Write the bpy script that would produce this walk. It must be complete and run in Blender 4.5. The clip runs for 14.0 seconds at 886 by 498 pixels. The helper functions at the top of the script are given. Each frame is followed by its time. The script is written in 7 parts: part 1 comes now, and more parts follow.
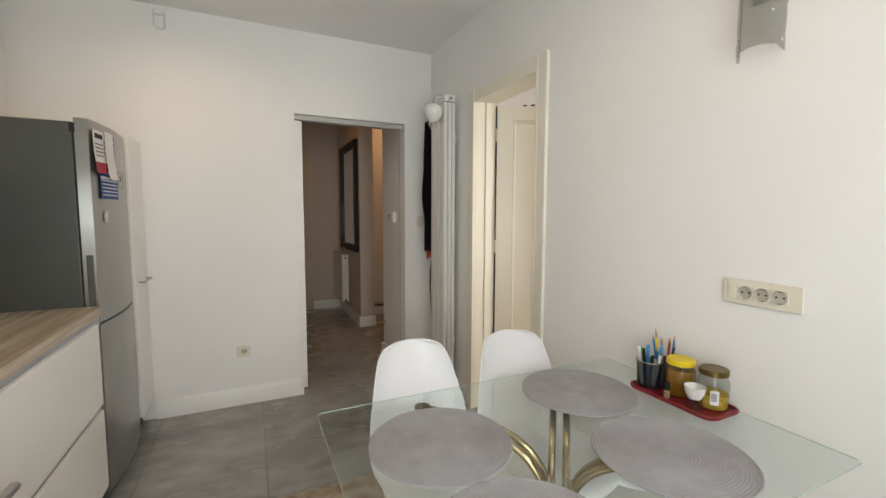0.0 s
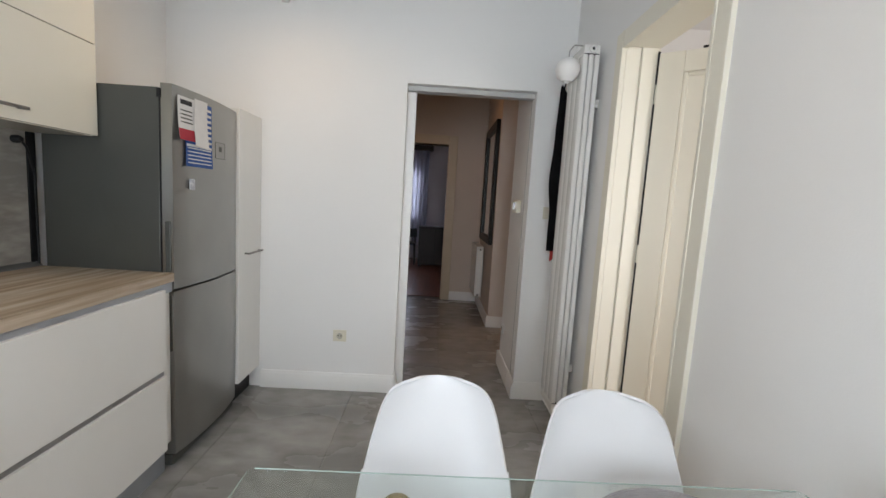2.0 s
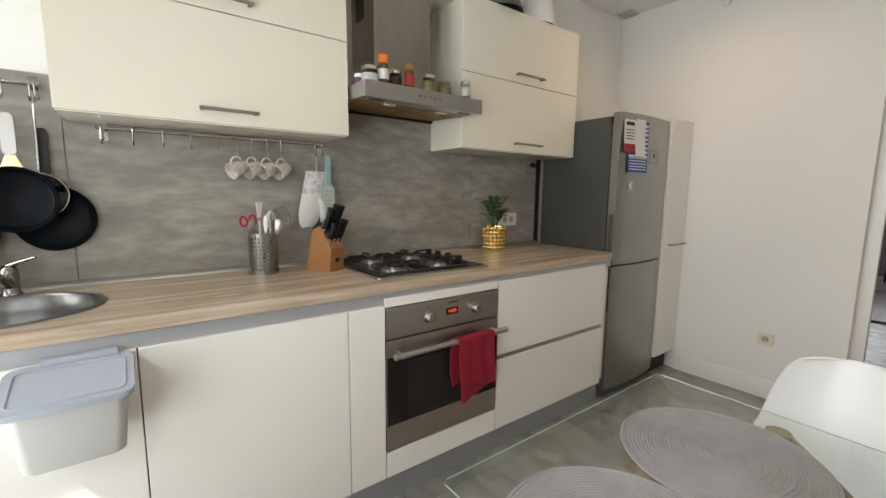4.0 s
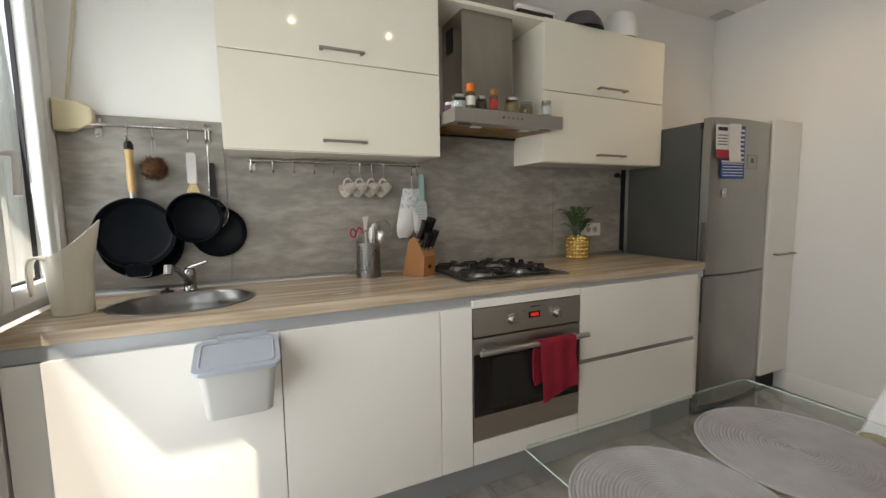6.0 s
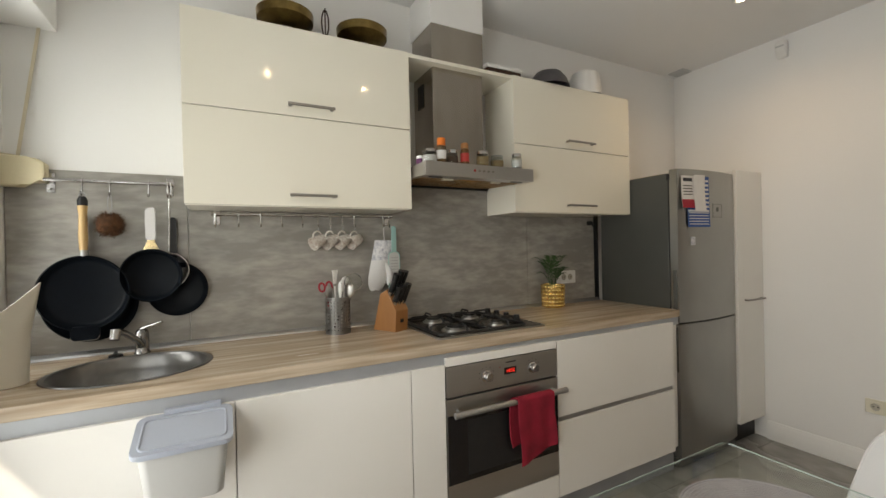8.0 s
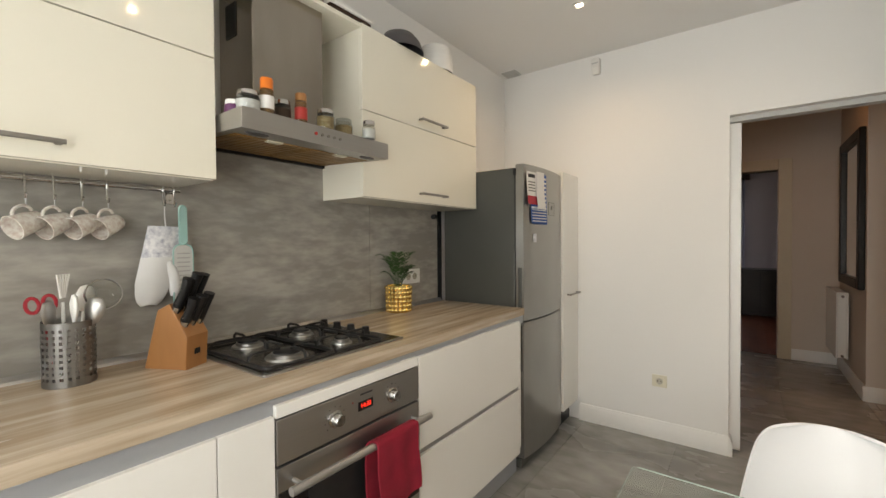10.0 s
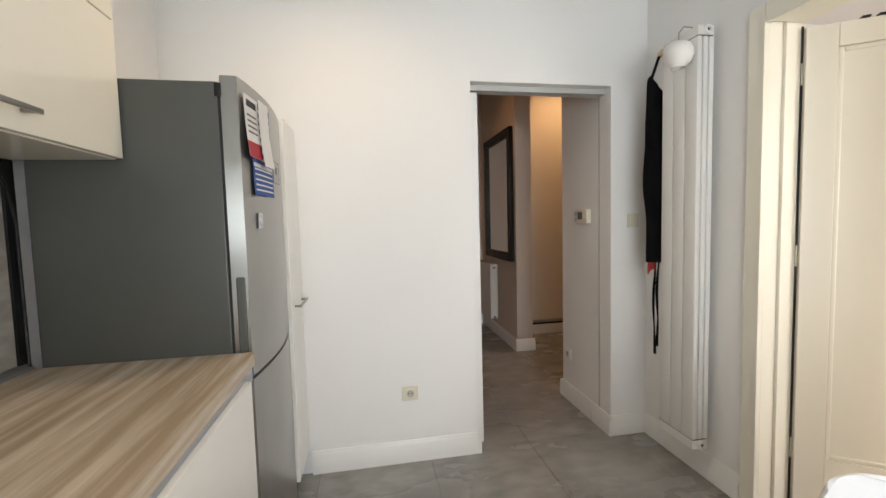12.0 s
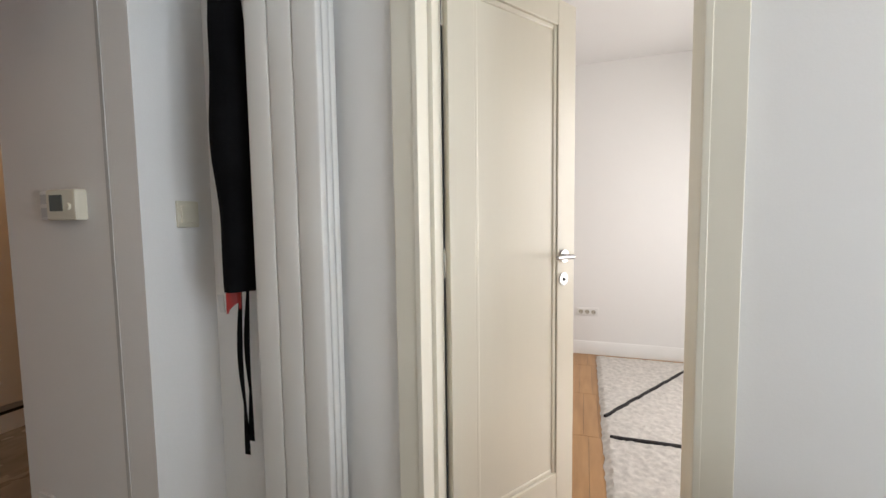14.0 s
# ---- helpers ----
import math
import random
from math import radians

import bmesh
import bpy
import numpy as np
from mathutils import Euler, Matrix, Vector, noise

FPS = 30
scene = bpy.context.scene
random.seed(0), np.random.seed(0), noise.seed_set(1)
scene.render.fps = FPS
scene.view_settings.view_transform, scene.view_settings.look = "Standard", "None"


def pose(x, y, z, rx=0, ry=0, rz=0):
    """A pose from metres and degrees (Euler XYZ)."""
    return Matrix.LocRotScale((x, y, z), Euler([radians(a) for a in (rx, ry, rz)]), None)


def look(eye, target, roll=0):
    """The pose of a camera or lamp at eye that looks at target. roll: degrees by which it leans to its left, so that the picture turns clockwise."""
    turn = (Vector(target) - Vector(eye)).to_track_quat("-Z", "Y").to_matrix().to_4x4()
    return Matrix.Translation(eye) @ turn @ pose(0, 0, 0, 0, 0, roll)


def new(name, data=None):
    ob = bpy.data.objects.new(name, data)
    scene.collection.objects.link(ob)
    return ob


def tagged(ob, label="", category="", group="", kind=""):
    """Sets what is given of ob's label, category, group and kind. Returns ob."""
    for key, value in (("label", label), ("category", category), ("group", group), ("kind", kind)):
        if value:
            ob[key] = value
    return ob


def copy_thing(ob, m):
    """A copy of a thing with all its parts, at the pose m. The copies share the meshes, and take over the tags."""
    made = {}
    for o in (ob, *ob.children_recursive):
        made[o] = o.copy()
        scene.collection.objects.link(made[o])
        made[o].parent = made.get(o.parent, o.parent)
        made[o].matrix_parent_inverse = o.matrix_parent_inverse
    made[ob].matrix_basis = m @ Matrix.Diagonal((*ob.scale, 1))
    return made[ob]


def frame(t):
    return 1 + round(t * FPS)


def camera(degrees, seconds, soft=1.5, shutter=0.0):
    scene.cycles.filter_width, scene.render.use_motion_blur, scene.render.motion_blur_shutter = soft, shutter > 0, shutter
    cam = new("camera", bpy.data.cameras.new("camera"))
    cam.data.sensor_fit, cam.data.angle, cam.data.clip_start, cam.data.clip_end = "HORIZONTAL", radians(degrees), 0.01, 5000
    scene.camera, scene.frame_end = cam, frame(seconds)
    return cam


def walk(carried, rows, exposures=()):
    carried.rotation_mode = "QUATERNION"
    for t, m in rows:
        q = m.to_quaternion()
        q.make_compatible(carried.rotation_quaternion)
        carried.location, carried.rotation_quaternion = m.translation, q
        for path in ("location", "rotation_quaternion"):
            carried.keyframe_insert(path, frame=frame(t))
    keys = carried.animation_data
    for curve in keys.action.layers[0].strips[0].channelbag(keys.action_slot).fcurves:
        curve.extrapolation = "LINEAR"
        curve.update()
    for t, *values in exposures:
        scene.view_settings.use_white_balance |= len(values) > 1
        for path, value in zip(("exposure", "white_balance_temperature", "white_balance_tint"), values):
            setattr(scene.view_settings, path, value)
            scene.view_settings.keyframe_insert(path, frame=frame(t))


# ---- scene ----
cam = camera(94.0, 14.0)
PATH = [
    (0, (0.02, -0.007, 1.363), (0.863, 1.799, 1.198), 0.2),
    (0.5, (0.132, 0.142, 1.36), (0.902, 1.983, 1.215), 1.1),
    (1, (0.299, 0.314, 1.374), (0.916, 2.211, 1.229), 2.4),
    (1.5, (0.431, 0.456, 1.348), (0.804, 2.412, 1.155), 3.6),
    (2, (0.55, 0.438, 1.335), (0.604, 2.425, 1.114), 3.5),
    (2.5, (0.675, 0.314, 1.343), (0.318, 2.263, 1.075), 2.4),
    (3, (0.737, 0.174, 1.329), (-0.103, 1.965, 1.037), 1.4),
    (3.5, (0.754, 0.088, 1.3), (-0.535, 1.593, 1.026), 0.7),
    (4, (0.767, 0.008, 1.294), (-0.824, 1.19, 1.027), 0.6),
    (4.2, (0.767, -0.015, 1.301), (-0.9, 1.057, 1.031), 0.5),
    (6.3, (0.925, -0.087, 1.287), (-0.885, 0.742, 1.098), -0.8),
    (6.5, (0.916, -0.078, 1.298), (-0.889, 0.771, 1.15), -0.9),
    (7, (0.899, -0.041, 1.349), (-0.894, 0.843, 1.299), -1.0),
    (7.2, (0.898, -0.036, 1.365), (-0.892, 0.857, 1.339), -1.1),
    (9.3, (0.821, 0.004, 1.308), (-0.817, 1.148, 1.215), -0.9),
    (9.5, (0.707, 0.055, 1.312), (-0.822, 1.342, 1.243), -0.8),
    (10, (0.423, 0.131, 1.33), (-0.763, 1.741, 1.296), -0.4),
    (10.5, (0.24, 0.227, 1.331), (-0.546, 2.066, 1.292), -0.4),
    (11, (0.039, 0.421, 1.316), (-0.369, 2.377, 1.245), -0.7),
    (11.5, (-0.127, 0.68, 1.329), (-0.152, 2.675, 1.226), -1.2),
    (12, (-0.244, 0.974, 1.332), (0.111, 2.938, 1.199), -1.5),
    (12.5, (-0.198, 1.331, 1.327), (0.585, 3.165, 1.16), -1.8),
    (13, (-0.039, 1.605, 1.326), (1.188, 3.177, 1.165), -1.6),
    (13.5, (0.135, 1.862, 1.317), (1.755, 3.022, 1.162), -1.2),
    (14, (0.351, 2.032, 1.281), (2.238, 2.681, 1.14), -0.8),
]
EXPOSURES = [(0.0, 0.21, 7150, 12), (1.0, 0.32, 6550, 12), (2.0, 0.34, 6450, 12), (3.0, 0.46, 6650, 12), (3.5, 0.40, 7250, 12), (4.2, 0.05, 7200, 12), (6.5, -0.15, 7300, 12),
             (7.2, -0.13, 7500, 12), (9.5, 0.08, 7650, 12), (10.0, 0.34, 7650, 12), (10.5, 0.49, 7450, 12), (11.5, 0.70, 6950, 12), (12.6, 0.60, 6650, 12), (13.0, 0.46, 6350, 12), (13.5, 0.66, 6150, 12),
             (14.0, 0.55, 6400, 12)]
walk(cam, [(t, look(eye, target, roll)) for t, eye, target, roll in PATH], EXPOSURES)

# ---- plan, in metres ----
LEFT, RIGHT, FAR, BACK, CEIL = -1.20, 1.41, 3.21, -0.75, 2.67
TOP = 0.952          # worktop
FRONT = -0.59        # fronts of the base units
UP = -0.91           # fronts of the wall units

# ---- world, sun and lamps ----
world = bpy.data.worlds.new("sky")
scene.world = world
world.use_nodes = True
sky = world.node_tree.nodes.new("ShaderNodeTexSky")
sky.sky_type, sky.sun_disc = "NISHITA", False
sky.sun_elevation, sky.sun_rotation = radians(48), radians(135)
world.node_tree.links.new(sky.outputs[0], world.node_tree.nodes["Background"].inputs[0])
world.node_tree.nodes["Background"].inputs[1].default_value = 0.1


def lamp(name, kind, m, energy, colour, size=0.1, size_y=None, cone=None, blend=0.5):
    data = bpy.data.lights.new(name, kind)
    data.energy, data.color = energy, colour
    if kind == "AREA":
        data.size = size
        if size_y:
            data.shape, data.size_y = "RECTANGLE", size_y
            data.spread = radians(160)
    elif kind == "SUN":
        data.angle = size
    else:
        data.shadow_soft_size = size
    if cone:
        data.spot_size, data.spot_blend = radians(cone), blend
    ob = new(name, data)
    ob.matrix_world = m
    return ob


DAY = (0.84, 0.93, 1.0)
lamp("sun", "SUN", look((3, -3, 4.77), (0, 0, 0)), 5.0, (1.0, 0.95, 0.86), radians(0.6))
lamp("window_light", "AREA", look((-0.88, -0.80, 1.55), (-0.65, 2.0, 1.70)), 9, DAY, 0.44, 1.1)
lamp("balcony_door_light", "AREA", look((-0.175, -0.80, 1.2), (0.25, 2.0, 1.75)), 16, DAY, 0.60, 2.0)
# unseen fill lamp, added just inside the back wall to brighten the room
lamp("second_window_light", "AREA", look((0.71, -0.70, 1.52), (0.25, 2.0, 1.85)), 14, DAY, 0.44, 0.72)
# area fill added inside the living room; its daylight source is unseen
lamp("living_room_light", "AREA", look((3.0, 0.45, 1.5), (3.1, 3.0, 1.0)), 24, (1.0, 0.96, 0.91), 1.5, 1.5)
lamp("far_room_light", "AREA", look((-0.175, 10.42, 1.6), (-0.1, 7.0, 1.0)), 10, (0.85, 0.9, 1.0), 0.8, 1.1)
lamp("passage_spot", "SPOT", look((1.95, 4.95, 2.93), (1.97, 5.30, 0.0)), 22, (1.0, 0.60, 0.30), 0.05, None, 150, 1.0)
# warm fill added for the hall; no light fitting belongs to it
lamp("hall_spot", "SPOT", look((0.55, 4.9, 2.95), (0.55, 4.9, 0)), 7, (1.0, 0.50, 0.23), 0.05, None, 140, 0.9)
SPOTS = [(0.52, 0.26, 7), (0.52, 0.98, 7), (-0.35, 2.50, 12)]
for x, y, power in SPOTS:
    lamp("downlight_lamp", "SPOT", look((x, y, CEIL - 0.035), (x, y, 0)), power, (1.0, 0.74, 0.46), 0.012, None, 168, 1.0)


# ---- materials ----
def mat(name, colour, rough=0.5, metal=0.0, scale=8.0, vary=0.06, bump=0.0, fine=90.0, stretch=(1, 1, 1), second=None,
        amount=0.5, coat=0.0, island=0.0, spec=0.5, weight=0.25, detail=6):
    """A surface with coarse tone variation, fine grain and relief, in metres."""
    m = bpy.data.materials.new(name)
    m.use_nodes = True
    n, l = m.node_tree.nodes, m.node_tree.links
    b = n["Principled BSDF"]
    b.inputs["Roughness"].default_value, b.inputs["Metallic"].default_value = rough, metal
    b.inputs["Specular IOR Level"].default_value = spec
    b.inputs["Coat Weight"].default_value, b.inputs["Coat Roughness"].default_value = coat, 0.05
    geo, mapping = n.new("ShaderNodeNewGeometry"), n.new("ShaderNodeMapping")
    mapping.inputs["Scale"].default_value = stretch
    l.new(geo.outputs["Position"], mapping.inputs["Vector"])
    coarse, grain = n.new("ShaderNodeTexNoise"), n.new("ShaderNodeTexNoise")
    for tex, size, steps in ((coarse, scale, detail), (grain, fine, detail)):
        tex.inputs["Scale"].default_value, tex.inputs["Detail"].default_value = size, steps
        l.new(mapping.outputs["Vector"], tex.inputs["Vector"])
    mix = n.new("ShaderNodeMix")
    mix.data_type = "RGBA"
    c2 = second or tuple(max(0.0, c * (1 - 2.5 * vary)) for c in colour)
    mix.inputs[6].default_value, mix.inputs[7].default_value = (*colour, 1), (*c2, 1)
    ramp = n.new("ShaderNodeMapRange")
    ramp.inputs[1].default_value, ramp.inputs[2].default_value = 0.5 - 0.25 * amount - 0.05, 0.5 + 0.25 / max(amount, 0.2) * 0.5
    add = n.new("ShaderNodeMath")
    add.operation = "MULTIPLY_ADD"
    l.new(grain.outputs["Fac"], add.inputs[0])
    add.inputs[1].default_value = weight
    l.new(coarse.outputs["Fac"], add.inputs[2])
    sub = n.new("ShaderNodeMath")
    sub.operation = "SUBTRACT"
    sub.inputs[1].default_value = weight / 2
    l.new(add.outputs[0], sub.inputs[0])
    l.new(sub.outputs[0], ramp.inputs[0])
    l.new(ramp.outputs[0], mix.inputs[0])
    out = mix.outputs[2]
    if island:
        info, hsv, rng = n.new("ShaderNodeObjectInfo"), n.new("ShaderNodeHueSaturation"), n.new("ShaderNodeMapRange")
        rng.inputs[3].default_value, rng.inputs[4].default_value = 1 - island, 1 + island
        l.new(info.outputs["Random"], rng.inputs[0])
        l.new(rng.outputs[0], hsv.inputs["Value"])
        l.new(out, hsv.inputs["Color"])
        out = hsv.outputs[0]
    l.new(out, b.inputs["Base Color"])
    rr = n.new("ShaderNodeMapRange")
    rr.inputs[3].default_value, rr.inputs[4].default_value = max(0.02, rough - min(0.06, rough * 0.12)), min(1.0, rough + min(0.06, rough * 0.12))
    l.new(coarse.outputs["Fac"], rr.inputs[0])
    l.new(rr.outputs[0], b.inputs["Roughness"])
    if bump:
        bm_ = n.new("ShaderNodeBump")
        bm_.inputs["Strength"].default_value, bm_.inputs["Distance"].default_value = min(1.0, bump), 0.002
        l.new(grain.outputs["Fac"], bm_.inputs["Height"])
        l.new(bm_.outputs[0], b.inputs["Normal"])
    return m


def glow(name, colour, strength):
    m = bpy.data.materials.new(name)
    m.use_nodes = True
    b = m.node_tree.nodes["Principled BSDF"]
    b.inputs["Base Color"].default_value = (*colour, 1)
    b.inputs["Emission Color"].default_value, b.inputs["Emission Strength"].default_value = (*colour, 1), strength
    return m


def clear(name, tint=(0.97, 1.0, 0.985), rough=0.0):
    """Thin glass: light goes straight through, with a mirror layer on top."""
    m = bpy.data.materials.new(name)
    m.use_nodes = True
    n, l = m.node_tree.nodes, m.node_tree.links
    n.remove(n["Principled BSDF"])
    see, shine, mix, face, power, scale = (n.new("ShaderNode" + k) for k in ("BsdfTransparent", "BsdfGlossy", "MixShader", "LayerWeight", "Math", "Math"))
    see.inputs[0].default_value, shine.inputs["Roughness"].default_value, face.inputs[0].default_value = (*tint, 1), rough, 0.5
    power.operation, power.inputs[1].default_value, scale.operation = "POWER", 5.0, "MULTIPLY_ADD"
    scale.inputs[1].default_value, scale.inputs[2].default_value = 0.8, 0.04
    for a, c in ((face.outputs["Facing"], power.inputs[0]), (power.outputs[0], scale.inputs[0]), (scale.outputs[0], mix.inputs[0]), (see.outputs[0], mix.inputs[1]), (shine.outputs[0], mix.inputs[2]),
                 (mix.outputs[0], n["Material Output"].inputs[0])):
        l.new(a, c)
    return m


M_WALL = mat("wall_paint", (0.82, 0.81, 0.795), 0.85, scale=1.3, vary=0.012, bump=0.12, fine=160)
M_CEIL = mat("ceiling_paint", (0.80, 0.795, 0.79), 0.9, scale=1.0, vary=0.012, bump=0.1, fine=160)
M_TRIM = mat("white_lacquer", (0.80, 0.79, 0.77), 0.35, scale=5, vary=0.015, bump=0.05, fine=40)
M_DOOR = mat("ivory_door_paint", (0.80, 0.76, 0.65), 0.36, scale=4, vary=0.015, bump=0.1, fine=30, stretch=(1, 1, 0.2))
M_TILE = mat("grey_stone_tile", (0.385, 0.376, 0.360), 0.27, scale=1.9, vary=0.1, second=(0.232, 0.226, 0.217), bump=0.2, fine=7,
             stretch=(0.9, 1.7, 1), amount=1.0, island=0.05, weight=0.7, detail=10)
M_GROUT = mat("grey_grout", (0.14, 0.135, 0.13), 0.9, bump=0.3)
M_OAK = mat("oak_floor", (0.42, 0.235, 0.10), 0.4, scale=3, vary=0.08, second=(0.31, 0.16, 0.065), fine=30, stretch=(1, 7, 1), island=0.12)
M_REDFLOOR = mat("dark_red_parquet", (0.21, 0.062, 0.028), 0.3, scale=3, vary=0.1, fine=40, stretch=(5, 1, 1), island=0.15)
M_CREAM = mat("cream_gloss", (0.81, 0.775, 0.672), 0.06, scale=1.2, vary=0.01, fine=12)
M_FRONT = mat("white_satin_front", (0.85, 0.835, 0.80), 0.22, scale=2, vary=0.01, fine=30)
M_CARC = mat("carcass_white", (0.74, 0.73, 0.70), 0.5, vary=0.02)
M_WORK = mat("bleached_oak_laminate", (0.66, 0.555, 0.435), 0.26, scale=6, vary=0.1, second=(0.39, 0.295, 0.205), bump=0.12, fine=16,
             stretch=(4.5, 0.26, 4.5), amount=0.9, weight=0.6, detail=8)
M_SPLASH = mat("cement_splashback", (0.400, 0.377, 0.345), 0.42, scale=4.5, vary=0.1, second=(0.247, 0.232, 0.211), bump=0.5, fine=19,
               stretch=(1, 0.55, 1.7), amount=1.0, weight=1.0, detail=13)
M_ALU = mat("brushed_aluminium", (0.42, 0.42, 0.42), 0.38, 0.9, scale=6, vary=0.05, bump=0.1, fine=120, stretch=(1, 0.05, 1))
M_STEEL = mat("brushed_steel", (0.45, 0.44, 0.425), 0.32, 0.95, scale=5, vary=0.05, bump=0.08, fine=150, stretch=(1, 0.04, 1))
M_SATIN = mat("satin_channel_aluminium", (0.44, 0.46, 0.49), 0.45, 0.5, scale=6, vary=0.03)
M_BRONZE = mat("dark_satin_nickel", (0.30, 0.285, 0.265), 0.32, 0.95, scale=8, vary=0.05)
M_STEELV = mat("smeared_steel", (0.41, 0.37, 0.325), 0.22, 0.97, scale=4, vary=0.07, bump=0.25, fine=9, stretch=(1.5, 1.5, 0.6), weight=0.5)
# sink steel darkened so its colour carries the shading inside the bowl
M_SINK = mat("shaded_sink_steel", (0.27, 0.265, 0.26), 0.30, 0.95, scale=5, vary=0.10, bump=0.1, fine=40)
M_HOB = mat("dark_hob_steel", (0.17, 0.16, 0.15), 0.24, 0.95, scale=6, vary=0.06, bump=0.06, fine=120, stretch=(1, 0.06, 1))
M_TAP = mat("dull_chrome", (0.30, 0.295, 0.29), 0.20, 1.0, scale=20, vary=0.05)
M_FRIDGE = mat("silver_fridge_paint", (0.36, 0.355, 0.335), 0.30, 0.95, scale=3, vary=0.05, bump=0.05, fine=200)
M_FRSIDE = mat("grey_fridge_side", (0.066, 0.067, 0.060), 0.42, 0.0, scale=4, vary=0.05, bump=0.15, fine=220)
M_CHROME = mat("chrome", (0.50, 0.49, 0.48), 0.16, 1.0, scale=20, vary=0.03)
M_BLACK = mat("black_plastic", (0.009, 0.009, 0.010), 0.4, scale=20, vary=0.1, spec=0.35)
M_IRON = mat("black_enamel", (0.012, 0.012, 0.013), 0.5, scale=30, vary=0.1, bump=0.1)
M_PAN = mat("nonstick_coating", (0.004, 0.006, 0.009), 0.36, scale=30, vary=0.1, bump=0.06, fine=200, spec=0.10)
M_DGLASS = mat("dark_oven_glass", (0.010, 0.010, 0.012), 0.07, scale=3, vary=0.1)
M_SHELL = mat("white_moulded_plastic", (0.74, 0.74, 0.75), 0.30, scale=3, vary=0.01, bump=0.03, fine=200)
M_GOLD = mat("champagne_metal", (0.50, 0.39, 0.22), 0.18, 1.0, scale=9, vary=0.06)
M_GILT = mat("gilt_ceramic", (0.86, 0.64, 0.26), 0.16, 1.0, scale=30, vary=0.05)
M_MATGREY = mat("grey_woven_cord", (0.325, 0.315, 0.328), 0.85, scale=18, vary=0.07, bump=0.6, fine=320)
M_RED = mat("crimson_terry", (0.30, 0.008, 0.028), 0.95, scale=14, vary=0.14, bump=1.0, fine=260)
M_REDTRAY = mat("red_lacquer", (0.19, 0.009, 0.016), 0.3, scale=9, vary=0.1)
M_BEECH = mat("block_wood", (0.37, 0.170, 0.058), 0.40, scale=9, vary=0.12, second=(0.30, 0.13, 0.045), fine=60, stretch=(1, 1, 0.25), bump=0.1)
M_HANDLEWOOD = mat("pale_beech", (0.60, 0.40, 0.18), 0.45, scale=12, vary=0.1, fine=60, stretch=(1, 1, 0.2))
M_COIR = mat("coir_bristle", (0.105, 0.040, 0.012), 0.95, scale=60, vary=0.25, bump=1.0, fine=300)
M_BIN = mat("pale_grey_plastic", (0.52, 0.52, 0.51), 0.42, scale=4, vary=0.02, bump=0.05)
M_LID = mat("blue_grey_plastic", (0.41, 0.45, 0.53), 0.38, scale=4, vary=0.02, bump=0.05)
M_PITCH = mat("ivory_plastic", (0.70, 0.66, 0.57), 0.42, scale=4, vary=0.02)
M_IVORY = mat("ivory_socket_plastic", (0.72, 0.68, 0.56), 0.4, scale=9, vary=0.02)
# socket ivory greyed to stand for the shade inside the shallow wells
M_WELL = mat("socket_well_shade", (0.46, 0.43, 0.36), 0.5, scale=9, vary=0.03)
M_YELLOWED = mat("yellowed_plastic", (0.72, 0.63, 0.42), 0.45, scale=6, vary=0.04)
M_BLACKCLOTH = mat("black_cotton", (0.006, 0.006, 0.007), 0.95, scale=12, vary=0.2, bump=0.6, fine=400, spec=0.1)
M_WHITECLOTH = mat("white_cotton", (0.72, 0.72, 0.72), 0.9, scale=10, vary=0.05, bump=0.6, fine=400)
M_PRINT = mat("blue_grey_print", (0.74, 0.74, 0.76), 0.9, scale=58, vary=0.3, second=(0.12, 0.14, 0.25), amount=0.3, bump=0.5, fine=260)
M_MINT = mat("mint_plastic", (0.30, 0.50, 0.47), 0.35, scale=6, vary=0.03)
M_CUP = mat("patterned_porcelain", (0.82, 0.79, 0.74), 0.14, scale=85, vary=0.25, second=(0.36, 0.16, 0.11), amount=0.22)
M_WHITEP = mat("white_plastic", (0.78, 0.77, 0.75), 0.35, scale=9, vary=0.02)
M_GREYBOWL = mat("dark_grey_bowl", (0.085, 0.08, 0.085), 0.5, scale=9, vary=0.08)
M_BRASS = mat("aged_brass", (0.24, 0.165, 0.06), 0.3, 1.0, scale=18, vary=0.2)
M_RUST = mat("rusty_iron", (0.075, 0.040, 0.024), 0.7, 0.4, scale=25, vary=0.25, bump=0.4)
M_LEAF = mat("palm_leaf", (0.030, 0.085, 0.018), 0.5, scale=30, vary=0.2)
M_SOIL = mat("potting_soil", (0.035, 0.024, 0.016), 0.95, bump=1.0)
M_MIRFRAME = mat("black_brown_wood", (0.009, 0.007, 0.006), 0.42, scale=9, vary=0.15, bump=0.1, fine=50, spec=0.3)
M_MIRROR = mat("mirror_silver", (0.85, 0.87, 0.86), 0.02, 1.0, vary=0.0)
M_RAD = mat("radiator_enamel", (0.80, 0.79, 0.76), 0.22, scale=3, vary=0.012)
M_RUGSHAG = mat("shaggy_white_wool", (0.66, 0.62, 0.57), 0.95, scale=30, vary=0.12, bump=1.0, fine=140)
M_RUGLINE = mat("black_wool", (0.03, 0.027, 0.027), 0.95, scale=40, vary=0.2, bump=1.0, fine=140)
M_RUGOLD = mat("faded_patterned_rug", (0.42, 0.35, 0.27), 0.95, scale=16, vary=0.2, second=(0.17, 0.105, 0.065), amount=0.5, bump=0.8, fine=220)
M_DARKWOOD = mat("dark_stained_wood", (0.028, 0.020, 0.016), 0.4, scale=6, vary=0.15)
M_BROWNRAIL = mat("brown_rail", (0.055, 0.028, 0.018), 0.5, vary=0.1)
M_SHEER = mat("white_sheer_cloth", (0.70, 0.70, 0.76), 0.9, scale=8, vary=0.04)
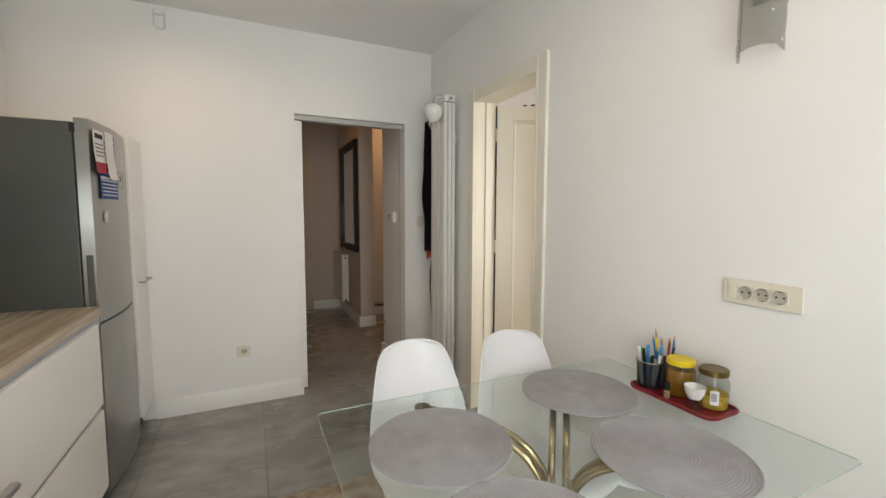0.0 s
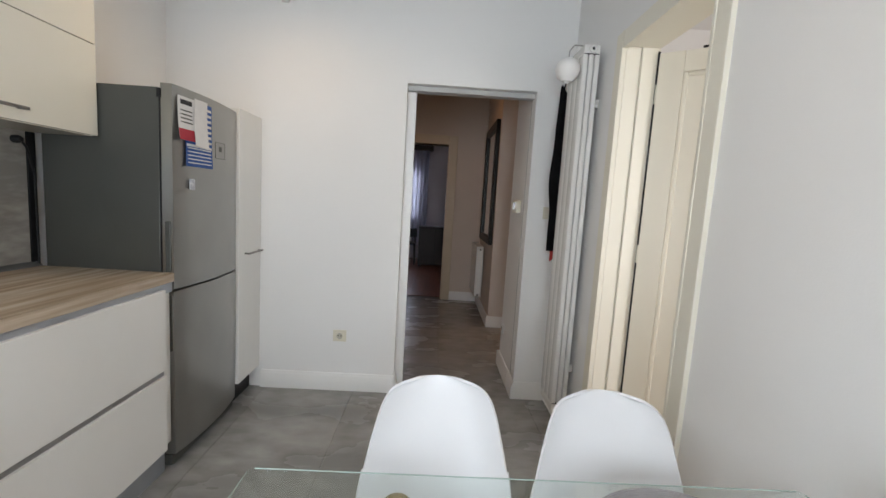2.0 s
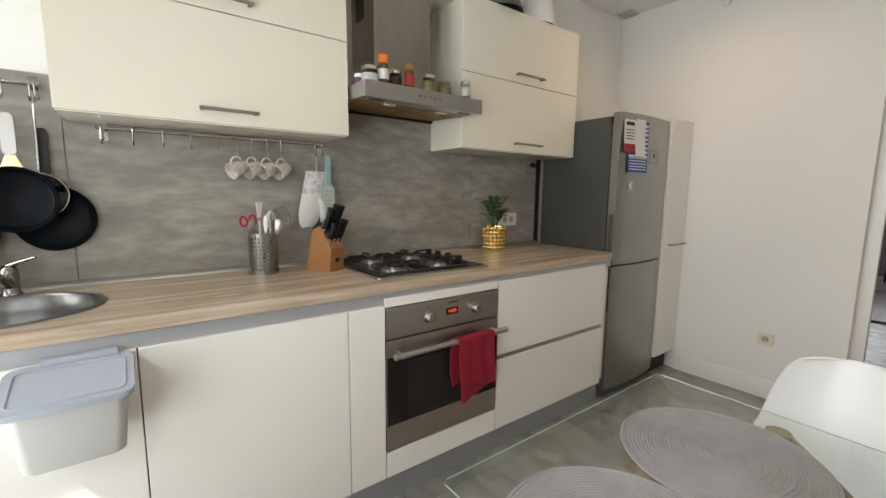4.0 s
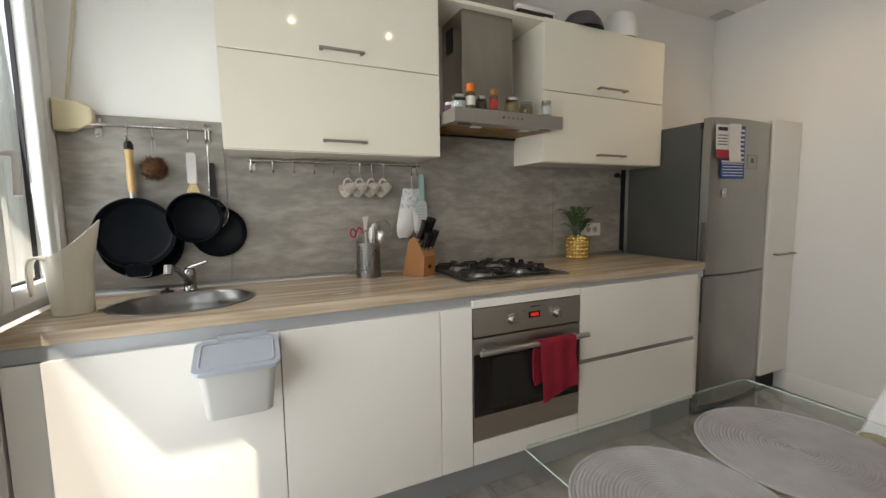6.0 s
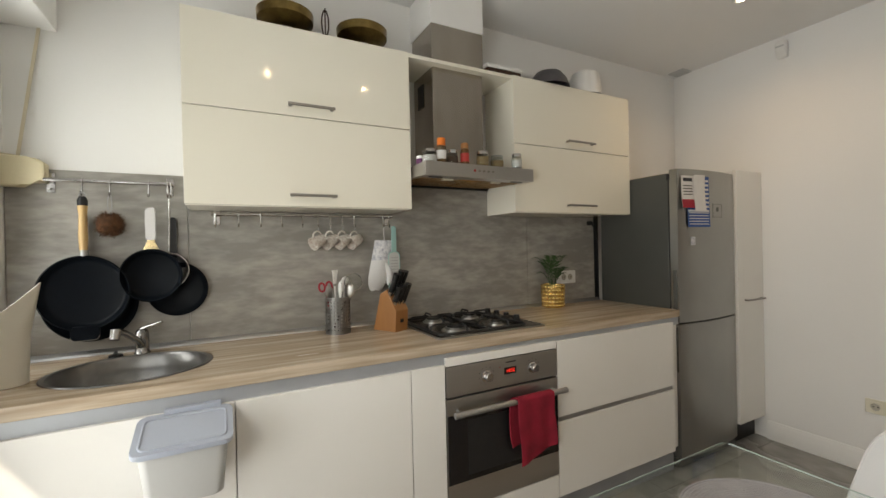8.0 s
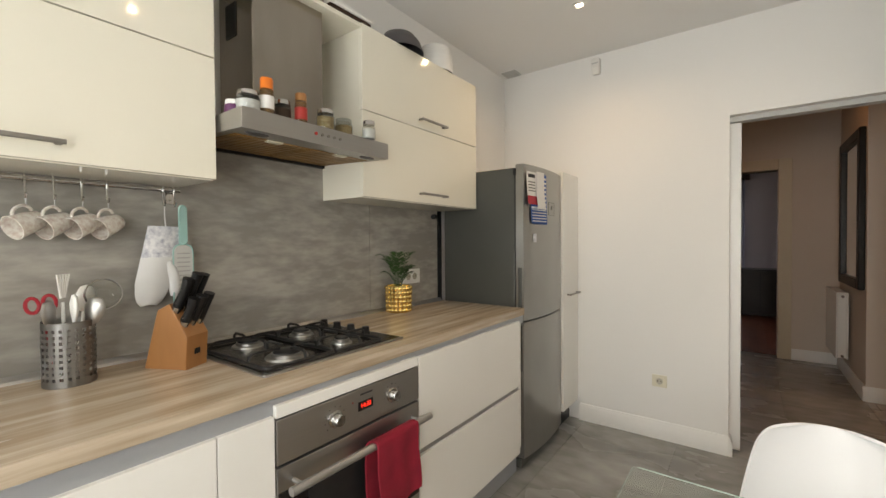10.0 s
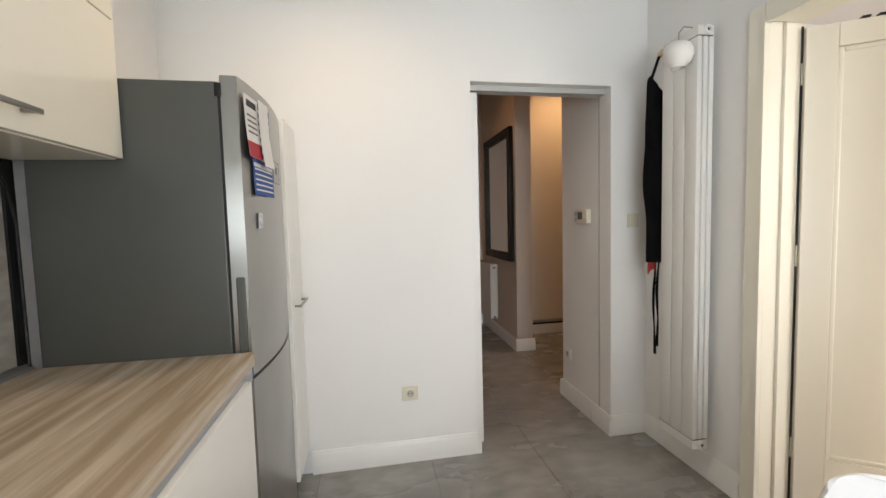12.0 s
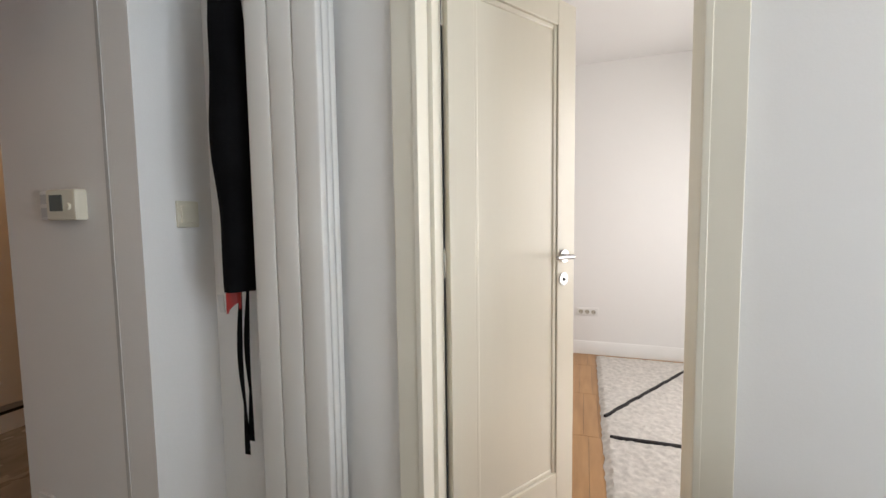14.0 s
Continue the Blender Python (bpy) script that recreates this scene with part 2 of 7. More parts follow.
sheer = M_SHEER.node_tree
thru, both = sheer.nodes.new("ShaderNodeBsdfTranslucent"), sheer.nodes.new("ShaderNodeMixShader")
thru.inputs[0].default_value, both.inputs[0].default_value = (0.75, 0.75, 0.82, 1), 0.6
sheer.links.new(sheer.nodes["Principled BSDF"].outputs[0], both.inputs[1])
sheer.links.new(thru.outputs[0], both.inputs[2])
sheer.links.new(both.outputs[0], sheer.nodes["Material Output"].inputs[0])
M_LINEN = mat("pale_wall_far_room", (0.62, 0.56, 0.58), 0.85, scale=1.5, vary=0.02)
# wall paint darkened and warmed: the hall's dim warm light put into colour
M_HALL = mat("hall_wall_dim_tint", (0.66, 0.575, 0.50), 0.85, scale=1.3, vary=0.015, bump=0.12, fine=160)
M_WARD = mat("cream_wardrobe_panel", (0.72, 0.66, 0.57), 0.5, scale=3, vary=0.02)
M_CASE = mat("cream_door_casing", (0.64, 0.56, 0.42), 0.45, scale=4, vary=0.03)
M_FACADE = mat("sunlit_render", (0.78, 0.74, 0.66), 0.9, scale=0.7, vary=0.03, bump=0.3)
M_CONCRETE = mat("concrete_slab", (0.45, 0.44, 0.42), 0.9, scale=2, vary=0.06, bump=0.4)
M_GREENERY = mat("ground_grass", (0.08, 0.11, 0.04), 0.95, scale=1.2, vary=0.2, bump=0.6)
M_PAPER = mat("white_paper", (0.74, 0.73, 0.72), 0.8, scale=20, vary=0.03)
M_PAPERRED = mat("red_print", (0.42, 0.03, 0.05), 0.7, vary=0.05)
M_PAPERBLUE = mat("blue_print", (0.035, 0.10, 0.33), 0.7, vary=0.05)
M_INK = mat("dark_ink", (0.03, 0.03, 0.035), 0.7, vary=0.05)
M_ORANGE = mat("orange_cap", (0.72, 0.17, 0.015), 0.4, vary=0.03)
M_REDLABEL = mat("red_label", (0.45, 0.03, 0.025), 0.45, vary=0.05)
M_SPICE = mat("brown_spice", (0.20, 0.105, 0.035), 0.9, scale=160, vary=0.25, bump=0.8, fine=300)
M_GREENSPICE = mat("dried_herbs", (0.34, 0.26, 0.13), 0.9, scale=110, vary=0.3, second=(0.10, 0.055, 0.02), bump=0.8, fine=300)
M_SALT = mat("white_salt", (0.70, 0.70, 0.69), 0.9, scale=160, vary=0.06)
M_PURPLE = mat("purple_jar", (0.12, 0.02, 0.10), 0.3, vary=0.05)
M_JARGLASS = clear("jar_glass", (0.84, 0.86, 0.85), 0.04)
M_GREASE = mat("greasy_filter", (0.33, 0.175, 0.045), 0.32, 0.3, scale=14, vary=0.2, bump=0.3, fine=160)
M_HONEY = mat("amber_honey", (0.32, 0.15, 0.018), 0.12, scale=9, vary=0.05)
M_YELLOW = mat("yellow_lid", (0.78, 0.58, 0.01), 0.35, vary=0.03)
M_TEA = mat("yellow_granules", (0.62, 0.40, 0.05), 0.8, scale=80, vary=0.2)
M_PENBLUE = mat("blue_pen", (0.02, 0.22, 0.55), 0.35, vary=0.05)
M_PENGREEN = mat("green_pen", (0.03, 0.48, 0.09), 0.35, vary=0.05)
M_PENCIL = mat("pencil_wood", (0.42, 0.27, 0.15), 0.6, vary=0.1)
M_PENRED = mat("dark_red_pencil", (0.17, 0.015, 0.02), 0.4, vary=0.05)
M_SCISSOR = mat("red_handle", (0.40, 0.015, 0.03), 0.35, vary=0.05)
M_GLASSTOP = clear("table_glass", (0.955, 0.985, 0.975))
M_GLASSEDGE = mat("green_glass_edge", (0.42, 0.53, 0.49), 0.1, scale=20, vary=0.05, coat=0.5)
M_PANE = clear("window_pane", (0.97, 0.985, 0.98))
M_SCONCE = clear("hammered_glass", (0.80, 0.80, 0.785), 0.10)
M_PVC = mat("white_pvc", (0.78, 0.79, 0.80), 0.3, scale=4, vary=0.01)
# black of the glazing seals, and of the shade strip at the door hinge
M_SEALGAP = mat("seal_and_gap_black", (0.02, 0.02, 0.025), 0.6)
M_BULB = glow("lit_downlight", (1.0, 0.88, 0.70), 12)
M_DISPLAY = glow("red_display", (1.0, 0.03, 0.015), 1.0)
# near-black solids painted for the shade in holes and gaps; oven display too
M_DARKHOLE = mat("dark_opening", (0.006, 0.006, 0.006), 0.7)
M_LCD = mat("grey_lcd", (0.14, 0.16, 0.15), 0.2, vary=0.03)

# ---- builders ----
ORIGIN = {}


def thing(name, at, label="", category="", group="", kind=""):
    ob = tagged(new(name), label, category, group, kind)
    ob.location, ob.empty_display_size = at, 0.05
    ORIGIN[ob] = Vector(at)
    return ob


def part(name, bm, material, parent=None, label="", smooth=40, hide_shadow=False):
    """Link a bmesh, made in world metres, as one mesh under a thing or a part."""
    base = ORIGIN.get(parent, Vector())
    bmesh.ops.recalc_face_normals(bm, faces=bm.faces)
    if parent:
        bmesh.ops.translate(bm, verts=bm.verts, vec=-base)
    for f in bm.faces:
        f.smooth = bool(smooth) and f.material_index == 0
        f.material_index = 0
    if smooth:
        limit = radians(smooth)
        for e in bm.edges:
            e.smooth = e.calc_face_angle(0.0) <= limit
    me = bpy.data.meshes.new(name)
    bm.to_mesh(me)
    bm.free()
    me.materials.append(material)
    ob = new(name, me)
    if parent:
        ob.parent = parent
    ORIGIN[ob] = base
    if label:
        ob["label"] = label
    if hide_shadow:
        ob.visible_shadow = False
    return ob


def solid(name, bm, material, label="", category="", kind="", group="", smooth=40):
    return tagged(part(name, bm, material, None, "", smooth), label, category, group, kind)


def box(x0, x1, y0, y1, z0, z1, bevel=0.0, seg=2, bm=None):
    bm = bm or bmesh.new()
    made = bmesh.ops.create_cube(bm, size=1.0, matrix=Matrix.LocRotScale(
        ((x0 + x1) / 2, (y0 + y1) / 2, (z0 + z1) / 2), None, (abs(x1 - x0), abs(y1 - y0), abs(z1 - z0))))
    if bevel:
        edges = list({e for v in made["verts"] for e in v.link_edges})
        bmesh.ops.bevel(bm, geom=edges, offset=bevel, segments=seg, affect="EDGES", profile=0.5)
    for f in bm.faces:
        f.normal_update()
        if max(abs(c) for c in f.normal) > 0.9999:
            f.material_index = 1      # marks a flat side until part() reads it
    return bm


def rod(p0, p1, r0, r1=None, seg=16, bm=None):
    bm = bm or bmesh.new()
    p0, p1 = Vector(p0), Vector(p1)
    way = p1 - p0
    m = Matrix.Translation((p0 + p1) / 2) @ way.to_track_quat("Z", "Y").to_matrix().to_4x4()
    bmesh.ops.create_cone(bm, cap_ends=True, segments=seg, radius1=r0, radius2=r0 if r1 is None else r1, depth=way.length, matrix=m)
    return bm


def lathe(profile, at=(0, 0, 0), seg=32, bm=None, m=None):
    """Turn (radius, height) pairs about the vertical through at, or by the pose m."""
    bm = bm or bmesh.new()
    m = m or Matrix.Translation(at)
    rings = []
    for r, z in profile:
        if r < 1e-5:
            rings.append([bm.verts.new(m @ Vector((0, 0, z)))])
        else:
            rings.append([bm.verts.new(m @ Vector((r * math.cos(2 * math.pi * i / seg), r * math.sin(2 * math.pi * i / seg), z))) for i in range(seg)])
    for a, b in zip(rings, rings[1:]):
        for i in range(seg):
            j = (i + 1) % seg
            if len(a) == 1 and len(b) > 1:
                bm.faces.new((a[0], b[i], b[j]))
            elif len(b) == 1 and len(a) > 1:
                bm.faces.new((a[i], a[j], b[0]))
            elif len(a) > 1:
                bm.faces.new((a[i], a[j], b[j], b[i]))
    return bm


def tube(points, r, seg=10, bm=None, closed=False):
    """Sweep a circle along points; r may be one radius or one a point."""
    bm = bm or bmesh.new()
    pts = [Vector(p) for p in points]
    count = len(pts)
    radii = r if isinstance(r, (list, tuple)) else [r] * count
    rings, side = [], None
    for i, p in enumerate(pts):
        way = (pts[(i + 1) % count] - pts[i - 1]) if closed else (pts[min(i + 1, count - 1)] - pts[max(i - 1, 0)])
        way.normalize()
        if side is None:
            side = way.orthogonal().normalized()
        side = (side - way * side.dot(way)).normalized()
        up = way.cross(side)
        rings.append([bm.verts.new(p + radii[i] * (side * math.cos(2 * math.pi * k / seg) + up * math.sin(2 * math.pi * k / seg))) for k in range(seg)])
    for a, b in zip(rings, rings[1:] + ([rings[0]] if closed else [])):
        for k in range(seg):
            bm.faces.new((a[k], a[(k + 1) % seg], b[(k + 1) % seg], b[k]))
    if not closed:
        bm.faces.new(rings[0][::-1]), bm.faces.new(rings[-1])
    return bm


def arc(a, b, c, n=12):
    """Points of a quadratic curve from a to c, drawn towards b."""
    a, b, c = Vector(a), Vector(b), Vector(c)
    return [(1 - t) ** 2 * a + 2 * t * (1 - t) * b + t * t * c for t in (i / n for i in range(n + 1))]


def sheet(f, nu, nv, thick=0.0, bm=None):
    """A surface f(u, v), u and v from 0 to 1, with thickness."""
    bm = bm or bmesh.new()
    grid = [[bm.verts.new(f(i / nu, j / nv)) for j in range(nv + 1)] for i in range(nu + 1)]
    faces = [bm.faces.new((grid[i][j], grid[i + 1][j], grid[i + 1][j + 1], grid[i][j + 1])) for i in range(nu) for j in range(nv)]
    if thick:
        bmesh.ops.recalc_face_normals(bm, faces=faces)
        bmesh.ops.solidify(bm, geom=faces, thickness=thick)
    return bm


def prism(outline, axis, a, b, bevel=0.0, bm=None):
    """An outline of (p, q) pairs pushed from a to b along an axis: x takes (y, z), y takes (x, z), z takes (x, y)."""
    bm = bm or bmesh.new()
    place = {"x": lambda p, q, s: (s, p, q), "y": lambda p, q, s: (p, s, q), "z": lambda p, q, s: (p, q, s)}[axis]
    lo = [bm.verts.new(place(p, q, a)) for p, q in outline]
    hi = [bm.verts.new(place(p, q, b)) for p, q in outline]
    caps = [bm.faces.new(lo[::-1]), bm.faces.new(hi)]
    n = len(outline)
    for i in range(n):
        bm.faces.new((lo[i], lo[(i + 1) % n], hi[(i + 1) % n], hi[i]))
    if bevel:
        bmesh.ops.bevel(bm, geom=list({e for f in caps for e in f.edges}), offset=bevel, segments=2, affect="EDGES", profile=0.5)
    k = "xyz".index(axis)
    for f in bm.faces:
        f.normal_update()
        if abs(f.normal[k]) > 0.9999 or (n <= 10 and abs(f.normal[k]) < 0.0001):
            f.material_index = 1
    return bm


def rounded(x0, x1, y0, y1, r, n=6):
    """The outline of a rectangle with round corners."""
    out = []
    for cx, cy, start in ((x1 - r, y1 - r, 0), (x0 + r, y1 - r, 90), (x0 + r, y0 + r, 180), (x1 - r, y0 + r, 270)):
        for i in range(n + 1):
            a = radians(start + 90 * i / n)
            out.append((cx + r * math.cos(a), cy + r * math.sin(a)))
    return out


def wall(name, label, *boxes, material=None):
    bm = bmesh.new()
    for b in boxes:
        box(*b, bm=bm)
    return solid(name, bm, material or M_WALL, label, "wall", "structure", smooth=0)


SKIRT = [(0, 0), (0.020, 0), (0.020, 0.078), (0.016, 0.086), (0.016, 0.096), (0.011, 0.106), (0.007, 0.120), (0, 0.120)]


def skirting(name, p0, p1, normal, label="white moulded skirting board along the wall", material=None):
    """A moulded board on the floor from p0 to p1, standing out along normal."""
    bm = bmesh.new()
    nx, ny = normal
    ends = []
    for x, y in (p0, p1):
        ends.append([bm.verts.new((x + nx * d, y + ny * d, z)) for d, z in SKIRT])
    n = len(SKIRT)
    for i in range(n):
        bm.faces.new((ends[0][i], ends[0][(i + 1) % n], ends[1][(i + 1) % n], ends[1][i]))
    bm.faces.new(ends[0][::-1]), bm.faces.new(ends[1])
    return solid(name, bm, material or M_TRIM, label, "baseboard", "structure", smooth=30)

# ---- the setting: kitchen ----
solid("ground", box(-60, 60, -70, -2.3, -3.2, -3.0), M_GREENERY, "rough grass yard far below the window", "ground", "structure")
floor = solid("floor", box(LEFT - 0.1, 1.48, BACK - 0.15, 6.1, -0.16, -0.004), M_GROUT, "large grey stone-look floor tiles with thin dark joints",
              "floor", "structure", smooth=0)
wall("wall_left", "white painted kitchen wall behind the units", (LEFT - 0.15, LEFT, BACK - 0.2, FAR + 0.2, 0, CEIL + 0.4))
wall("wall_far", "white painted wall with the hall doorway",
     (LEFT, 0.334, FAR, FAR + 0.2, 0, CEIL + 0.4), (0.334, 1.175, FAR, FAR + 0.2, 2.09, CEIL + 0.4),
     (1.175, RIGHT + 0.145, FAR, 3.83, 0, CEIL + 0.4))
wall("wall_right", "white painted wall with the living room door",
     (RIGHT, RIGHT + 0.145, BACK - 0.2, 1.775, 0, CEIL + 0.4), (RIGHT, RIGHT + 0.145, 2.50, FAR, 0, CEIL + 0.4),
     (RIGHT, RIGHT + 0.145, 1.775, 2.50, 2.135, CEIL + 0.4))
WIN = (-1.13, -0.625, 0.955, 2.20)
FILL_WIN = (0.46, 0.96, 1.10, 1.93)
BAL = (-0.60, 0.25, 0.02, 2.20)
wall("wall_back", "white painted wall with window and balcony door",
     (LEFT, RIGHT, BACK - 0.2, BACK, WIN[3], CEIL + 0.4), (LEFT, WIN[0], BACK - 0.2, BACK, 0, WIN[3]),
     (WIN[0], WIN[1], BACK - 0.2, BACK, 0, 0.91), (WIN[1], BAL[0], BACK - 0.2, BACK, 0, WIN[3]),
     (BAL[1], FILL_WIN[0], BACK - 0.2, BACK, 0, WIN[3]), (FILL_WIN[0], FILL_WIN[1], BACK - 0.2, BACK, 0, FILL_WIN[2]), (FILL_WIN[0], FILL_WIN[1], BACK - 0.2, BACK, FILL_WIN[3], WIN[3]), (FILL_WIN[1], RIGHT, BACK - 0.2, BACK, 0, WIN[3]))
ceil_bm = box(LEFT - 0.1, RIGHT + 0.1, BACK - 0.15, FAR + 0.1, CEIL, CEIL + 0.12)
solid("ceiling", ceil_bm, M_CEIL, "matt white plaster ceiling with small downlights", "ceiling", "structure", smooth=0)

skirting("baseboard_far", (-0.58, FAR), (0.334, FAR), (0, -1))
skirting("baseboard_far_end", (0.334, FAR - 0.020), (0.334, FAR + 0.05), (1, 0))
skirting("baseboard_pier", (1.175, FAR), (RIGHT - 0.02, FAR), (0, -1))
skirting("baseboard_pier_side", (1.175, FAR - 0.02), (1.175, FAR + 0.185), (-1, 0))
skirting("baseboard_right_1", (RIGHT, FAR), (RIGHT, 2.534), (-1, 0))
skirting("baseboard_right_2", (RIGHT, 1.712), (RIGHT, BACK), (-1, 0))
skirting("baseboard_hall_jamb", (1.175, FAR + 0.20), (1.175, 3.83), (-1, 0))
skirting("baseboard_hall_jamb_end", (1.155, 3.83), (RIGHT + 0.145, 3.83), (0, 1))


def window_unit(name, label, x0, x1, z0, z1, rails, handle_x, handle_z):
    """A white plastic sash in its frame, with a glazed pane between every two rails."""
    w = thing(name, ((x0 + x1) / 2, BACK - 0.1, z0), label, "window", kind="structure")
    y0, y1 = BACK - 0.11, BACK - 0.02
    f = bmesh.new()
    for b in ((x0, x0 + 0.05, y0, y1, z0, z1), (x1 - 0.05, x1, y0, y1, z0, z1), (x0 + 0.05, x1 - 0.05, y0, y1, z0, z0 + 0.045), (x0 + 0.05, x1 - 0.05, y0, y1, z1 - 0.05, z1)):
        box(*b, bevel=0.004, bm=f)
    part("window_frame", f, M_PVC, w)
    s, sx0, sx1 = bmesh.new(), x0 + 0.048, x1 - 0.048
    y2 = BACK + 0.008
    for b in ((sx0, sx0 + 0.06, y0 + 0.01, y2, z0 + 0.04, z1 - 0.045), (sx1 - 0.06, sx1, y0 + 0.01, y2, z0 + 0.04, z1 - 0.045)):
        box(*b, bevel=0.008, bm=s)
    for a, b in rails:
        box(sx0 + 0.06, sx1 - 0.06, y0 + 0.01, y2, a, b, bevel=0.008, bm=s)
    part("sash", s, M_PVC, w)
    for (_, a), (b, _) in zip(rails, rails[1:]):
        part("pane", box(sx0 + 0.055, sx1 - 0.055, BACK - 0.06, BACK - 0.045, a - 0.004, b + 0.004), M_PANE, w, hide_shadow=True)
        g = bmesh.new()
        for q in ((sx0 + 0.06, sx0 + 0.066, BACK - 0.043, BACK - 0.03, a, b), (sx1 - 0.066, sx1 - 0.06, BACK - 0.043, BACK - 0.03, a, b),
                  (sx0 + 0.066, sx1 - 0.066, BACK - 0.043, BACK - 0.03, a, a + 0.006), (sx0 + 0.066, sx1 - 0.066, BACK - 0.043, BACK - 0.03, b - 0.006, b)):
            box(*q, bm=g)
        part("glazing_seal", g, M_SEALGAP, w)
    h = box(handle_x - 0.014, handle_x + 0.014, y2, y2 + 0.012, handle_z - 0.035, handle_z + 0.035, 0.004)
    tube([(handle_x, y2 + 0.01, handle_z), (handle_x, y2 + 0.045, handle_z), (handle_x, y2 + 0.052, handle_z - 0.015), (handle_x + 0.004, y2 + 0.05, handle_z - 0.12)], 0.010, bm=h)
    part("window_handle", h, M_WHITEP, w)
    return w


window_unit("window_1", "white plastic kitchen window above the worktop", WIN[0], WIN[1], WIN[2], WIN[3], [(0.995, 1.055), (2.095, 2.155)], -0.700, 1.46)
window_unit("door_1", "white plastic glazed balcony door", BAL[0], BAL[1], BAL[2], BAL[3], [(0.06, 0.14), (2.095, 2.155)], -0.522, 1.30)
# the third unit is unseen, added as an opening for the fill lamp
window_unit("window_3", "unseen white plastic window added for the fill lamp", FILL_WIN[0], FILL_WIN[1], FILL_WIN[2], FILL_WIN[3], [(1.14, 1.20), (1.825, 1.885)], 0.538, 1.5)
# balcony outside, an unseen slab above that shapes the sun patch, and the house across the yard
solid("balcony_floor", box(-2.4, 0.595, -1.555, BACK - 0.2, -0.2, 0.0), M_CONCRETE, "bare concrete balcony floor outside", "balcony", "structure", smooth=0)
solid("balcony_above", box(-2.4, 0.595, -1.555, BACK - 0.2, 2.39, 2.57), M_CONCRETE, "unseen balcony slab overhead, placed to cut the sun", "balcony", "structure", smooth=0)
opposite = thing("opposite_house", (-2, -14, -3.0), "pale rendered house across the yard in full sun", "building", kind="structure")
part("house_wall", box(-14, 12, -22, -14, -3, 6.5), M_FACADE, opposite)
part("roof", prism([(-22.5, 6.5), (-13.6, 6.5), (-18, 9.2)], "x", -14.4, 12.4), M_BROWNRAIL, opposite)
for k in range(5):
    part("window", box(-11 + 4.6 * k, -9.7 + 4.6 * k, -14.02, -13.9, 1.0, 2.5, 0.02), M_DGLASS, opposite)

# ---- the setting: hall, passage and the rooms beyond ----
HC = 3.0
# hall and passage walls carry the dim warm light in their tint
wall("wall_hall_left", "white hall wall tinted for dim warm light", (-0.2, -0.06, FAR + 0.2, 6.1, 0, HC), material=M_HALL)
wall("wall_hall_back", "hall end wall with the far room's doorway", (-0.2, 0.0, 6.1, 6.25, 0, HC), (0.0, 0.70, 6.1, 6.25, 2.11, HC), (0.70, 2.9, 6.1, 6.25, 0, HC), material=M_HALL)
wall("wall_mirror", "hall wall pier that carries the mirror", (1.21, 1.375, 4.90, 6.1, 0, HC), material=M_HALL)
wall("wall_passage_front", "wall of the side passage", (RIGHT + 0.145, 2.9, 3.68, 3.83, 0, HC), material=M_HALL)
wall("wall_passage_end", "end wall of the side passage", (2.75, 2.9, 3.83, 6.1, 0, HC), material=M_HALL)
solid("hall_ceiling", box(-0.2, 2.9, FAR + 0.2, 6.25, HC, HC + 0.1), M_CEIL, "plain white hall ceiling", "ceiling", "structure", smooth=0)
solid("hall_floor_base", box(1.48, 2.9, 3.69, 6.1, -0.16, -0.004), M_GROUT, "grey floor of the side passage", "floor", "structure", smooth=0)
skirting("baseboard_mirror", (1.21, 4.90), (1.21, 6.08), (-1, 0))
skirting("baseboard_mirror_end", (1.19, 4.90), (1.395, 4.90), (0, -1))
skirting("baseboard_mirror_back", (1.375, 4.90), (1.375, 5.44), (1, 0))
skirting("baseboard_hall_back", (0.82, 6.1), (1.21, 6.1), (0, -1))

casing = thing("door_casing_far", (0.35, 6.1, 0), "cream wooden casing round the far room's doorway", "door casing", kind="structure")
part("casing_side", box(0.70, 0.82, 6.07, 6.26, 0, 2.23, 0.005), M_CASE, casing)
part("casing_head", box(-0.05, 0.70, 6.07, 6.26, 2.11, 2.23, 0.005), M_CASE, casing)

wall("wall_far_room", "dim walls of the far room", (-2.6, -2.5, 6.25, 10.3, 0, 2.75), (1.3, 1.4, 6.25, 10.3, 0, 2.75),
     (-2.5, -0.55, 10.2, 10.3, 0, 2.75), (0.20, 1.3, 10.2, 10.3, 0, 2.75), (-0.55, 0.20, 10.2, 10.3, 0, 0.95), (-0.55, 0.20, 10.2, 10.3, 2.1, 2.75), material=M_LINEN)
solid("far_room_ceiling", box(-2.6, 1.4, 6.25, 10.3, 2.75, 2.85), M_CEIL, "far room ceiling", "ceiling", "structure", smooth=0)
far_floor = solid("far_room_floor", box(-2.6, 1.4, 6.1, 10.3, -0.16, -0.006), M_GROUT, "dark red-brown parquet floor", "floor", "structure", smooth=0)
solid("wall_living_far", box(4.42, 4.55, -0.1, 4.6, 0, CEIL), M_WALL, "white living room wall", "wall", "structure", smooth=0)
# unseen wall; the opening is added to suit the living room fill
wall("wall_living_window", "unseen living room wall with an added opening", (1.555, 2.2, 0.2, 0.35, 0, CEIL), (3.8, 4.42, 0.2, 0.35, 0, CEIL), (2.2, 3.8, 0.2, 0.35, 0, 0.7), (2.2, 3.8, 0.2, 0.35, 2.3, CEIL))
wall("wall_living_back", "white living room wall", (1.555, 4.42, 3.5, 3.65, 0, CEIL))
solid("living_ceiling", box(1.555, 4.55, -0.1, 4.6, CEIL, CEIL + 0.1), M_CEIL, "white living room ceiling", "ceiling", "structure", smooth=0)
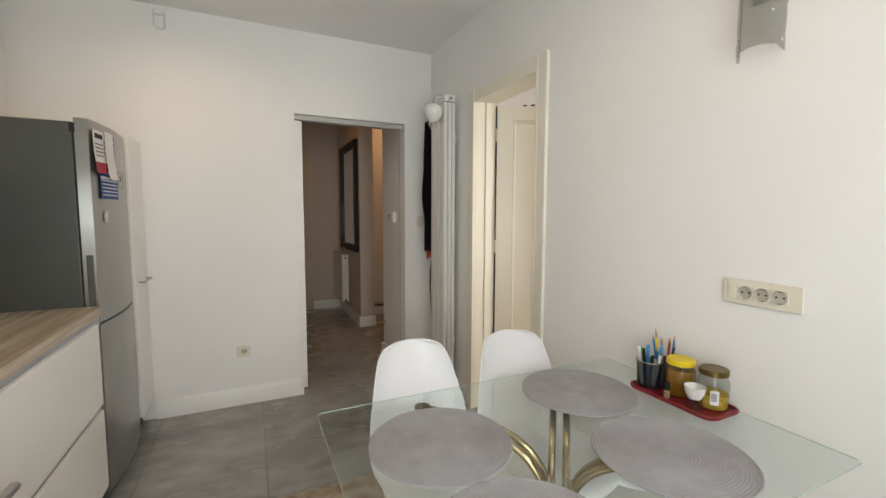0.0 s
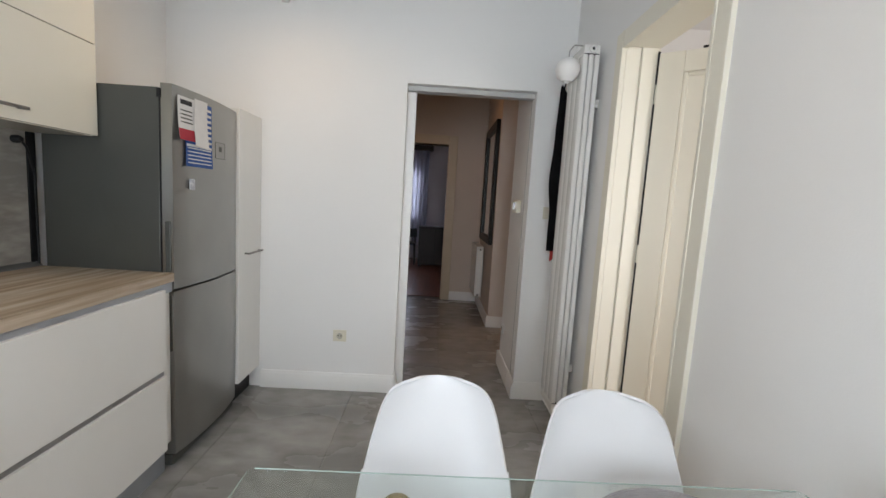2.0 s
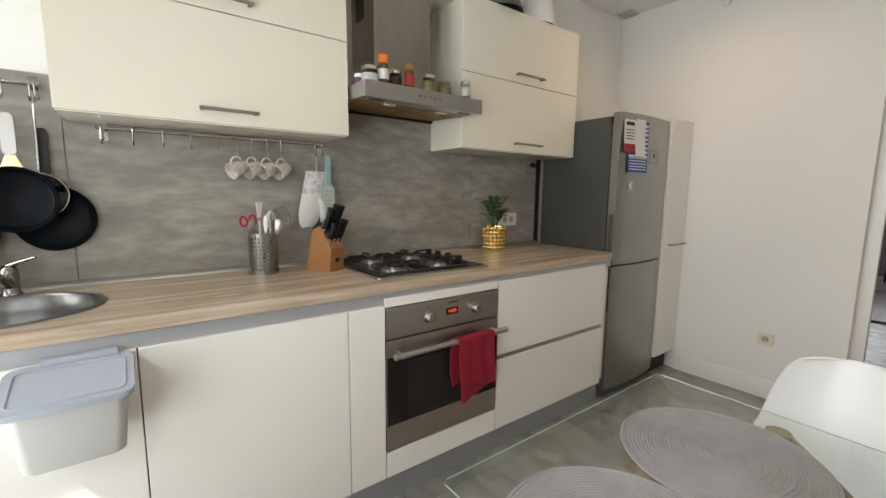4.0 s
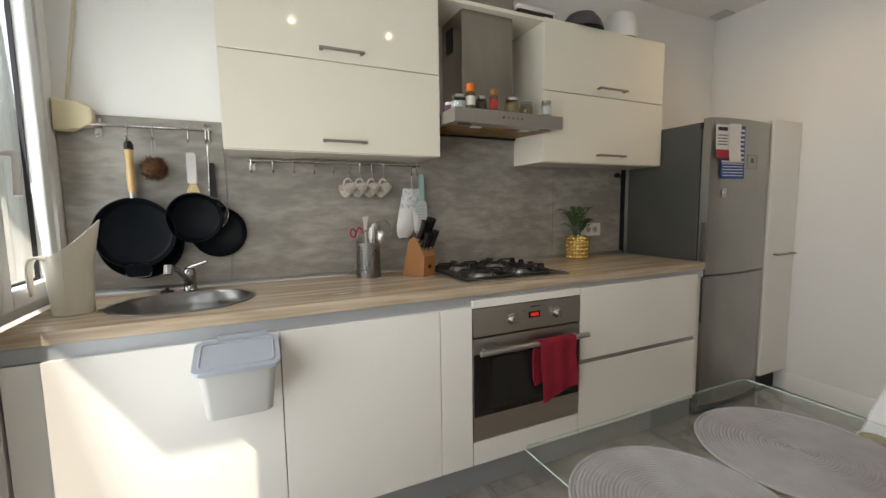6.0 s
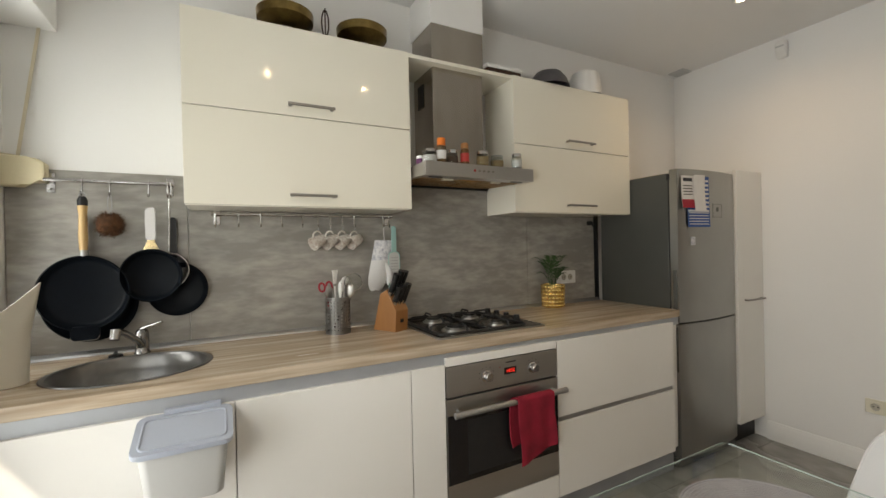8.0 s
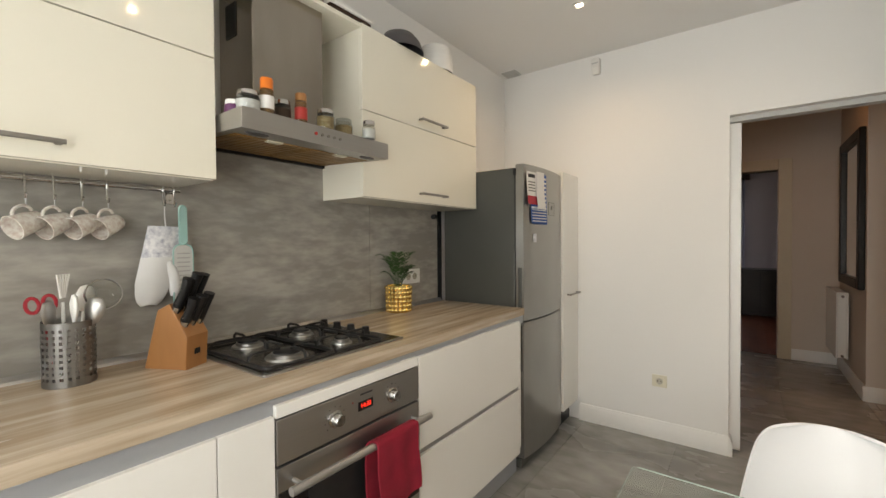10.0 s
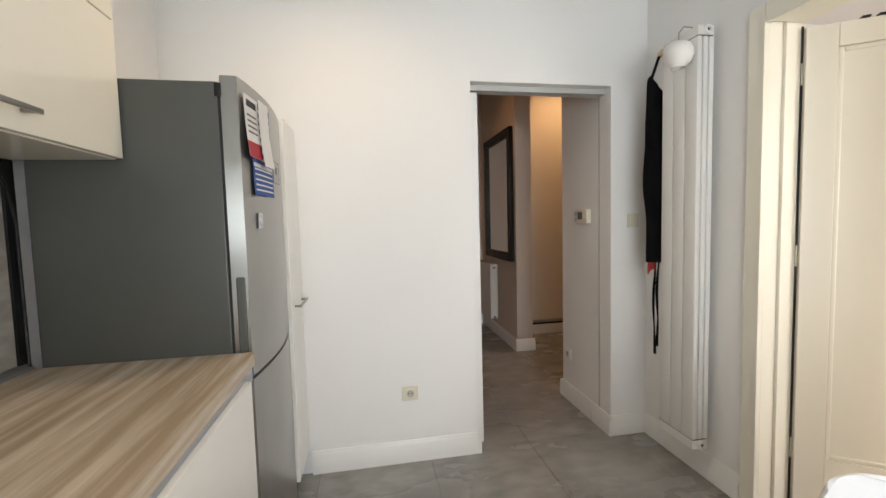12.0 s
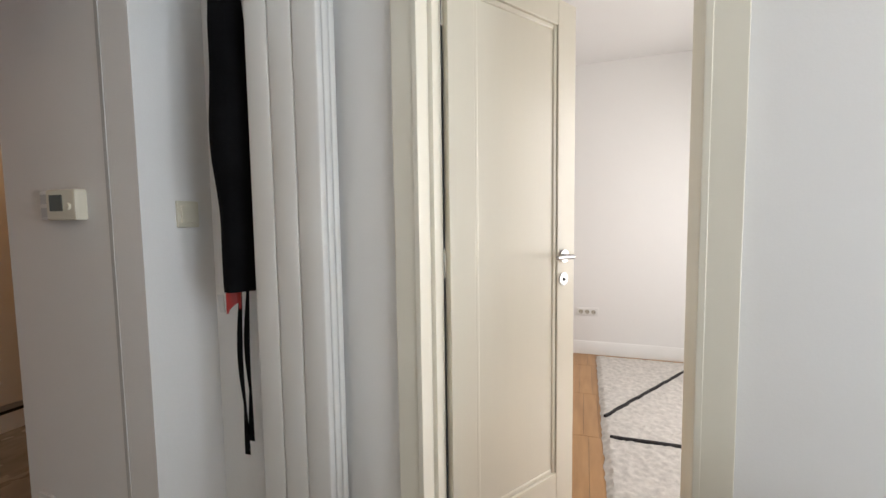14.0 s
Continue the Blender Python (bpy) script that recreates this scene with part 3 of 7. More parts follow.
living_floor = solid("living_floor", box(1.41, 4.55, 0.2, 3.65, -0.16, -0.008), M_GROUT, "honey-coloured oak plank floor", "floor", "structure", smooth=0)
skirting("baseboard_living", (4.42, 3.5), (4.42, 0.35), (-1, 0))

# ---- doors ----
trim = thing("door_2", (RIGHT, 2.15, 0), "ivory-painted wooden door frame with flat casing", "door frame", kind="structure")


def casing_board(name, y0, y1, z0, z1):
    """A flat casing board on the right wall with a slight bead on its inner edge."""
    bm = box(RIGHT - 0.018, RIGHT + 0.002, y0, y1, z0, z1, 0.003)
    if z1 - z0 > 1:
        inner = (y0, y0 + 0.016) if y0 > 2.2 else (y1 - 0.016, y1)
        box(RIGHT - 0.021, RIGHT - 0.016, *inner, z0, z1, 0.002, bm=bm)
    return part(name, bm, M_DOOR, trim)


casing_board("casing_left", 2.456, 2.532, 0, 2.19)
casing_board("casing_right", 1.712, 1.795, 0, 2.19)
casing_board("casing_head", 1.795, 2.456, 2.11, 2.19)
jl = box(RIGHT + 0.003, RIGHT + 0.075, 2.459, 2.502, 0, 2.135, 0.003)
box(RIGHT + 0.075, RIGHT + 0.16, 2.446, 2.50, 0, 2.135, 0.003, bm=jl)
part("jamb_lining_left", jl, M_DOOR, trim)
jr = box(RIGHT + 0.003, RIGHT + 0.075, 1.770, 1.790, 0, 2.135, 0.003)
box(RIGHT + 0.075, RIGHT + 0.16, 1.770, 1.781, 0, 2.135, 0.003, bm=jr)
part("jamb_lining_right", jr, M_DOOR, trim)
# dark strip painted in for the shade between jamb and door leaf
part("door_seal", box(RIGHT + 0.148, RIGHT + 0.1585, 2.4435, 2.4462, 0.01, 2.10), M_SEALGAP, trim, "dark strip standing for the shaded hinge gap")
part("jamb_lining_head", box(RIGHT + 0.003, RIGHT + 0.158, 1.792, 2.444, 2.113, 2.137, 0.003), M_DOOR, trim)

HINGE, SWING, LEAF = Vector((1.577, 2.455, 0.0)), radians(-34.2), 0.624


def leaf_bm(u0, u1, v0, v1, z0, z1, bevel=0.0, bm=None):
    """A box in the door leaf's own frame: u along it from the hinge, v through it."""
    piece = box(u0, u1, v0, v1, z0, z1, bevel)
    bmesh.ops.transform(piece, matrix=Matrix.Translation(HINGE) @ Matrix.Rotation(SWING, 4, "Z"), verts=piece.verts)
    if bm is None:
        return piece
    tmp = bpy.data.meshes.new("tmp")
    piece.to_mesh(tmp)
    bm.from_mesh(tmp)
    piece.free()
    bpy.data.meshes.remove(tmp)
    return bm


door = thing("interior_door", HINGE, "ivory-painted panelled wooden door standing half open", "door")
fr = leaf_bm(0, 0.105, -0.04, 0, 0.01, 2.085, 0.003)
for b in ((LEAF - 0.105, LEAF, -0.04, 0, 0.01, 2.085), (0.105, LEAF - 0.105, -0.04, 0, 0.01, 0.27), (0.105, LEAF - 0.105, -0.04, 0, 1.992, 2.085)):
    leaf_bm(*b, bevel=0.003, bm=fr)
part("stiles_and_rails", fr, M_DOOR, door)
part("panel", leaf_bm(0.10, LEAF - 0.10, -0.028, -0.012, 0.26, 2.0), M_DOOR, door)
bead = bmesh.new()
for b in ((0.105, 0.125, -0.034, -0.02, 0.27, 1.992), (LEAF - 0.125, LEAF - 0.105, -0.034, -0.02, 0.27, 1.992), (0.125, LEAF - 0.125, -0.034, -0.02, 0.27, 0.29), (0.125, LEAF - 0.125, -0.034, -0.02, 1.972, 1.992)):
    leaf_bm(*b, bevel=0.006, bm=bead)
part("panel_bead", bead, M_DOOR, door)
DM = Matrix.Translation(HINGE) @ Matrix.Rotation(SWING, 4, "Z")


def on_leaf(u, v, z):
    return DM @ Vector((u, v, z))


h = rod(on_leaf(LEAF - 0.072, -0.04, 1.135), on_leaf(LEAF - 0.072, -0.05, 1.135), 0.024, seg=24)
tube([on_leaf(LEAF - 0.072, -0.045, 1.135), on_leaf(LEAF - 0.072, -0.085, 1.135), on_leaf(LEAF - 0.082, -0.095, 1.135), on_leaf(LEAF - 0.18, -0.098, 1.137)], [0.009, 0.009, 0.009, 0.0075], bm=h)
part("door_handle", h, M_CHROME, door, "chrome lever handle")
k = rod(on_leaf(LEAF - 0.072, -0.04, 1.045), on_leaf(LEAF - 0.072, -0.046, 1.045), 0.025, seg=24)
part("key_rosette", k, M_CHROME, door, "round chrome keyhole rosette")
part("keyhole", rod(on_leaf(LEAF - 0.072, -0.0455, 1.045), on_leaf(LEAF - 0.072, -0.048, 1.045), 0.007), M_DARKHOLE, door)
for z in (0.25, 1.1, 1.86):
    part("hinge", rod(HINGE + Vector((-0.012, -0.006, z)), HINGE + Vector((-0.012, -0.006, z + 0.09)), 0.008), M_DOOR, door)

rack = thing("over_door_hooks", on_leaf(0.3, -0.02, 2.09), "row of dark metal hooks hung over the door", "hook rack")
for i in range(7):
    part("hook_tab", leaf_bm(0.17 + 0.05 * i, 0.197 + 0.05 * i, -0.046, 0.006, 2.0865, 2.094, 0.002), M_BLACK, rack)
part("back_bar", leaf_bm(0.15, 0.51, 0.004, 0.008, 2.05, 2.092, 0.001), M_BLACK, rack)
pocket = thing("pocket_door", (0.36, 3.29, 0), "white sliding door pushed back into the wall", "door")
part("leaf", box(0.20, 0.392, 3.285, 3.325, 0.012, 2.055, 0.003), M_TRIM, pocket)
solid("pocket_track", box(0.334, 1.175, 3.27, 3.34, 2.06, 2.092), M_BIN, "pale grey sliding door track in the doorway head", "door track", "structure")
# nearly flush grey strip, its colour standing for a shaded groove in the jamb
solid("pocket_jamb_strip", box(1.1728, 1.176, 3.326, 3.340, 0.121, 2.088), M_BIN, "narrow grey strip standing for the shaded sliding door groove", "trim", "structure")

# ---- base units and worktop ----
def handle_bar(name, parent, x, y0, y1, z, axis="y"):
    bm = box(x + 0.024, x + 0.032, y0, y1, z - 0.006, z + 0.006, 0.0025)
    for y in (y0 + 0.004, y1 - 0.018):
        box(x, x + 0.028, y, y + 0.014, z - 0.005, z + 0.005, 0.002, bm=bm)
    return part(name, bm, M_BRONZE, parent, "dark satin bar handle")


def base_unit(name, label, y0, y1, fronts, category="cabinet"):
    u = thing(name, ((FRONT + LEFT) / 2, (y0 + y1) / 2, 0.14), label, category, "base units under the worktop")
    part("carcass", box(LEFT + 0.01, FRONT - 0.02, y0 + 0.001, y1 - 0.001, 0.145, 0.862), M_CARC, u)
    for kind, a, b, z0, z1 in fronts:
        part(kind, box(FRONT - 0.018, FRONT, a + 0.0016, b - 0.0016, z0, z1, 0.0015), M_FRONT, u)
    return u


base_unit("sink_cabinet", "white flat-fronted sink cabinet below the worktop", -0.65, -0.016, [("door", -0.65, -0.016, 0.15, 0.866)])
base_unit("base_cabinet", "white flat-fronted base cabinet without handle", -0.016, 0.595, [("door", -0.016, 0.595, 0.15, 0.866)])
base_unit("filler_cabinet", "narrow white cabinet beside the oven", 0.595, 0.745, [("door", 0.595, 0.745, 0.15, 0.866)])
base_unit("drawer_cabinet", "white cabinet with two wide drawers", 1.343, 2.222, [("drawer", 1.343, 2.222, 0.528, 0.888), ("drawer", 1.343, 2.222, 0.15, 0.502)])
solid("drawer_profile", box(FRONT - 0.03, FRONT - 0.012, 1.345, 2.22, 0.502, 0.528), M_ALU, "grey metal grip channel between the drawers", "grip channel")
part("end_filler", box(FRONT - 0.06, FRONT - 0.03, 2.222, 2.292, 0.15, 0.912), M_CARC, None)
bpy.data.objects["end_filler"]["label"], bpy.data.objects["end_filler"]["category"] = "white filler strip beside the fridge", "filler"
solid("corner_panel", box(FRONT - 0.03, FRONT - 0.012, -0.74, -0.602, 0.0, 0.862), M_FRONT, "white end panel beside the balcony door", "panel")
plinth = solid("plinth", box(-0.665, -0.65, -0.60, 2.29, 0.0, 0.148), M_SATIN, "brushed grey plinth under the base units", "plinth")
solid("grip_channel", box(FRONT - 0.035, FRONT - 0.015, -0.745, 2.29, 0.866, 0.912), M_SATIN, "grey metal grip channel under the worktop", "grip channel")

SINK = (-0.875, -0.325, 0.215, 0.242)


def worktop():
    """The worktop with an oval hole for the sink."""
    bm = bmesh.new()
    x0, x1, y0, y1 = LEFT + 0.002, -0.598, BACK + 0.003, 2.29
    cx, cy, rx, ry = SINK[0], SINK[1], SINK[2] - 0.012, SINK[3] - 0.012
    n = 32
    for z, flip in ((TOP, False), (TOP - 0.04, True)):
        ring = [bm.verts.new((cx + rx * math.cos(2 * math.pi * i / n), cy + ry * math.sin(2 * math.pi * i / n), z)) for i in range(n)]
        sq = []
        for i in range(n):
            a = 2 * math.pi * i / n
            c, s = math.cos(a), math.sin(a)
            k = min((x1 - cx if c > 0 else cx - x0) / max(abs(c), 1e-6), (0.40 if s > 0 else cy - y0) / max(abs(s), 1e-6))
            sq.append(bm.verts.new((cx + k * c, cy + k * s, z)))
        for i in range(n):
            j = (i + 1) % n
            bm.faces.new((ring[i], ring[j], sq[j], sq[i]))
        corners = [bm.verts.new(p) for p in ((x0, y0, z), (x1, y0, z), (x1, cy + 0.4, z), (x0, cy + 0.4, z))]
        for (qx, qy), c in zip(((-1, -1), (1, -1), (1, 1), (-1, 1)), corners):
            near = [v for v in sq if (v.co.x - cx) * qx > 0 and (v.co.y - cy) * qy > 0]
            onx = [v for v in sq if abs(v.co.x - c.co.x) < 1e-5]
            ony = [v for v in sq if abs(v.co.y - c.co.y) < 1e-5]
            a = min(onx, key=lambda v: abs(v.co.y - c.co.y))
            b = min(ony, key=lambda v: abs(v.co.x - c.co.x))
            bm.faces.new((a, b, c))
        top = [bm.verts.new((x0, cy + 0.4, z)), bm.verts.new((x1, cy + 0.4, z)), bm.verts.new((x1, y1, z)), bm.verts.new((x0, y1, z))]
        bm.faces.new(top)
    box(x1 - 0.012, x1, y0, y1, TOP - 0.04, TOP, 0.004, 3, bm)
    for a in (y1 - 0.01,):
        box(x0, x1 - 0.012, a, y1, TOP - 0.04, TOP - 0.001, bm=bm)
    for i in range(n):
        a, b = 2 * math.pi * i / n, 2 * math.pi * (i + 1) / n
        p = [(cx + rx * math.cos(t), cy + ry * math.sin(t)) for t in (a, b)]
        bm.faces.new([bm.verts.new((*p[0], TOP)), bm.verts.new((*p[1], TOP)), bm.verts.new((*p[1], TOP - 0.04)), bm.verts.new((*p[0], TOP - 0.04))])
    bmesh.ops.remove_doubles(bm, verts=bm.verts, dist=1e-5)
    top = solid("worktop", bm, M_WORK, "bleached oak laminate worktop with pale grain", "worktop")
    part("edge_band", box(x1 + 0.0002, x1 + 0.0018, y0, y1, TOP - 0.0392, TOP - 0.0012, 0.0005), M_WORK, top)
    return top


worktop()
solid("worktop_upstand", prism([(LEFT + 0.012, TOP), (LEFT + 0.030, TOP), (LEFT + 0.026, TOP + 0.008), (LEFT + 0.014, TOP + 0.020), (LEFT + 0.012, TOP + 0.02)], "y", BACK + 0.003, 2.29),
      M_ALU, "thin silver sealing strip behind the worktop", "sealing strip")

splash = thing("splashback", (LEFT, 0.7, TOP), "grey cement-look splashback panels", "splashback", kind="structure")
part("splash_panel", box(LEFT + 0.001, LEFT + 0.012, BACK + 0.003, -0.175, TOP, 1.675, 0.001), M_SPLASH, splash)
part("splash_panel", box(LEFT + 0.001, LEFT + 0.012, -0.173, 1.662, TOP, 1.73, 0.001), M_SPLASH, splash)
part("splash_panel", box(LEFT + 0.001, LEFT + 0.012, 1.665, 2.29, TOP, 1.56, 0.001), M_SPLASH, splash)

# ---- wall units ----
def wall_unit(name, label, y0, y1, hy0, hy1):
    u = thing(name, ((UP + LEFT) / 2, (y0 + y1) / 2, 1.53), label, "cabinet", "wall units over the worktop")
    part("carcass", box(LEFT + 0.014, UP - 0.019, y0, y1, 1.527, 2.270, 0.0015), M_CREAM, u)
    for z0, z1, hz in ((1.530, 1.902, 1.574), (1.906, 2.272, 1.947)):
        d = part("flap", box(UP - 0.018, UP, y0 - 0.001, y1 + 0.001, z0, z1, 0.0015), M_CREAM, u)
        handle_bar("handle", d, UP, hy0, hy1, hz)
    return u


wall_unit("wall_cabinet", "cream high-gloss wall cabinet with two lift-up flaps", -0.165, 0.752, 0.205, 0.396)
wall_unit("wall_cabinet", "cream high-gloss wall cabinet next to the fridge", 1.365, 2.286, 1.738, 1.957)
solid("hood_shelf_board", box(LEFT + 0.014, UP - 0.004, 0.753, 1.364, 2.252, 2.270, 0.001), M_CREAM, "cream board bridging the wall cabinets over the hood", "shelf board")

hood = thing("cooker_hood", (-1.0, 1.06, 1.67), "stainless steel chimney cooker hood with greasy filters", "cooker hood")
part("canopy", prism([(LEFT + 0.014, 1.690), (-0.772, 1.672), (-0.772, 1.735), (LEFT + 0.014, 1.735)], "y", 0.762, 1.378, 0.003), M_STEEL, hood)
def hood_under(x):
    """Height of the sloping underside."""
    return 1.690 - 0.018 * (x - LEFT - 0.014) / (1.186 - 0.772 - 0.0)


for a, b in ((0.792, 1.064), (1.070, 1.350)):
    fo = part("grease_filter", prism([(-1.165, hood_under(-1.165) - 0.003), (-0.872, hood_under(-0.872) - 0.003), (-0.872, hood_under(-0.872) + 0.003), (-1.165, hood_under(-1.165) + 0.003)], "y", a, b), M_GREASE, hood, "amber greasy metal filter")
    for k in range(11):
        y = a + 0.012 + (b - a - 0.024) * k / 10
        part("filter_rib", prism([(-1.15, hood_under(-1.15) - 0.0045), (-0.885, hood_under(-0.885) - 0.0045), (-0.885, hood_under(-0.885) - 0.002), (-1.15, hood_under(-1.15) - 0.002)], "y", y - 0.002, y + 0.002), M_GREASE, fo)
    part("filter_latch", box(-0.888, -0.862, (a + b) / 2 - 0.028, (a + b) / 2 + 0.028, hood_under(-0.875) - 0.007, hood_under(-0.875) - 0.001, 0.002), M_IVORY, hood)
for y in (0.838, 1.302):
    hl = part("hood_lamp", lathe([(0, -0.001), (0.030, -0.001), (0.032, 0.002), (0, 0.004)], m=Matrix.Translation((-0.820, y, hood_under(-0.82) - 0.002)) @ Matrix.Diagonal((0.55, 1.2, 1, 1)), seg=24), M_GREYBOWL, hood, "dark oval lamp lens")
part("back_lip", box(LEFT + 0.014, LEFT + 0.030, 0.765, 1.375, 1.676, 1.690, 0.002), M_BLACK, hood)
ch = box(LEFT + 0.014, -0.955, 0.90, 1.195, 1.736, 2.252, 0.003)
part("chimney", ch, M_STEELV, hood, "smeared steel chimney")
part("chimney_top", box(LEFT + 0.014, -0.950, 0.895, 1.200, 2.271, 2.468, 0.002), M_STEELV, hood)
part("vent_grille", box(-1.13, -1.06, 0.8965, 0.90, 2.08, 2.20), M_BLACK, hood)
for i in range(5):
    part("button", rod((-0.773, 1.022 + 0.026 * i, 1.706), (-0.7685, 1.022 + 0.026 * i, 1.706), 0.0055), M_REDLABEL if i == 0 else M_BRONZE, hood)
solid("flue_boxing", box(LEFT, -0.948, 0.893, 1.202, 2.469, CEIL + 0.01), M_WALL, "white boxed-in flue above the hood", "flue", "structure", smooth=0)

# ---- oven ----
oven = thing("oven", (FRONT, 1.04, 0.26), "stainless steel built-in oven with dark glass door", "oven")
OX = FRONT + 0.002
OY0, OY1 = 0.748, 1.340
part("housing", box(LEFT + 0.05, FRONT - 0.012, OY0 + 0.01, OY1 - 0.01, 0.15, 0.860), M_BLACK, oven)
part("cover_strip", box(FRONT - 0.018, FRONT, OY0, OY1, 0.858, 0.892, 0.0015), M_FRONT, oven, "white strip above the oven")
part("cover_strip_low", box(FRONT - 0.018, FRONT, OY0, OY1, 0.15, 0.257, 0.0015), M_FRONT, oven, "white strip below the oven")
part("control_panel", box(FRONT - 0.018, OX, OY0, OY1, 0.730, 0.854, 0.002), M_STEEL, oven)
od = part("oven_door", box(FRONT - 0.018, OX, OY0, OY1, 0.262, 0.722, 0.002), M_STEEL, oven)
part("door_glass", box(OX - 0.002, OX + 0.0015, OY0 + 0.002, OY1 - 0.002, 0.372, 0.655, 0.001), M_DGLASS, od, "dark oven glass")
part("inner_window", box(OX + 0.0012, OX + 0.0022, OY0 + 0.095, OY1 - 0.06, 0.395, 0.625), M_IRON, od)
hb = rod((OX + 0.045, OY0 + 0.012, 0.672), (OX + 0.045, OY1 + 0.014, 0.672), 0.0125, seg=20)
for y in (OY0 + 0.05, OY1 - 0.04):
    rod((OX - 0.002, y, 0.672), (OX + 0.045, y, 0.672), 0.007, bm=hb)
part("door_handle", hb, M_ALU, od, "brushed bar handle")
for y in (0.942, 1.192):
    kb = lathe([(0.026, 0), (0.026, 0.004), (0.019, 0.006), (0.0175, 0.026), (0.0155, 0.029), (0, 0.029)], m=pose(OX, y, 0.792, 0, 90, 0), seg=28)
    box(OX + 0.027, OX + 0.031, y - 0.002, y + 0.002, 0.792, 0.808, bm=kb)
    part("knob", kb, M_CHROME, oven)
    tick = bmesh.new()
    for i in range(9):
        a = radians(-130 + i * 32.5)
        box(OX - 0.001, OX + 0.0006, y + 0.038 * math.sin(a) - 0.0015, y + 0.038 * math.sin(a) + 0.0015, 0.792 + 0.038 * math.cos(a) - 0.0015, 0.792 + 0.038 * math.cos(a) + 0.0015, bm=tick)
    part("knob_marks", tick, M_INK, oven)
part("display", box(OX - 0.001, OX + 0.001, 1.035, 1.100, 0.782, 0.812), M_DARKHOLE, oven, "black clock display")
for i in range(3):
    part("clock_button", rod((OX - 0.001, 1.045 + 0.022 * i, 0.765), (OX + 0.002, 1.045 + 0.022 * i, 0.765), 0.0032), M_ALU, oven)
part("pilot_light", rod((OX - 0.001, 1.012, 0.818), (OX + 0.001, 1.012, 0.818), 0.003), M_REDLABEL, oven)
part("maker_mark", box(OX - 0.001, OX + 0.0006, 1.045, 1.098, 0.832, 0.837), M_INK, oven)


def lettering(text, name, m, size, material, parent, depth=0.0006):
    data = bpy.data.curves.new(name, "FONT")
    data.body, data.size, data.extrude, data.align_x, data.align_y = text, size, depth, "CENTER", "CENTER"
    tmp = bpy.data.objects.new(name, data)
    scene.collection.objects.link(tmp)
    me = bpy.data.meshes.new_from_object(tmp.evaluated_get(bpy.context.evaluated_depsgraph_get()))
    bpy.data.objects.remove(tmp)
    bm = bmesh.new()
    bm.from_mesh(me)
    bpy.data.meshes.remove(me)
    bmesh.ops.transform(bm, matrix=m, verts=bm.verts)
    return part(name, bm, material, parent, smooth=0)


lettering("14:32", "clock_digits", pose(OX + 0.0018, 1.0675, 0.797, 90, 0, 90), 0.021, M_DISPLAY, oven)

# ---- fridge and tall cabinet ----
FY0, FY1 = 2.297, 2.890
fridge = thing("fridge_freezer", (-0.9, (FY0 + FY1) / 2, 0.02), "silver-grey fridge freezer with magnets and papers", "fridge")
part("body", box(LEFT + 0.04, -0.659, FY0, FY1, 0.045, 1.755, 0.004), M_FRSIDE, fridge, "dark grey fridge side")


def fridge_door(z0, z1):
    outline = [(-0.653, FY0 + 0.003)]
    for i in range(13):
        t = i / 12
        outline.append((-0.606 + 0.024 * math.sin(math.pi * t), FY0 + 0.006 + (FY1 - FY0 - 0.012) * t))
    outline.append((-0.653, FY1 - 0.003))
    return prism(outline, "z", z0, z1, 0.004)


upper = part("upper_door", fridge_door(0.872, 1.775), M_FRIDGE, fridge)
lower = part("lower_door", fridge_door(0.075, 0.862), M_FRIDGE, fridge)
for d, z0, z1 in ((upper, 0.90, 1.18), (lower, 0.58, 0.845)):
    # solid grip; its dark colour stands for the shade of a recess
    part("grip", box(-0.640, -0.614, FY0 + 0.0005, FY0 + 0.022, z0, z1, 0.004), M_FRSIDE, d, "dark grey door grip, recess shade put into its colour")
part("door_gasket", box(-0.661, -0.652, FY0 + 0.002, FY1 - 0.002, 0.08, 1.752), M_BLACK, fridge)
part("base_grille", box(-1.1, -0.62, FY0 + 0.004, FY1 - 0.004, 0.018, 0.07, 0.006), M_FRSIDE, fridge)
for y in (FY0 + 0.05, FY1 - 0.05):
    for x in (-0.66, -1.1):
        part("foot", rod((x, y, 0), (x, y, 0.03), 0.016), M_BLACK, fridge)
part("hinge_cap", box(-0.668, -0.649, FY0 - 0.002, FY0 + 0.035, 1.712, 1.752, 0.003), M_BLACK, fridge)
disp = box(-0.5828, -0.5812, 2.612, 2.708, 1.492, 1.574, 0.0006)
panel = part("temperature_display", disp, M_FRIDGE, fridge, "flush silver display panel")
for b in ((2.612, 2.614, 1.492, 1.574), (2.706, 2.708, 1.492, 1.574), (2.614, 2.706, 1.492, 1.494), (2.614, 2.706, 1.572, 1.574), (2.648, 2.674, 1.528, 1.554)):
    part("display_line", box(-0.5816, -0.5806, *b), M_FRSIDE, panel)


def fx(y):
    return -0.606 + 0.024 * math.sin(math.pi * (y - FY0 - 0.006) / (FY1 - FY0 - 0.012)) + 0.0015


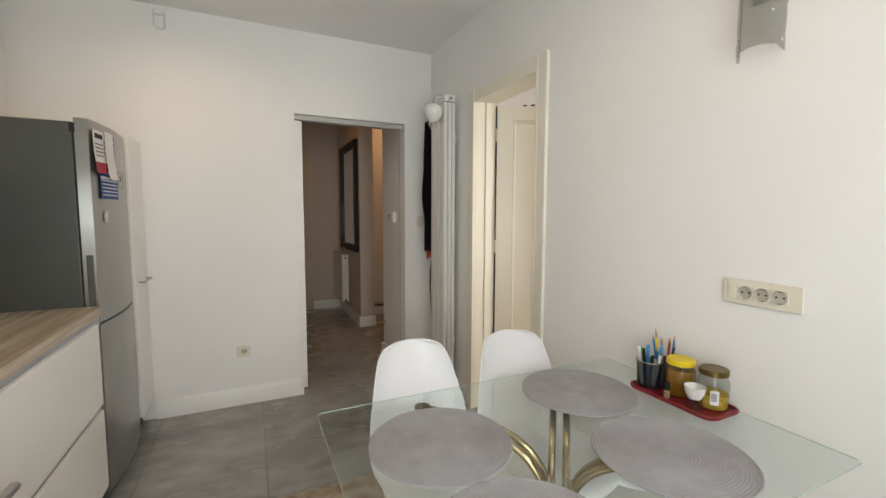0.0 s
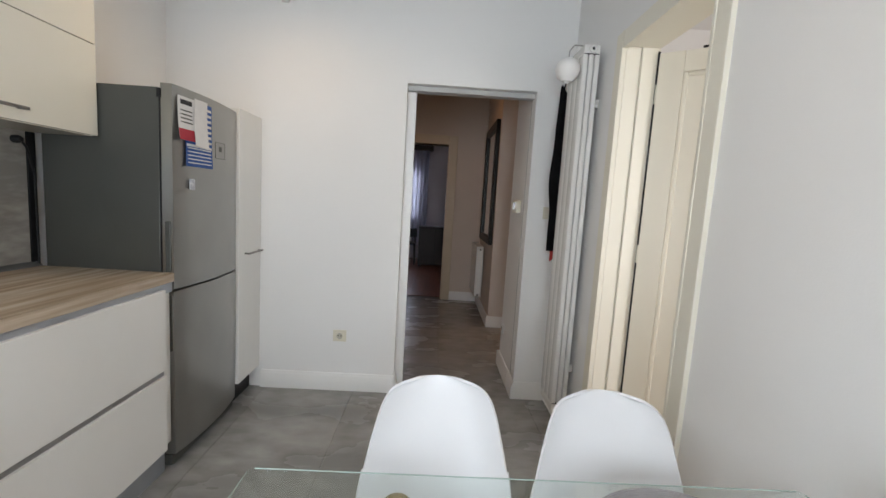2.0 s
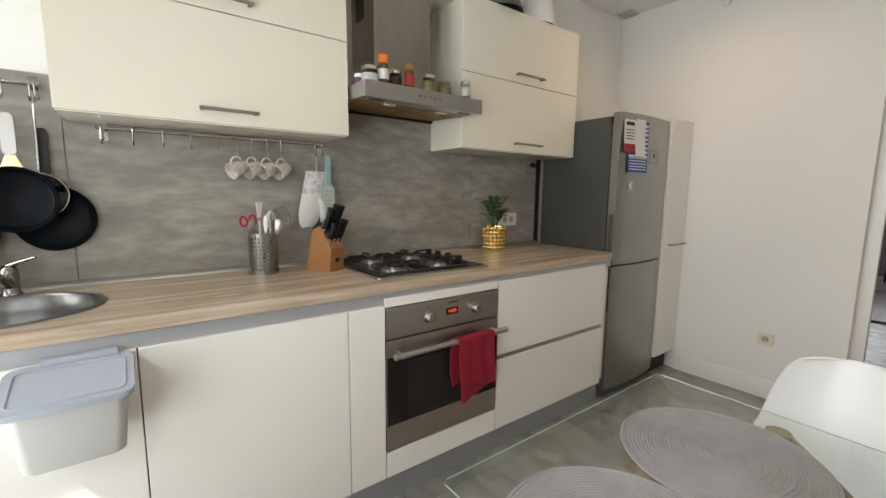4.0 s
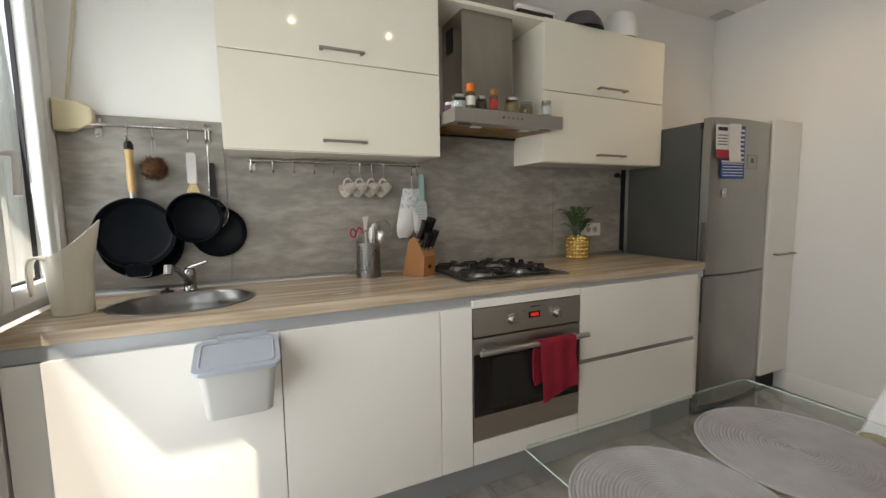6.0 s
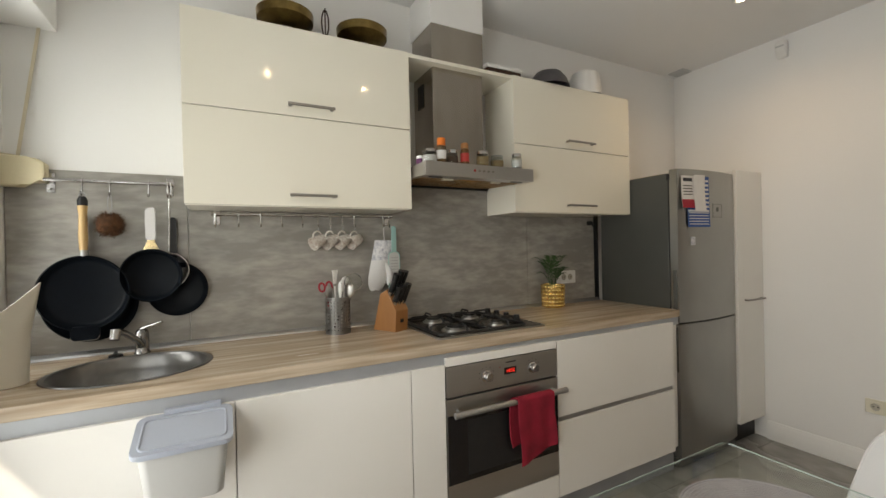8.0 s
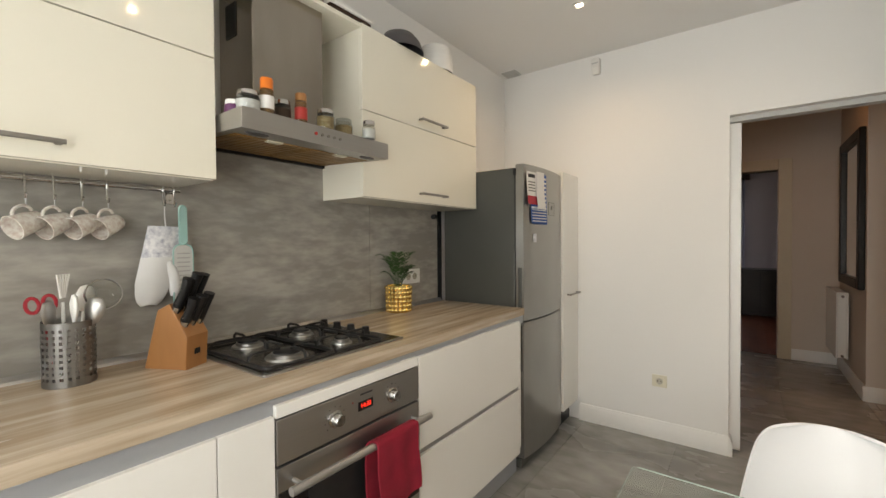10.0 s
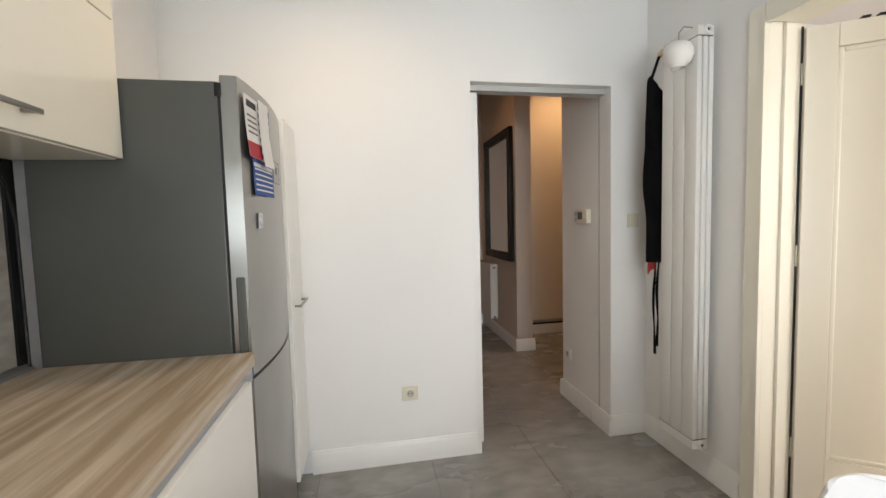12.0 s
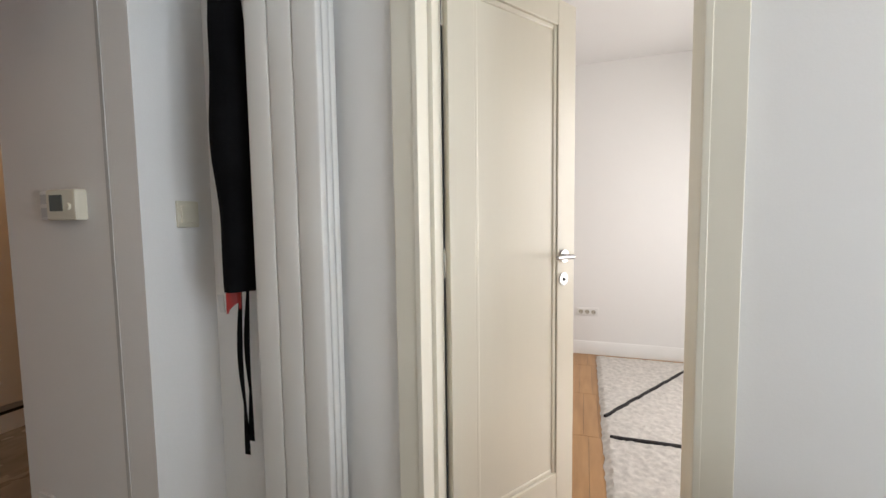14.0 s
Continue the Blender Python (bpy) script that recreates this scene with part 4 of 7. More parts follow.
def paper(name, label, y0, y1, z0, z1, material, lift=0.0, curl=0.006, tilt=0.0, bands=()):
    p = thing(name, (fx(y0), (y0 + y1) / 2, z0), label, "paper", "papers on the fridge door")

    def f(u, v, a=z0, b=z1, extra=0.0):
        y, z = y0 + (y1 - y0) * u + tilt * (v - 0.5), a + (b - a) * v
        return (fx(y) + 0.001 + lift + extra + curl * (1 - v) ** 2, y, z)
    part("page", sheet(f, 6, 6, 0.0006), material, p)
    for nm, u0, u1, v0, v1, m2 in bands:
        part(nm, sheet(lambda u, v: tuple(Vector(f(u0 + (u1 - u0) * u, v0 + (v1 - v0) * v)) + Vector((0.0007, 0, 0))), 4, 2, 0.0003), m2, p)
    return p


paper("calendar_sheet", "blue and white striped calendar sheet on the fridge", 2.375, 2.572, 1.432, 1.735, M_PAPERBLUE,
      bands=[("stripe", 0.03, 0.97, 0.30 + 0.085 * i, 0.34 + 0.085 * i, M_PAPER) for i in range(8)] + [("text_bar", 0.06, 0.94, 0.05 + 0.055 * i, 0.068 + 0.055 * i, M_PAPER) for i in range(5)])
paper("flyer", "white flyer with red foot and printed head", 2.325, 2.430, 1.545, 1.735, M_PAPER, 0.004, 0.012, 0.004,
      [("red_foot", 0.0, 1.0, 0.0, 0.26, M_PAPERRED), ("heading", 0.15, 0.85, 0.82, 0.93, M_INK)] + [("text_bar", 0.15, 0.85, 0.40 + 0.09 * i, 0.43 + 0.09 * i, M_FRSIDE) for i in range(4)])
paper("note", "plain white note on the fridge", 2.415, 2.510, 1.525, 1.742, M_PAPER, 0.010, 0.02, 0.02)
magnet = thing("fridge_magnet", (fx(2.42), 2.42, 1.33), "small square picture magnet on the fridge door", "magnet")
part("plate", box(fx(2.42), fx(2.42) + 0.005, 2.398, 2.440, 1.325, 1.375, 0.003), M_PRINT, magnet)
for nm, a in (("fridge_top_paper", (-1.0, -0.74, 2.33, 2.55, 1.757, 1.762)),):
    solid(nm, box(*a), M_YELLOWED, "yellowed paper lying on the fridge", "paper")

tall = thing("tall_cabinet", (-0.9, 3.05, 0.14), "narrow white tall cabinet between fridge and wall", "cabinet")
part("carcass", box(LEFT + 0.005, -0.612, 2.896, FAR - 0.003, 0.15, 1.800), M_CARC, tall)
td = part("door", box(-0.610, -0.592, 2.898, FAR - 0.004, 0.15, 1.803, 0.002), M_FRONT, tall)
handle_bar("handle", td, -0.592, 2.965, 3.175, 0.955)
part("tall_plinth", box(-0.70, -0.66, 2.896, FAR - 0.003, 0, 0.15), M_BLACK, tall)

# ---- table and chairs ----
TX0, TX1, TY0, TY1, TZ = 0.188, 1.398, 0.442, 1.272, 0.750
table = thing("dining_table", (0.79, 0.87, 0), "rectangular glass dining table on curved champagne metal legs", "table")
part("glass_top", prism(rounded(TX0, TX1, TY0, TY1, 0.012, 3), "z", TZ - 0.008, TZ, 0.001), M_GLASSTOP, table, "clear glass top", hide_shadow=True)
rim = bmesh.new()
for b in ((TX0 + 0.012, TX1 - 0.012, TY0 - 0.0006, TY0 + 0.0006), (TX0 + 0.012, TX1 - 0.012, TY1 - 0.0006, TY1 + 0.0006),
          (TX0 - 0.0006, TX0 + 0.0006, TY0 + 0.012, TY1 - 0.012), (TX1 - 0.0006, TX1 + 0.0006, TY0 + 0.012, TY1 - 0.012)):
    box(*b, TZ - 0.0035, TZ - 0.001, bm=rim)
part("glass_edge", rim, M_GLASSEDGE, table, "green glass edge")
CX, CY = 0.795, 0.868
for lx in (-1, 1):
    for ly in (-1, 1):
        leg = part("leg", rod((CX + lx * 0.285, CY + ly * 0.33, TZ - 0.0135), (CX + lx * 0.285, CY + ly * 0.33, TZ - 0.0085), 0.026, seg=24), M_GOLD, table, "curved pair of champagne tubes")
        side = Vector((-ly * 0.33, lx * 0.285, 0)).normalized() * lx * ly
        for off in (-0.021, 0.021):
            pts = []
            for k in range(29):
                a = math.pi * k / 28
                s_ = abs(math.sin(a)) ** (2 / 3.8)
                c_ = math.copysign(abs(math.cos(a)) ** (2 / 3.8), math.cos(a))
                z = 0.36 + (0.366 * c_ if c_ > 0 else 0.346 * c_)
                r = 1.0 - 0.955 * s_
                pts.append(Vector((CX + lx * 0.285 * r, CY + ly * 0.33 * r, z)) + side * off)
            part("tube", tube(pts, 0.0115, 10), M_GOLD, leg)
part("hub", lathe([(0, 0.33), (0.042, 0.33), (0.050, 0.345), (0.050, 0.385), (0.042, 0.40), (0, 0.40)], (CX, CY, 0), 24), M_GOLD, table)


def placemat():
    """A round mat of coiled cord: every turn a ridge, with a thicker cord round the edge."""
    m = thing("placemat", (0, 0, 0), "round grey woven placemat on the glass table", "placemat", "placemats on the table")
    prof, turns, rim_r = [(0.0, 0.0045)], 25, 0.186
    for i in range(turns):
        r0, r1 = rim_r * i / turns, rim_r * (i + 1) / turns
        prof += [(max(r0, 0.001), 0.0028), (r0 + (r1 - r0) * 0.3, 0.0045), (r0 + (r1 - r0) * 0.7, 0.0045)]
    prof += [(rim_r, 0.0022), (rim_r - 0.001, 0.0), (0, 0.0)]
    part("woven_coil", lathe(prof, seg=72), M_MATGREY, m)
    part("edge_cord", lathe([(rim_r - 0.0005, 0.0015), (rim_r + 0.001, 0.0048), (rim_r + 0.0045, 0.0054), (rim_r + 0.007, 0.0030), (rim_r + 0.006, 0.0002), (rim_r, 0.0002)], seg=72), M_MATGREY, m)
    return m


mat1 = placemat()
mat1.location = (0.468, 0.965, TZ)
for x, y, a in ((1.043, 1.062, 30), (0.985, 0.668, 75), (0.475, 0.577, 120)):
    copy_thing(mat1, pose(x, y, TZ, 0, 0, a))


def shell_chair():
    """A moulded one-piece shell on four wooden legs with wire bracing, its front towards -y."""
    c = thing("dining_chair", (0, 0, 0), "white moulded plastic shell chair tucked under the table", "chair", "chairs at the table")

    # the section: seat front, seat, bend, back; half widths along it
    keys = [(-0.235, 0.395, 0.140), (-0.225, 0.425, 0.182), (-0.12, 0.432, 0.208), (0.0, 0.420, 0.214), (0.10, 0.420, 0.212), (0.165, 0.450, 0.208),
            (0.200, 0.510, 0.205), (0.222, 0.585, 0.198), (0.245, 0.665, 0.184), (0.268, 0.745, 0.166), (0.279, 0.785, 0.155), (0.287, 0.815, 0.142), (0.293, 0.835, 0.124), (0.297, 0.847, 0.098), (0.299, 0.853, 0.072)]

    def f(u, v):
        s = u * (len(keys) - 1)
        i = min(int(s), len(keys) - 2)
        t = s - i
        k0, k1, k2, k3 = (keys[max(0, min(len(keys) - 1, i + d))] for d in (-1, 0, 1, 2))
        p = [0.5 * (2 * b + (cc - a) * t + (2 * a - 5 * b + 4 * cc - d) * t * t + (3 * b - a - 3 * cc + d) * t ** 3) for a, b, cc, d in zip(k0, k1, k2, k3)]
        w = 2 * v - 1
        curl = abs(w) ** 2.6
        seat = max(0.0, 1 - u * 1.9)
        return (p[2] * w, p[0] - 0.055 * curl * min(1, u * 1.8) * (1.0 if u > 0.35 else 0.3) * (1 - 0.5 * max(0, u - 0.7) / 0.3), p[1] + 0.045 * curl * seat + (0.02 * curl if 0.2 < u < 0.55 else 0))
    bm = sheet(f, 56, 24, 0.007)
    part("seat_shell", bm, M_SHELL, c, smooth=60)
    for sx in (-1, 1):
        for sy, ty in ((-1, -0.22), (1, 0.23)):
            part("leg", rod((sx * 0.125, sy * 0.115, 0.405), (sx * 0.215, ty, 0.0), 0.016, 0.011), M_HANDLEWOOD, c, "tapered beech leg")
    br = bmesh.new()
    for a, b in (((-0.145, -0.135, 0.33), (0.145, 0.135, 0.33)), ((0.145, -0.135, 0.33), (-0.145, 0.135, 0.33)), ((-0.16, -0.15, 0.25), (0.16, -0.15, 0.25)), ((-0.16, 0.16, 0.25), (0.16, 0.16, 0.25))):
        rod(a, b, 0.004, bm=br, seg=8)
    part("wire_brace", br, M_BLACK, c)
    return c


chair = shell_chair()
chair.matrix_world = pose(0.600, 1.258, 0, 0, 0, 2)
copy_thing(chair, pose(1.022, 1.215, 0, 0, 0, -3))

rug = thing("kitchen_rug", (0.7, 1.1, 0), "worn beige and brown patterned rug under the table", "rug")
part("rug_pile", box(-0.20, 1.33, 0.35, 2.02, 0.001, 0.009, 0.003), M_RUGOLD, rug)

# ---- radiator, lamps, sockets ----
rad = thing("column_radiator", (1.33, 2.81, 0.175), "tall white vertical panel radiator on the wall", "radiator")
RY0, RY1 = 2.692, 2.927
for i in range(3):
    y0 = RY0 + 0.0785 * i
    for x in (1.287, 1.318, 1.349):
        part("radiator_column", prism(rounded(x, x + 0.025, y0, y0 + 0.0755, 0.004, 3), "z", 0.226, 2.158, 0.002), M_RAD, rad)
for z0, z1, gap in ((0.176, 0.222, 0.224), (2.162, 2.208, 2.160)):
    part("collector", box(1.289, 1.374, RY0 + 0.001, RY1 - 0.001, z0, z1, 0.005), M_RAD, rad)
    part("gasket", box(1.292, 1.371, RY0 + 0.003, RY1 - 0.003, gap - 0.003, gap + 0.003), M_BLACK, rad, "black rubber gasket")
    zc = (z0 + z1) / 2
    part("end_plug", lathe([(0.021, 0), (0.021, 0.010), (0.017, 0.014), (0.010, 0.014), (0.009, 0.006), (0, 0.006)], m=pose(1.335, RY0 + 0.001, zc, 90, 0, 0), seg=24), M_RAD, rad)
    part("plug_recess", rod((1.335, RY0 - 0.0052, zc), (1.335, RY0 - 0.0062, zc), 0.0085, seg=6), M_DARKHOLE, rad)
for y in (2.76, 2.87):
    for z in (0.4, 1.9):
        part("wall_bracket", box(1.372, RIGHT, y - 0.015, y + 0.015, z, z + 0.04), M_RAD, rad)
valve = lathe([(0, 0), (0.012, 0.001), (0.014, 0.020), (0.010, 0.030), (0.010, 0.050), (0, 0.051)], m=pose(1.335, RY1 - 0.001, 0.199, -90, 0, 0), seg=16)
part("valve", valve, M_CHROME, rad, "small chrome valve")
part("feed_pipe", tube([(1.335, RY1 + 0.042, 0.199), (1.36, RY1 + 0.044, 0.199), (RIGHT, RY1 + 0.044, 0.199)], 0.008), M_CHROME, rad)
part("wall_rosette", lathe([(0.010, 0), (0.024, 0.001), (0.022, 0.008), (0.009, 0.010)], m=pose(RIGHT, RY1 + 0.044, 0.199, 0, -90, 0), seg=20), M_CHROME, rad)

cap = thing("steam_humidifier", (1.222, 2.735, 2.07), "round white porcelain humidifier hung on the radiator", "humidifier")
part("bowl", lathe([(0, -0.044), (0.020, -0.046), (0.026, -0.058), (0.032, -0.060), (0.034, -0.054), (0.055, -0.036), (0.066, 0.0), (0.063, 0.024), (0.050, 0.046), (0.026, 0.060), (0, 0.063)], (1.222, 2.738, 2.083), 32), M_WHITEP, cap)
part("hook", tube([(1.222, 2.738, 2.14), (1.226, 2.738, 2.185), (1.25, 2.738, 2.214), (1.295, 2.738, 2.213)], 0.003), M_CHROME, cap)

part("air_valve", lathe([(0, 0), (0.013, 0), (0.013, 0.030), (0.017, 0.034), (0.017, 0.058), (0.010, 0.064), (0, 0.064)], m=pose(1.318, RY1 - 0.001, 2.186, -90, 0, 0), seg=18), M_YELLOWED, rad, "ivory plastic vent knob")

apron = thing("apron", (1.32, 3.04, 0.55), "black cotton apron with long ties hanging by the radiator", "apron")
FOLD = [Vector((1.396, 3.098, 0)), Vector((1.330, 3.078, 0)), Vector((1.262, 3.030, 0)), Vector((1.270, 2.985, 0)), Vector((1.335, 2.950, 0))]


def apron_sheet(u, v):
    """Folded bib and skirt hanging out from the wall; the shoulder slopes up to the neck strap."""
    k = min(3, int(u * 4))
    p = FOLD[k].lerp(FOLD[k + 1], u * 4 - k)
    mid = Vector((1.335, 3.03, 0))
    swell = 0.92 + 0.20 * math.exp(-((v - 0.52) / 0.16) ** 2) - 0.16 * max(0.0, v - 0.85) / 0.15
    p = mid + (p - mid) * min(swell, 1.0 + 0.12 * (p.x < 1.32))
    p += Vector((0.006 * math.sin(u * 16 + v * 2.0) + 0.005 * noise.noise((u * 3, v * 6, 1.0)), 0.004 * math.sin(u * 11 + v * 3), 1.078 + 0.897 * v))
    if v > 0.86:
        p.z += 0.11 * max(0.0, 1 - abs(u - 0.62) * 2.2) * ((v - 0.86) / 0.14) ** 1.4
    p.y = max(p.y, 2.936)
    return p


part("cloth", sheet(apron_sheet, 36, 44, 0.006), M_BLACKCLOTH, apron)
part("neck_loop", sheet(lambda u, v: (1.296 + 0.018 * v, 3.030 + 0.022 * u - 0.072 * v, 2.03 + 0.172 * v), 3, 8, 0.004), M_BLACKCLOTH, apron)
for dy, low, sway in ((0.0, 0.600, 1.0), (0.026, 0.548, -0.7)):
    part("tie", sheet(lambda u, v, dy=dy, low=low, sway=sway: (1.335 + 0.010 * math.sin(v * 6 + dy * 90), 3.000 + dy + 0.020 * u * (0.4 + 0.6 * abs(math.cos(v * 5))) + sway * 0.012 * math.sin(v * 5.5), low + (1.10 - low) * v), 3, 22, 0.003), M_BLACKCLOTH, apron)
part("red_trim", sheet(lambda u, v: (1.318 + 0.012 * math.sin(u * 8), 3.020 + 0.060 * u, 1.020 + 0.070 * v + 0.016 * math.sin(u * 7)), 8, 5, 0.006), M_REDLABEL, apron, "red printed hem")
part("white_tag", sheet(lambda u, v: (1.322, 3.076 + 0.022 * u + 0.008 * v, 1.005 + 0.055 * v), 2, 2, 0.002), M_WHITECLOTH, apron)


def socket_on(name, label, at, rz, count, w, h, material=None, lead=0.0, pitch=0.056):
    """A socket plate whose face looks along +x before the turn rz; wells along its width."""
    material = material or M_IVORY
    s = thing(name, at, label, "socket")
    m = pose(*at, 0, 0, rz)

    def put(bm):
        bmesh.ops.transform(bm, matrix=m, verts=bm.verts)
        return bm
    part("plate", put(box(0, 0.009, -w / 2, w / 2, -h / 2, h / 2, 0.003)), material, s)
    for i in range(count):
        y = (i - (count - 1) / 2) * pitch - lead
        face = bmesh.new()
        rim, edge, foot = [], [], []
        for k in range(32):
            a = 2 * math.pi * (k + 0.5) / 32
            c, s_ = math.cos(a), math.sin(a)
            q = (pitch / 2 - 0.001) / max(abs(c), abs(s_))
            rim.append(face.verts.new((0.0140, y + 0.0205 * c, 0.0205 * s_)))
            edge.append(face.verts.new((0.0135, y + q * c, q * s_)))
            foot.append(face.verts.new((0.0088, y + q * c, q * s_)))
        for k in range(32):
            n = (k + 1) % 32
            face.faces.new((rim[k], rim[n], edge[n], edge[k]))
            face.faces.new((edge[k], edge[n], foot[n], foot[k]))
        part("insert", put(face), material, s)
        part("well", put(lathe([(0, 0.0093), (0.0180, 0.0093), (0.0190, 0.0105), (0.0205, 0.0140)], m=pose(0, y, 0, 0, 90, 0), seg=32)), M_WELL, s)
        for d in (-0.0095, 0.0095):
            part("pin_hole", put(rod((0.0085, y + d, 0), (0.0099, y + d, 0), 0.0032, seg=10)), M_DARKHOLE, s)
        for d in (-0.0175, 0.0175):
            part("earth_clip", put(box(0.0095, 0.0142, y - 0.003, y + 0.003, d - 0.0022, d + 0.0022)), M_STEEL, s)
    return s


socket_on("wall_socket", "ivory single wall socket low on the white wall", (-0.047, FAR, 0.388), -90, 1, 0.090, 0.080)
socket_on("triple_socket", "ivory triple socket plate above the table", (RIGHT, 0.70, 1.127), 180, 3, 0.214, 0.078, lead=-0.006, pitch=0.046)
part("blank_module", box(RIGHT - 0.0135, RIGHT - 0.0085, 0.764, 0.790, 1.105, 1.149, 0.0015), M_IVORY, bpy.data.objects["triple_socket"])
socket_on("worktop_socket", "white double socket on the splashback", (LEFT + 0.012, 1.985, 1.128), 0, 2, 0.165, 0.085, M_WHITEP)
socket_on("hall_socket", "white socket on the hall jamb", (1.175, 3.74, 0.34), 180, 1, 0.08, 0.08, M_WHITEP)
socket_on("living_socket", "white four-way socket plate on the living room wall", (4.42, 2.005, 0.40), 180, 3, 0.20, 0.075, M_WHITEP)

switch = thing("light_switch", (1.325, FAR, 1.32), "white light switch beside the doorway", "switch")
part("plate", box(1.280, 1.354, FAR - 0.008, FAR, 1.268, 1.350, 0.003), M_IVORY, switch)
part("rocker", box(1.292, 1.342, FAR - 0.013, FAR - 0.007, 1.283, 1.335, 0.002), M_IVORY, switch)

thermo = thing("thermostat", (1.16, 3.51, 1.34), "white thermostat with grey display on the jamb wall", "thermostat")
part("case", box(1.140, 1.175, 3.425, 3.558, 1.295, 1.386, 0.006), M_IVORY, thermo)
part("screen", box(1.138, 1.141, 3.480, 3.538, 1.322, 1.370, 0.001), M_LCD, thermo)
part("dial", rod((1.141, 3.452, 1.335), (1.134, 3.452, 1.335), 0.011, 0.010, 18), M_IVORY, thermo)
part("side_frame", box(1.150, 1.175, 3.5585, 3.604, 1.298, 1.383, 0.003), M_WHITEP, thermo)
part("side_key", box(1.147, 1.151, 3.566, 3.596, 1.305, 1.334, 0.001), M_BIN, thermo)
part("side_key", box(1.147, 1.151, 3.566, 3.596, 1.345, 1.374, 0.001), M_BIN, thermo)

pir = thing("motion_sensor", (-0.455, FAR, 2.57), "small ivory alarm sensor high on the wall", "sensor")
part("case", prism([(FAR, 2.525), (FAR - 0.030, 2.525), (FAR - 0.052, 2.565), (FAR - 0.052, 2.622), (FAR - 0.045, 2.632), (FAR, 2.632)], "x", -0.486, -0.424, 0.014), M_WHITEP, pir)
part("lens", box(-0.478, -0.432, FAR - 0.055, FAR - 0.05, 2.588, 2.598, 0.001), M_BIN, pir)

grille = thing("ceiling_vent", (-1.1, 3.1, CEIL), "small beige vent grille in the ceiling corner", "vent")
part("frame", box(-1.16, -1.04, 3.08, 3.19, CEIL - 0.010, CEIL, 0.002), M_BIN, grille)
for i in range(5):
    part("slat", box(-1.15, -1.05, 3.090 + 0.020 * i, 3.098 + 0.020 * i, CEIL - 0.015, CEIL - 0.009), M_BIN, grille)


def downlight():
    d = thing("downlight", (0, 0, 0), "small round recessed ceiling spot, lit", "downlight", "ceiling spots")
    part("ring", lathe([(0.021, 0), (0.024, -0.006), (0.040, -0.005), (0.042, 0), (0.021, 0)], seg=28), M_WHITEP, d)
    part("bulb", lathe([(0, -0.003), (0.017, -0.003), (0.020, 0), (0, 0)], seg=20), M_BULB, d)
    return d


dl = downlight()
dl.location = (*SPOTS[0][:2], CEIL)
for x, y, _ in SPOTS[1:]:
    copy_thing(dl, pose(x, y, CEIL))

sconce = thing("wall_sconce", (RIGHT, 0.74, 1.84), "curved hammered glass wall lamp shade", "wall lamp")


def sconce_sheet(u, v):
    a = math.pi * (u - 0.5) * 0.98
    drop = 0.022 * abs(2 * u - 1) ** 3 * (1 - v)
    dent = 0.0035 * noise.noise((u * 13, v * 26, 3.0)) + 0.002 * noise.noise((u * 30, v * 60, 7.0))
    return (RIGHT - 0.008 - (0.050 + dent) * math.cos(a), 0.742 + (0.062 + dent) * math.sin(a), 1.852 - drop + 0.30 * v)


part("shade", sheet(sconce_sheet, 56, 84, 0.005), M_SCONCE, sconce, "clear hammered glass shade")
part("bracket", box(RIGHT - 0.012, RIGHT, 0.712, 0.772, 1.985, 2.10, 0.004), M_BIN, sconce)

# ---- sink, tap, hob ----
sx, sy, srx, sry = SINK
sink = thing("sink", (sx, sy, TOP), "oval stainless steel inset sink", "sink")


def sink_bm():
    bm = bmesh.new()
    prof = [(1.0, 0.0015), (0.99, 0.004), (0.93, 0.003), (0.90, -0.006), (0.87, -0.05), (0.82, -0.12), (0.70, -0.15), (0.2, -0.157), (0.0, -0.158)]
    lathe(prof, bm=bm, m=Matrix.Translation((sx, sy, TOP)) @ Matrix.Diagonal((srx, sry, 1, 1)), seg=48)
    return bm


part("bowl", sink_bm(), M_SINK, sink)
part("drain", lathe([(0, -0.150), (0.036, -0.150), (0.040, -0.156)], (sx, sy, TOP), 24), M_CHROME, sink)
for i in range(4):
    part("overflow_slot", box(sx - 0.192, sx - 0.184, sy + 0.075 + 0.016 * i, sy + 0.082 + 0.016 * i, TOP - 0.045, TOP - 0.018), M_DARKHOLE, sink)

tap = thing("mixer_tap", (-1.100, -0.332, TOP), "dull chrome single-lever kitchen mixer tap", "tap")
part("body", lathe([(0.027, 0), (0.028, 0.006), (0.0235, 0.012), (0.0225, 0.040), (0.0235, 0.043), (0.0235, 0.072), (0.021, 0.090), (0.012, 0.100), (0, 0.102)], (-1.100, -0.332, TOP), 28), M_TAP, tap)
spout = tube([(-1.095, -0.332, TOP + 0.030), (-1.04, -0.338, TOP + 0.066), (-0.90, -0.350, TOP + 0.118), (-0.845, -0.358, TOP + 0.134), (-0.820, -0.362, TOP + 0.136)], [0.0135, 0.012, 0.011, 0.0115, 0.0115], 14)
part("spout", spout, M_TAP, tap)
part("aerator", rod((-0.828, -0.361, TOP + 0.142), (-0.816, -0.363, TOP + 0.112), 0.0155, 0.014, 18), M_CHROME, tap, "bright round aerator")
part("lever", tube([(-1.100, -0.330, TOP + 0.096), (-1.094, -0.312, TOP + 0.106), (-1.070, -0.262, TOP + 0.124)], [0.012, 0.008, 0.0055], 10), M_CHROME, tap)
plug = thing("sink_plug", (-1.10, -0.42, TOP), "small black rubber sink plug by the tap", "plug")
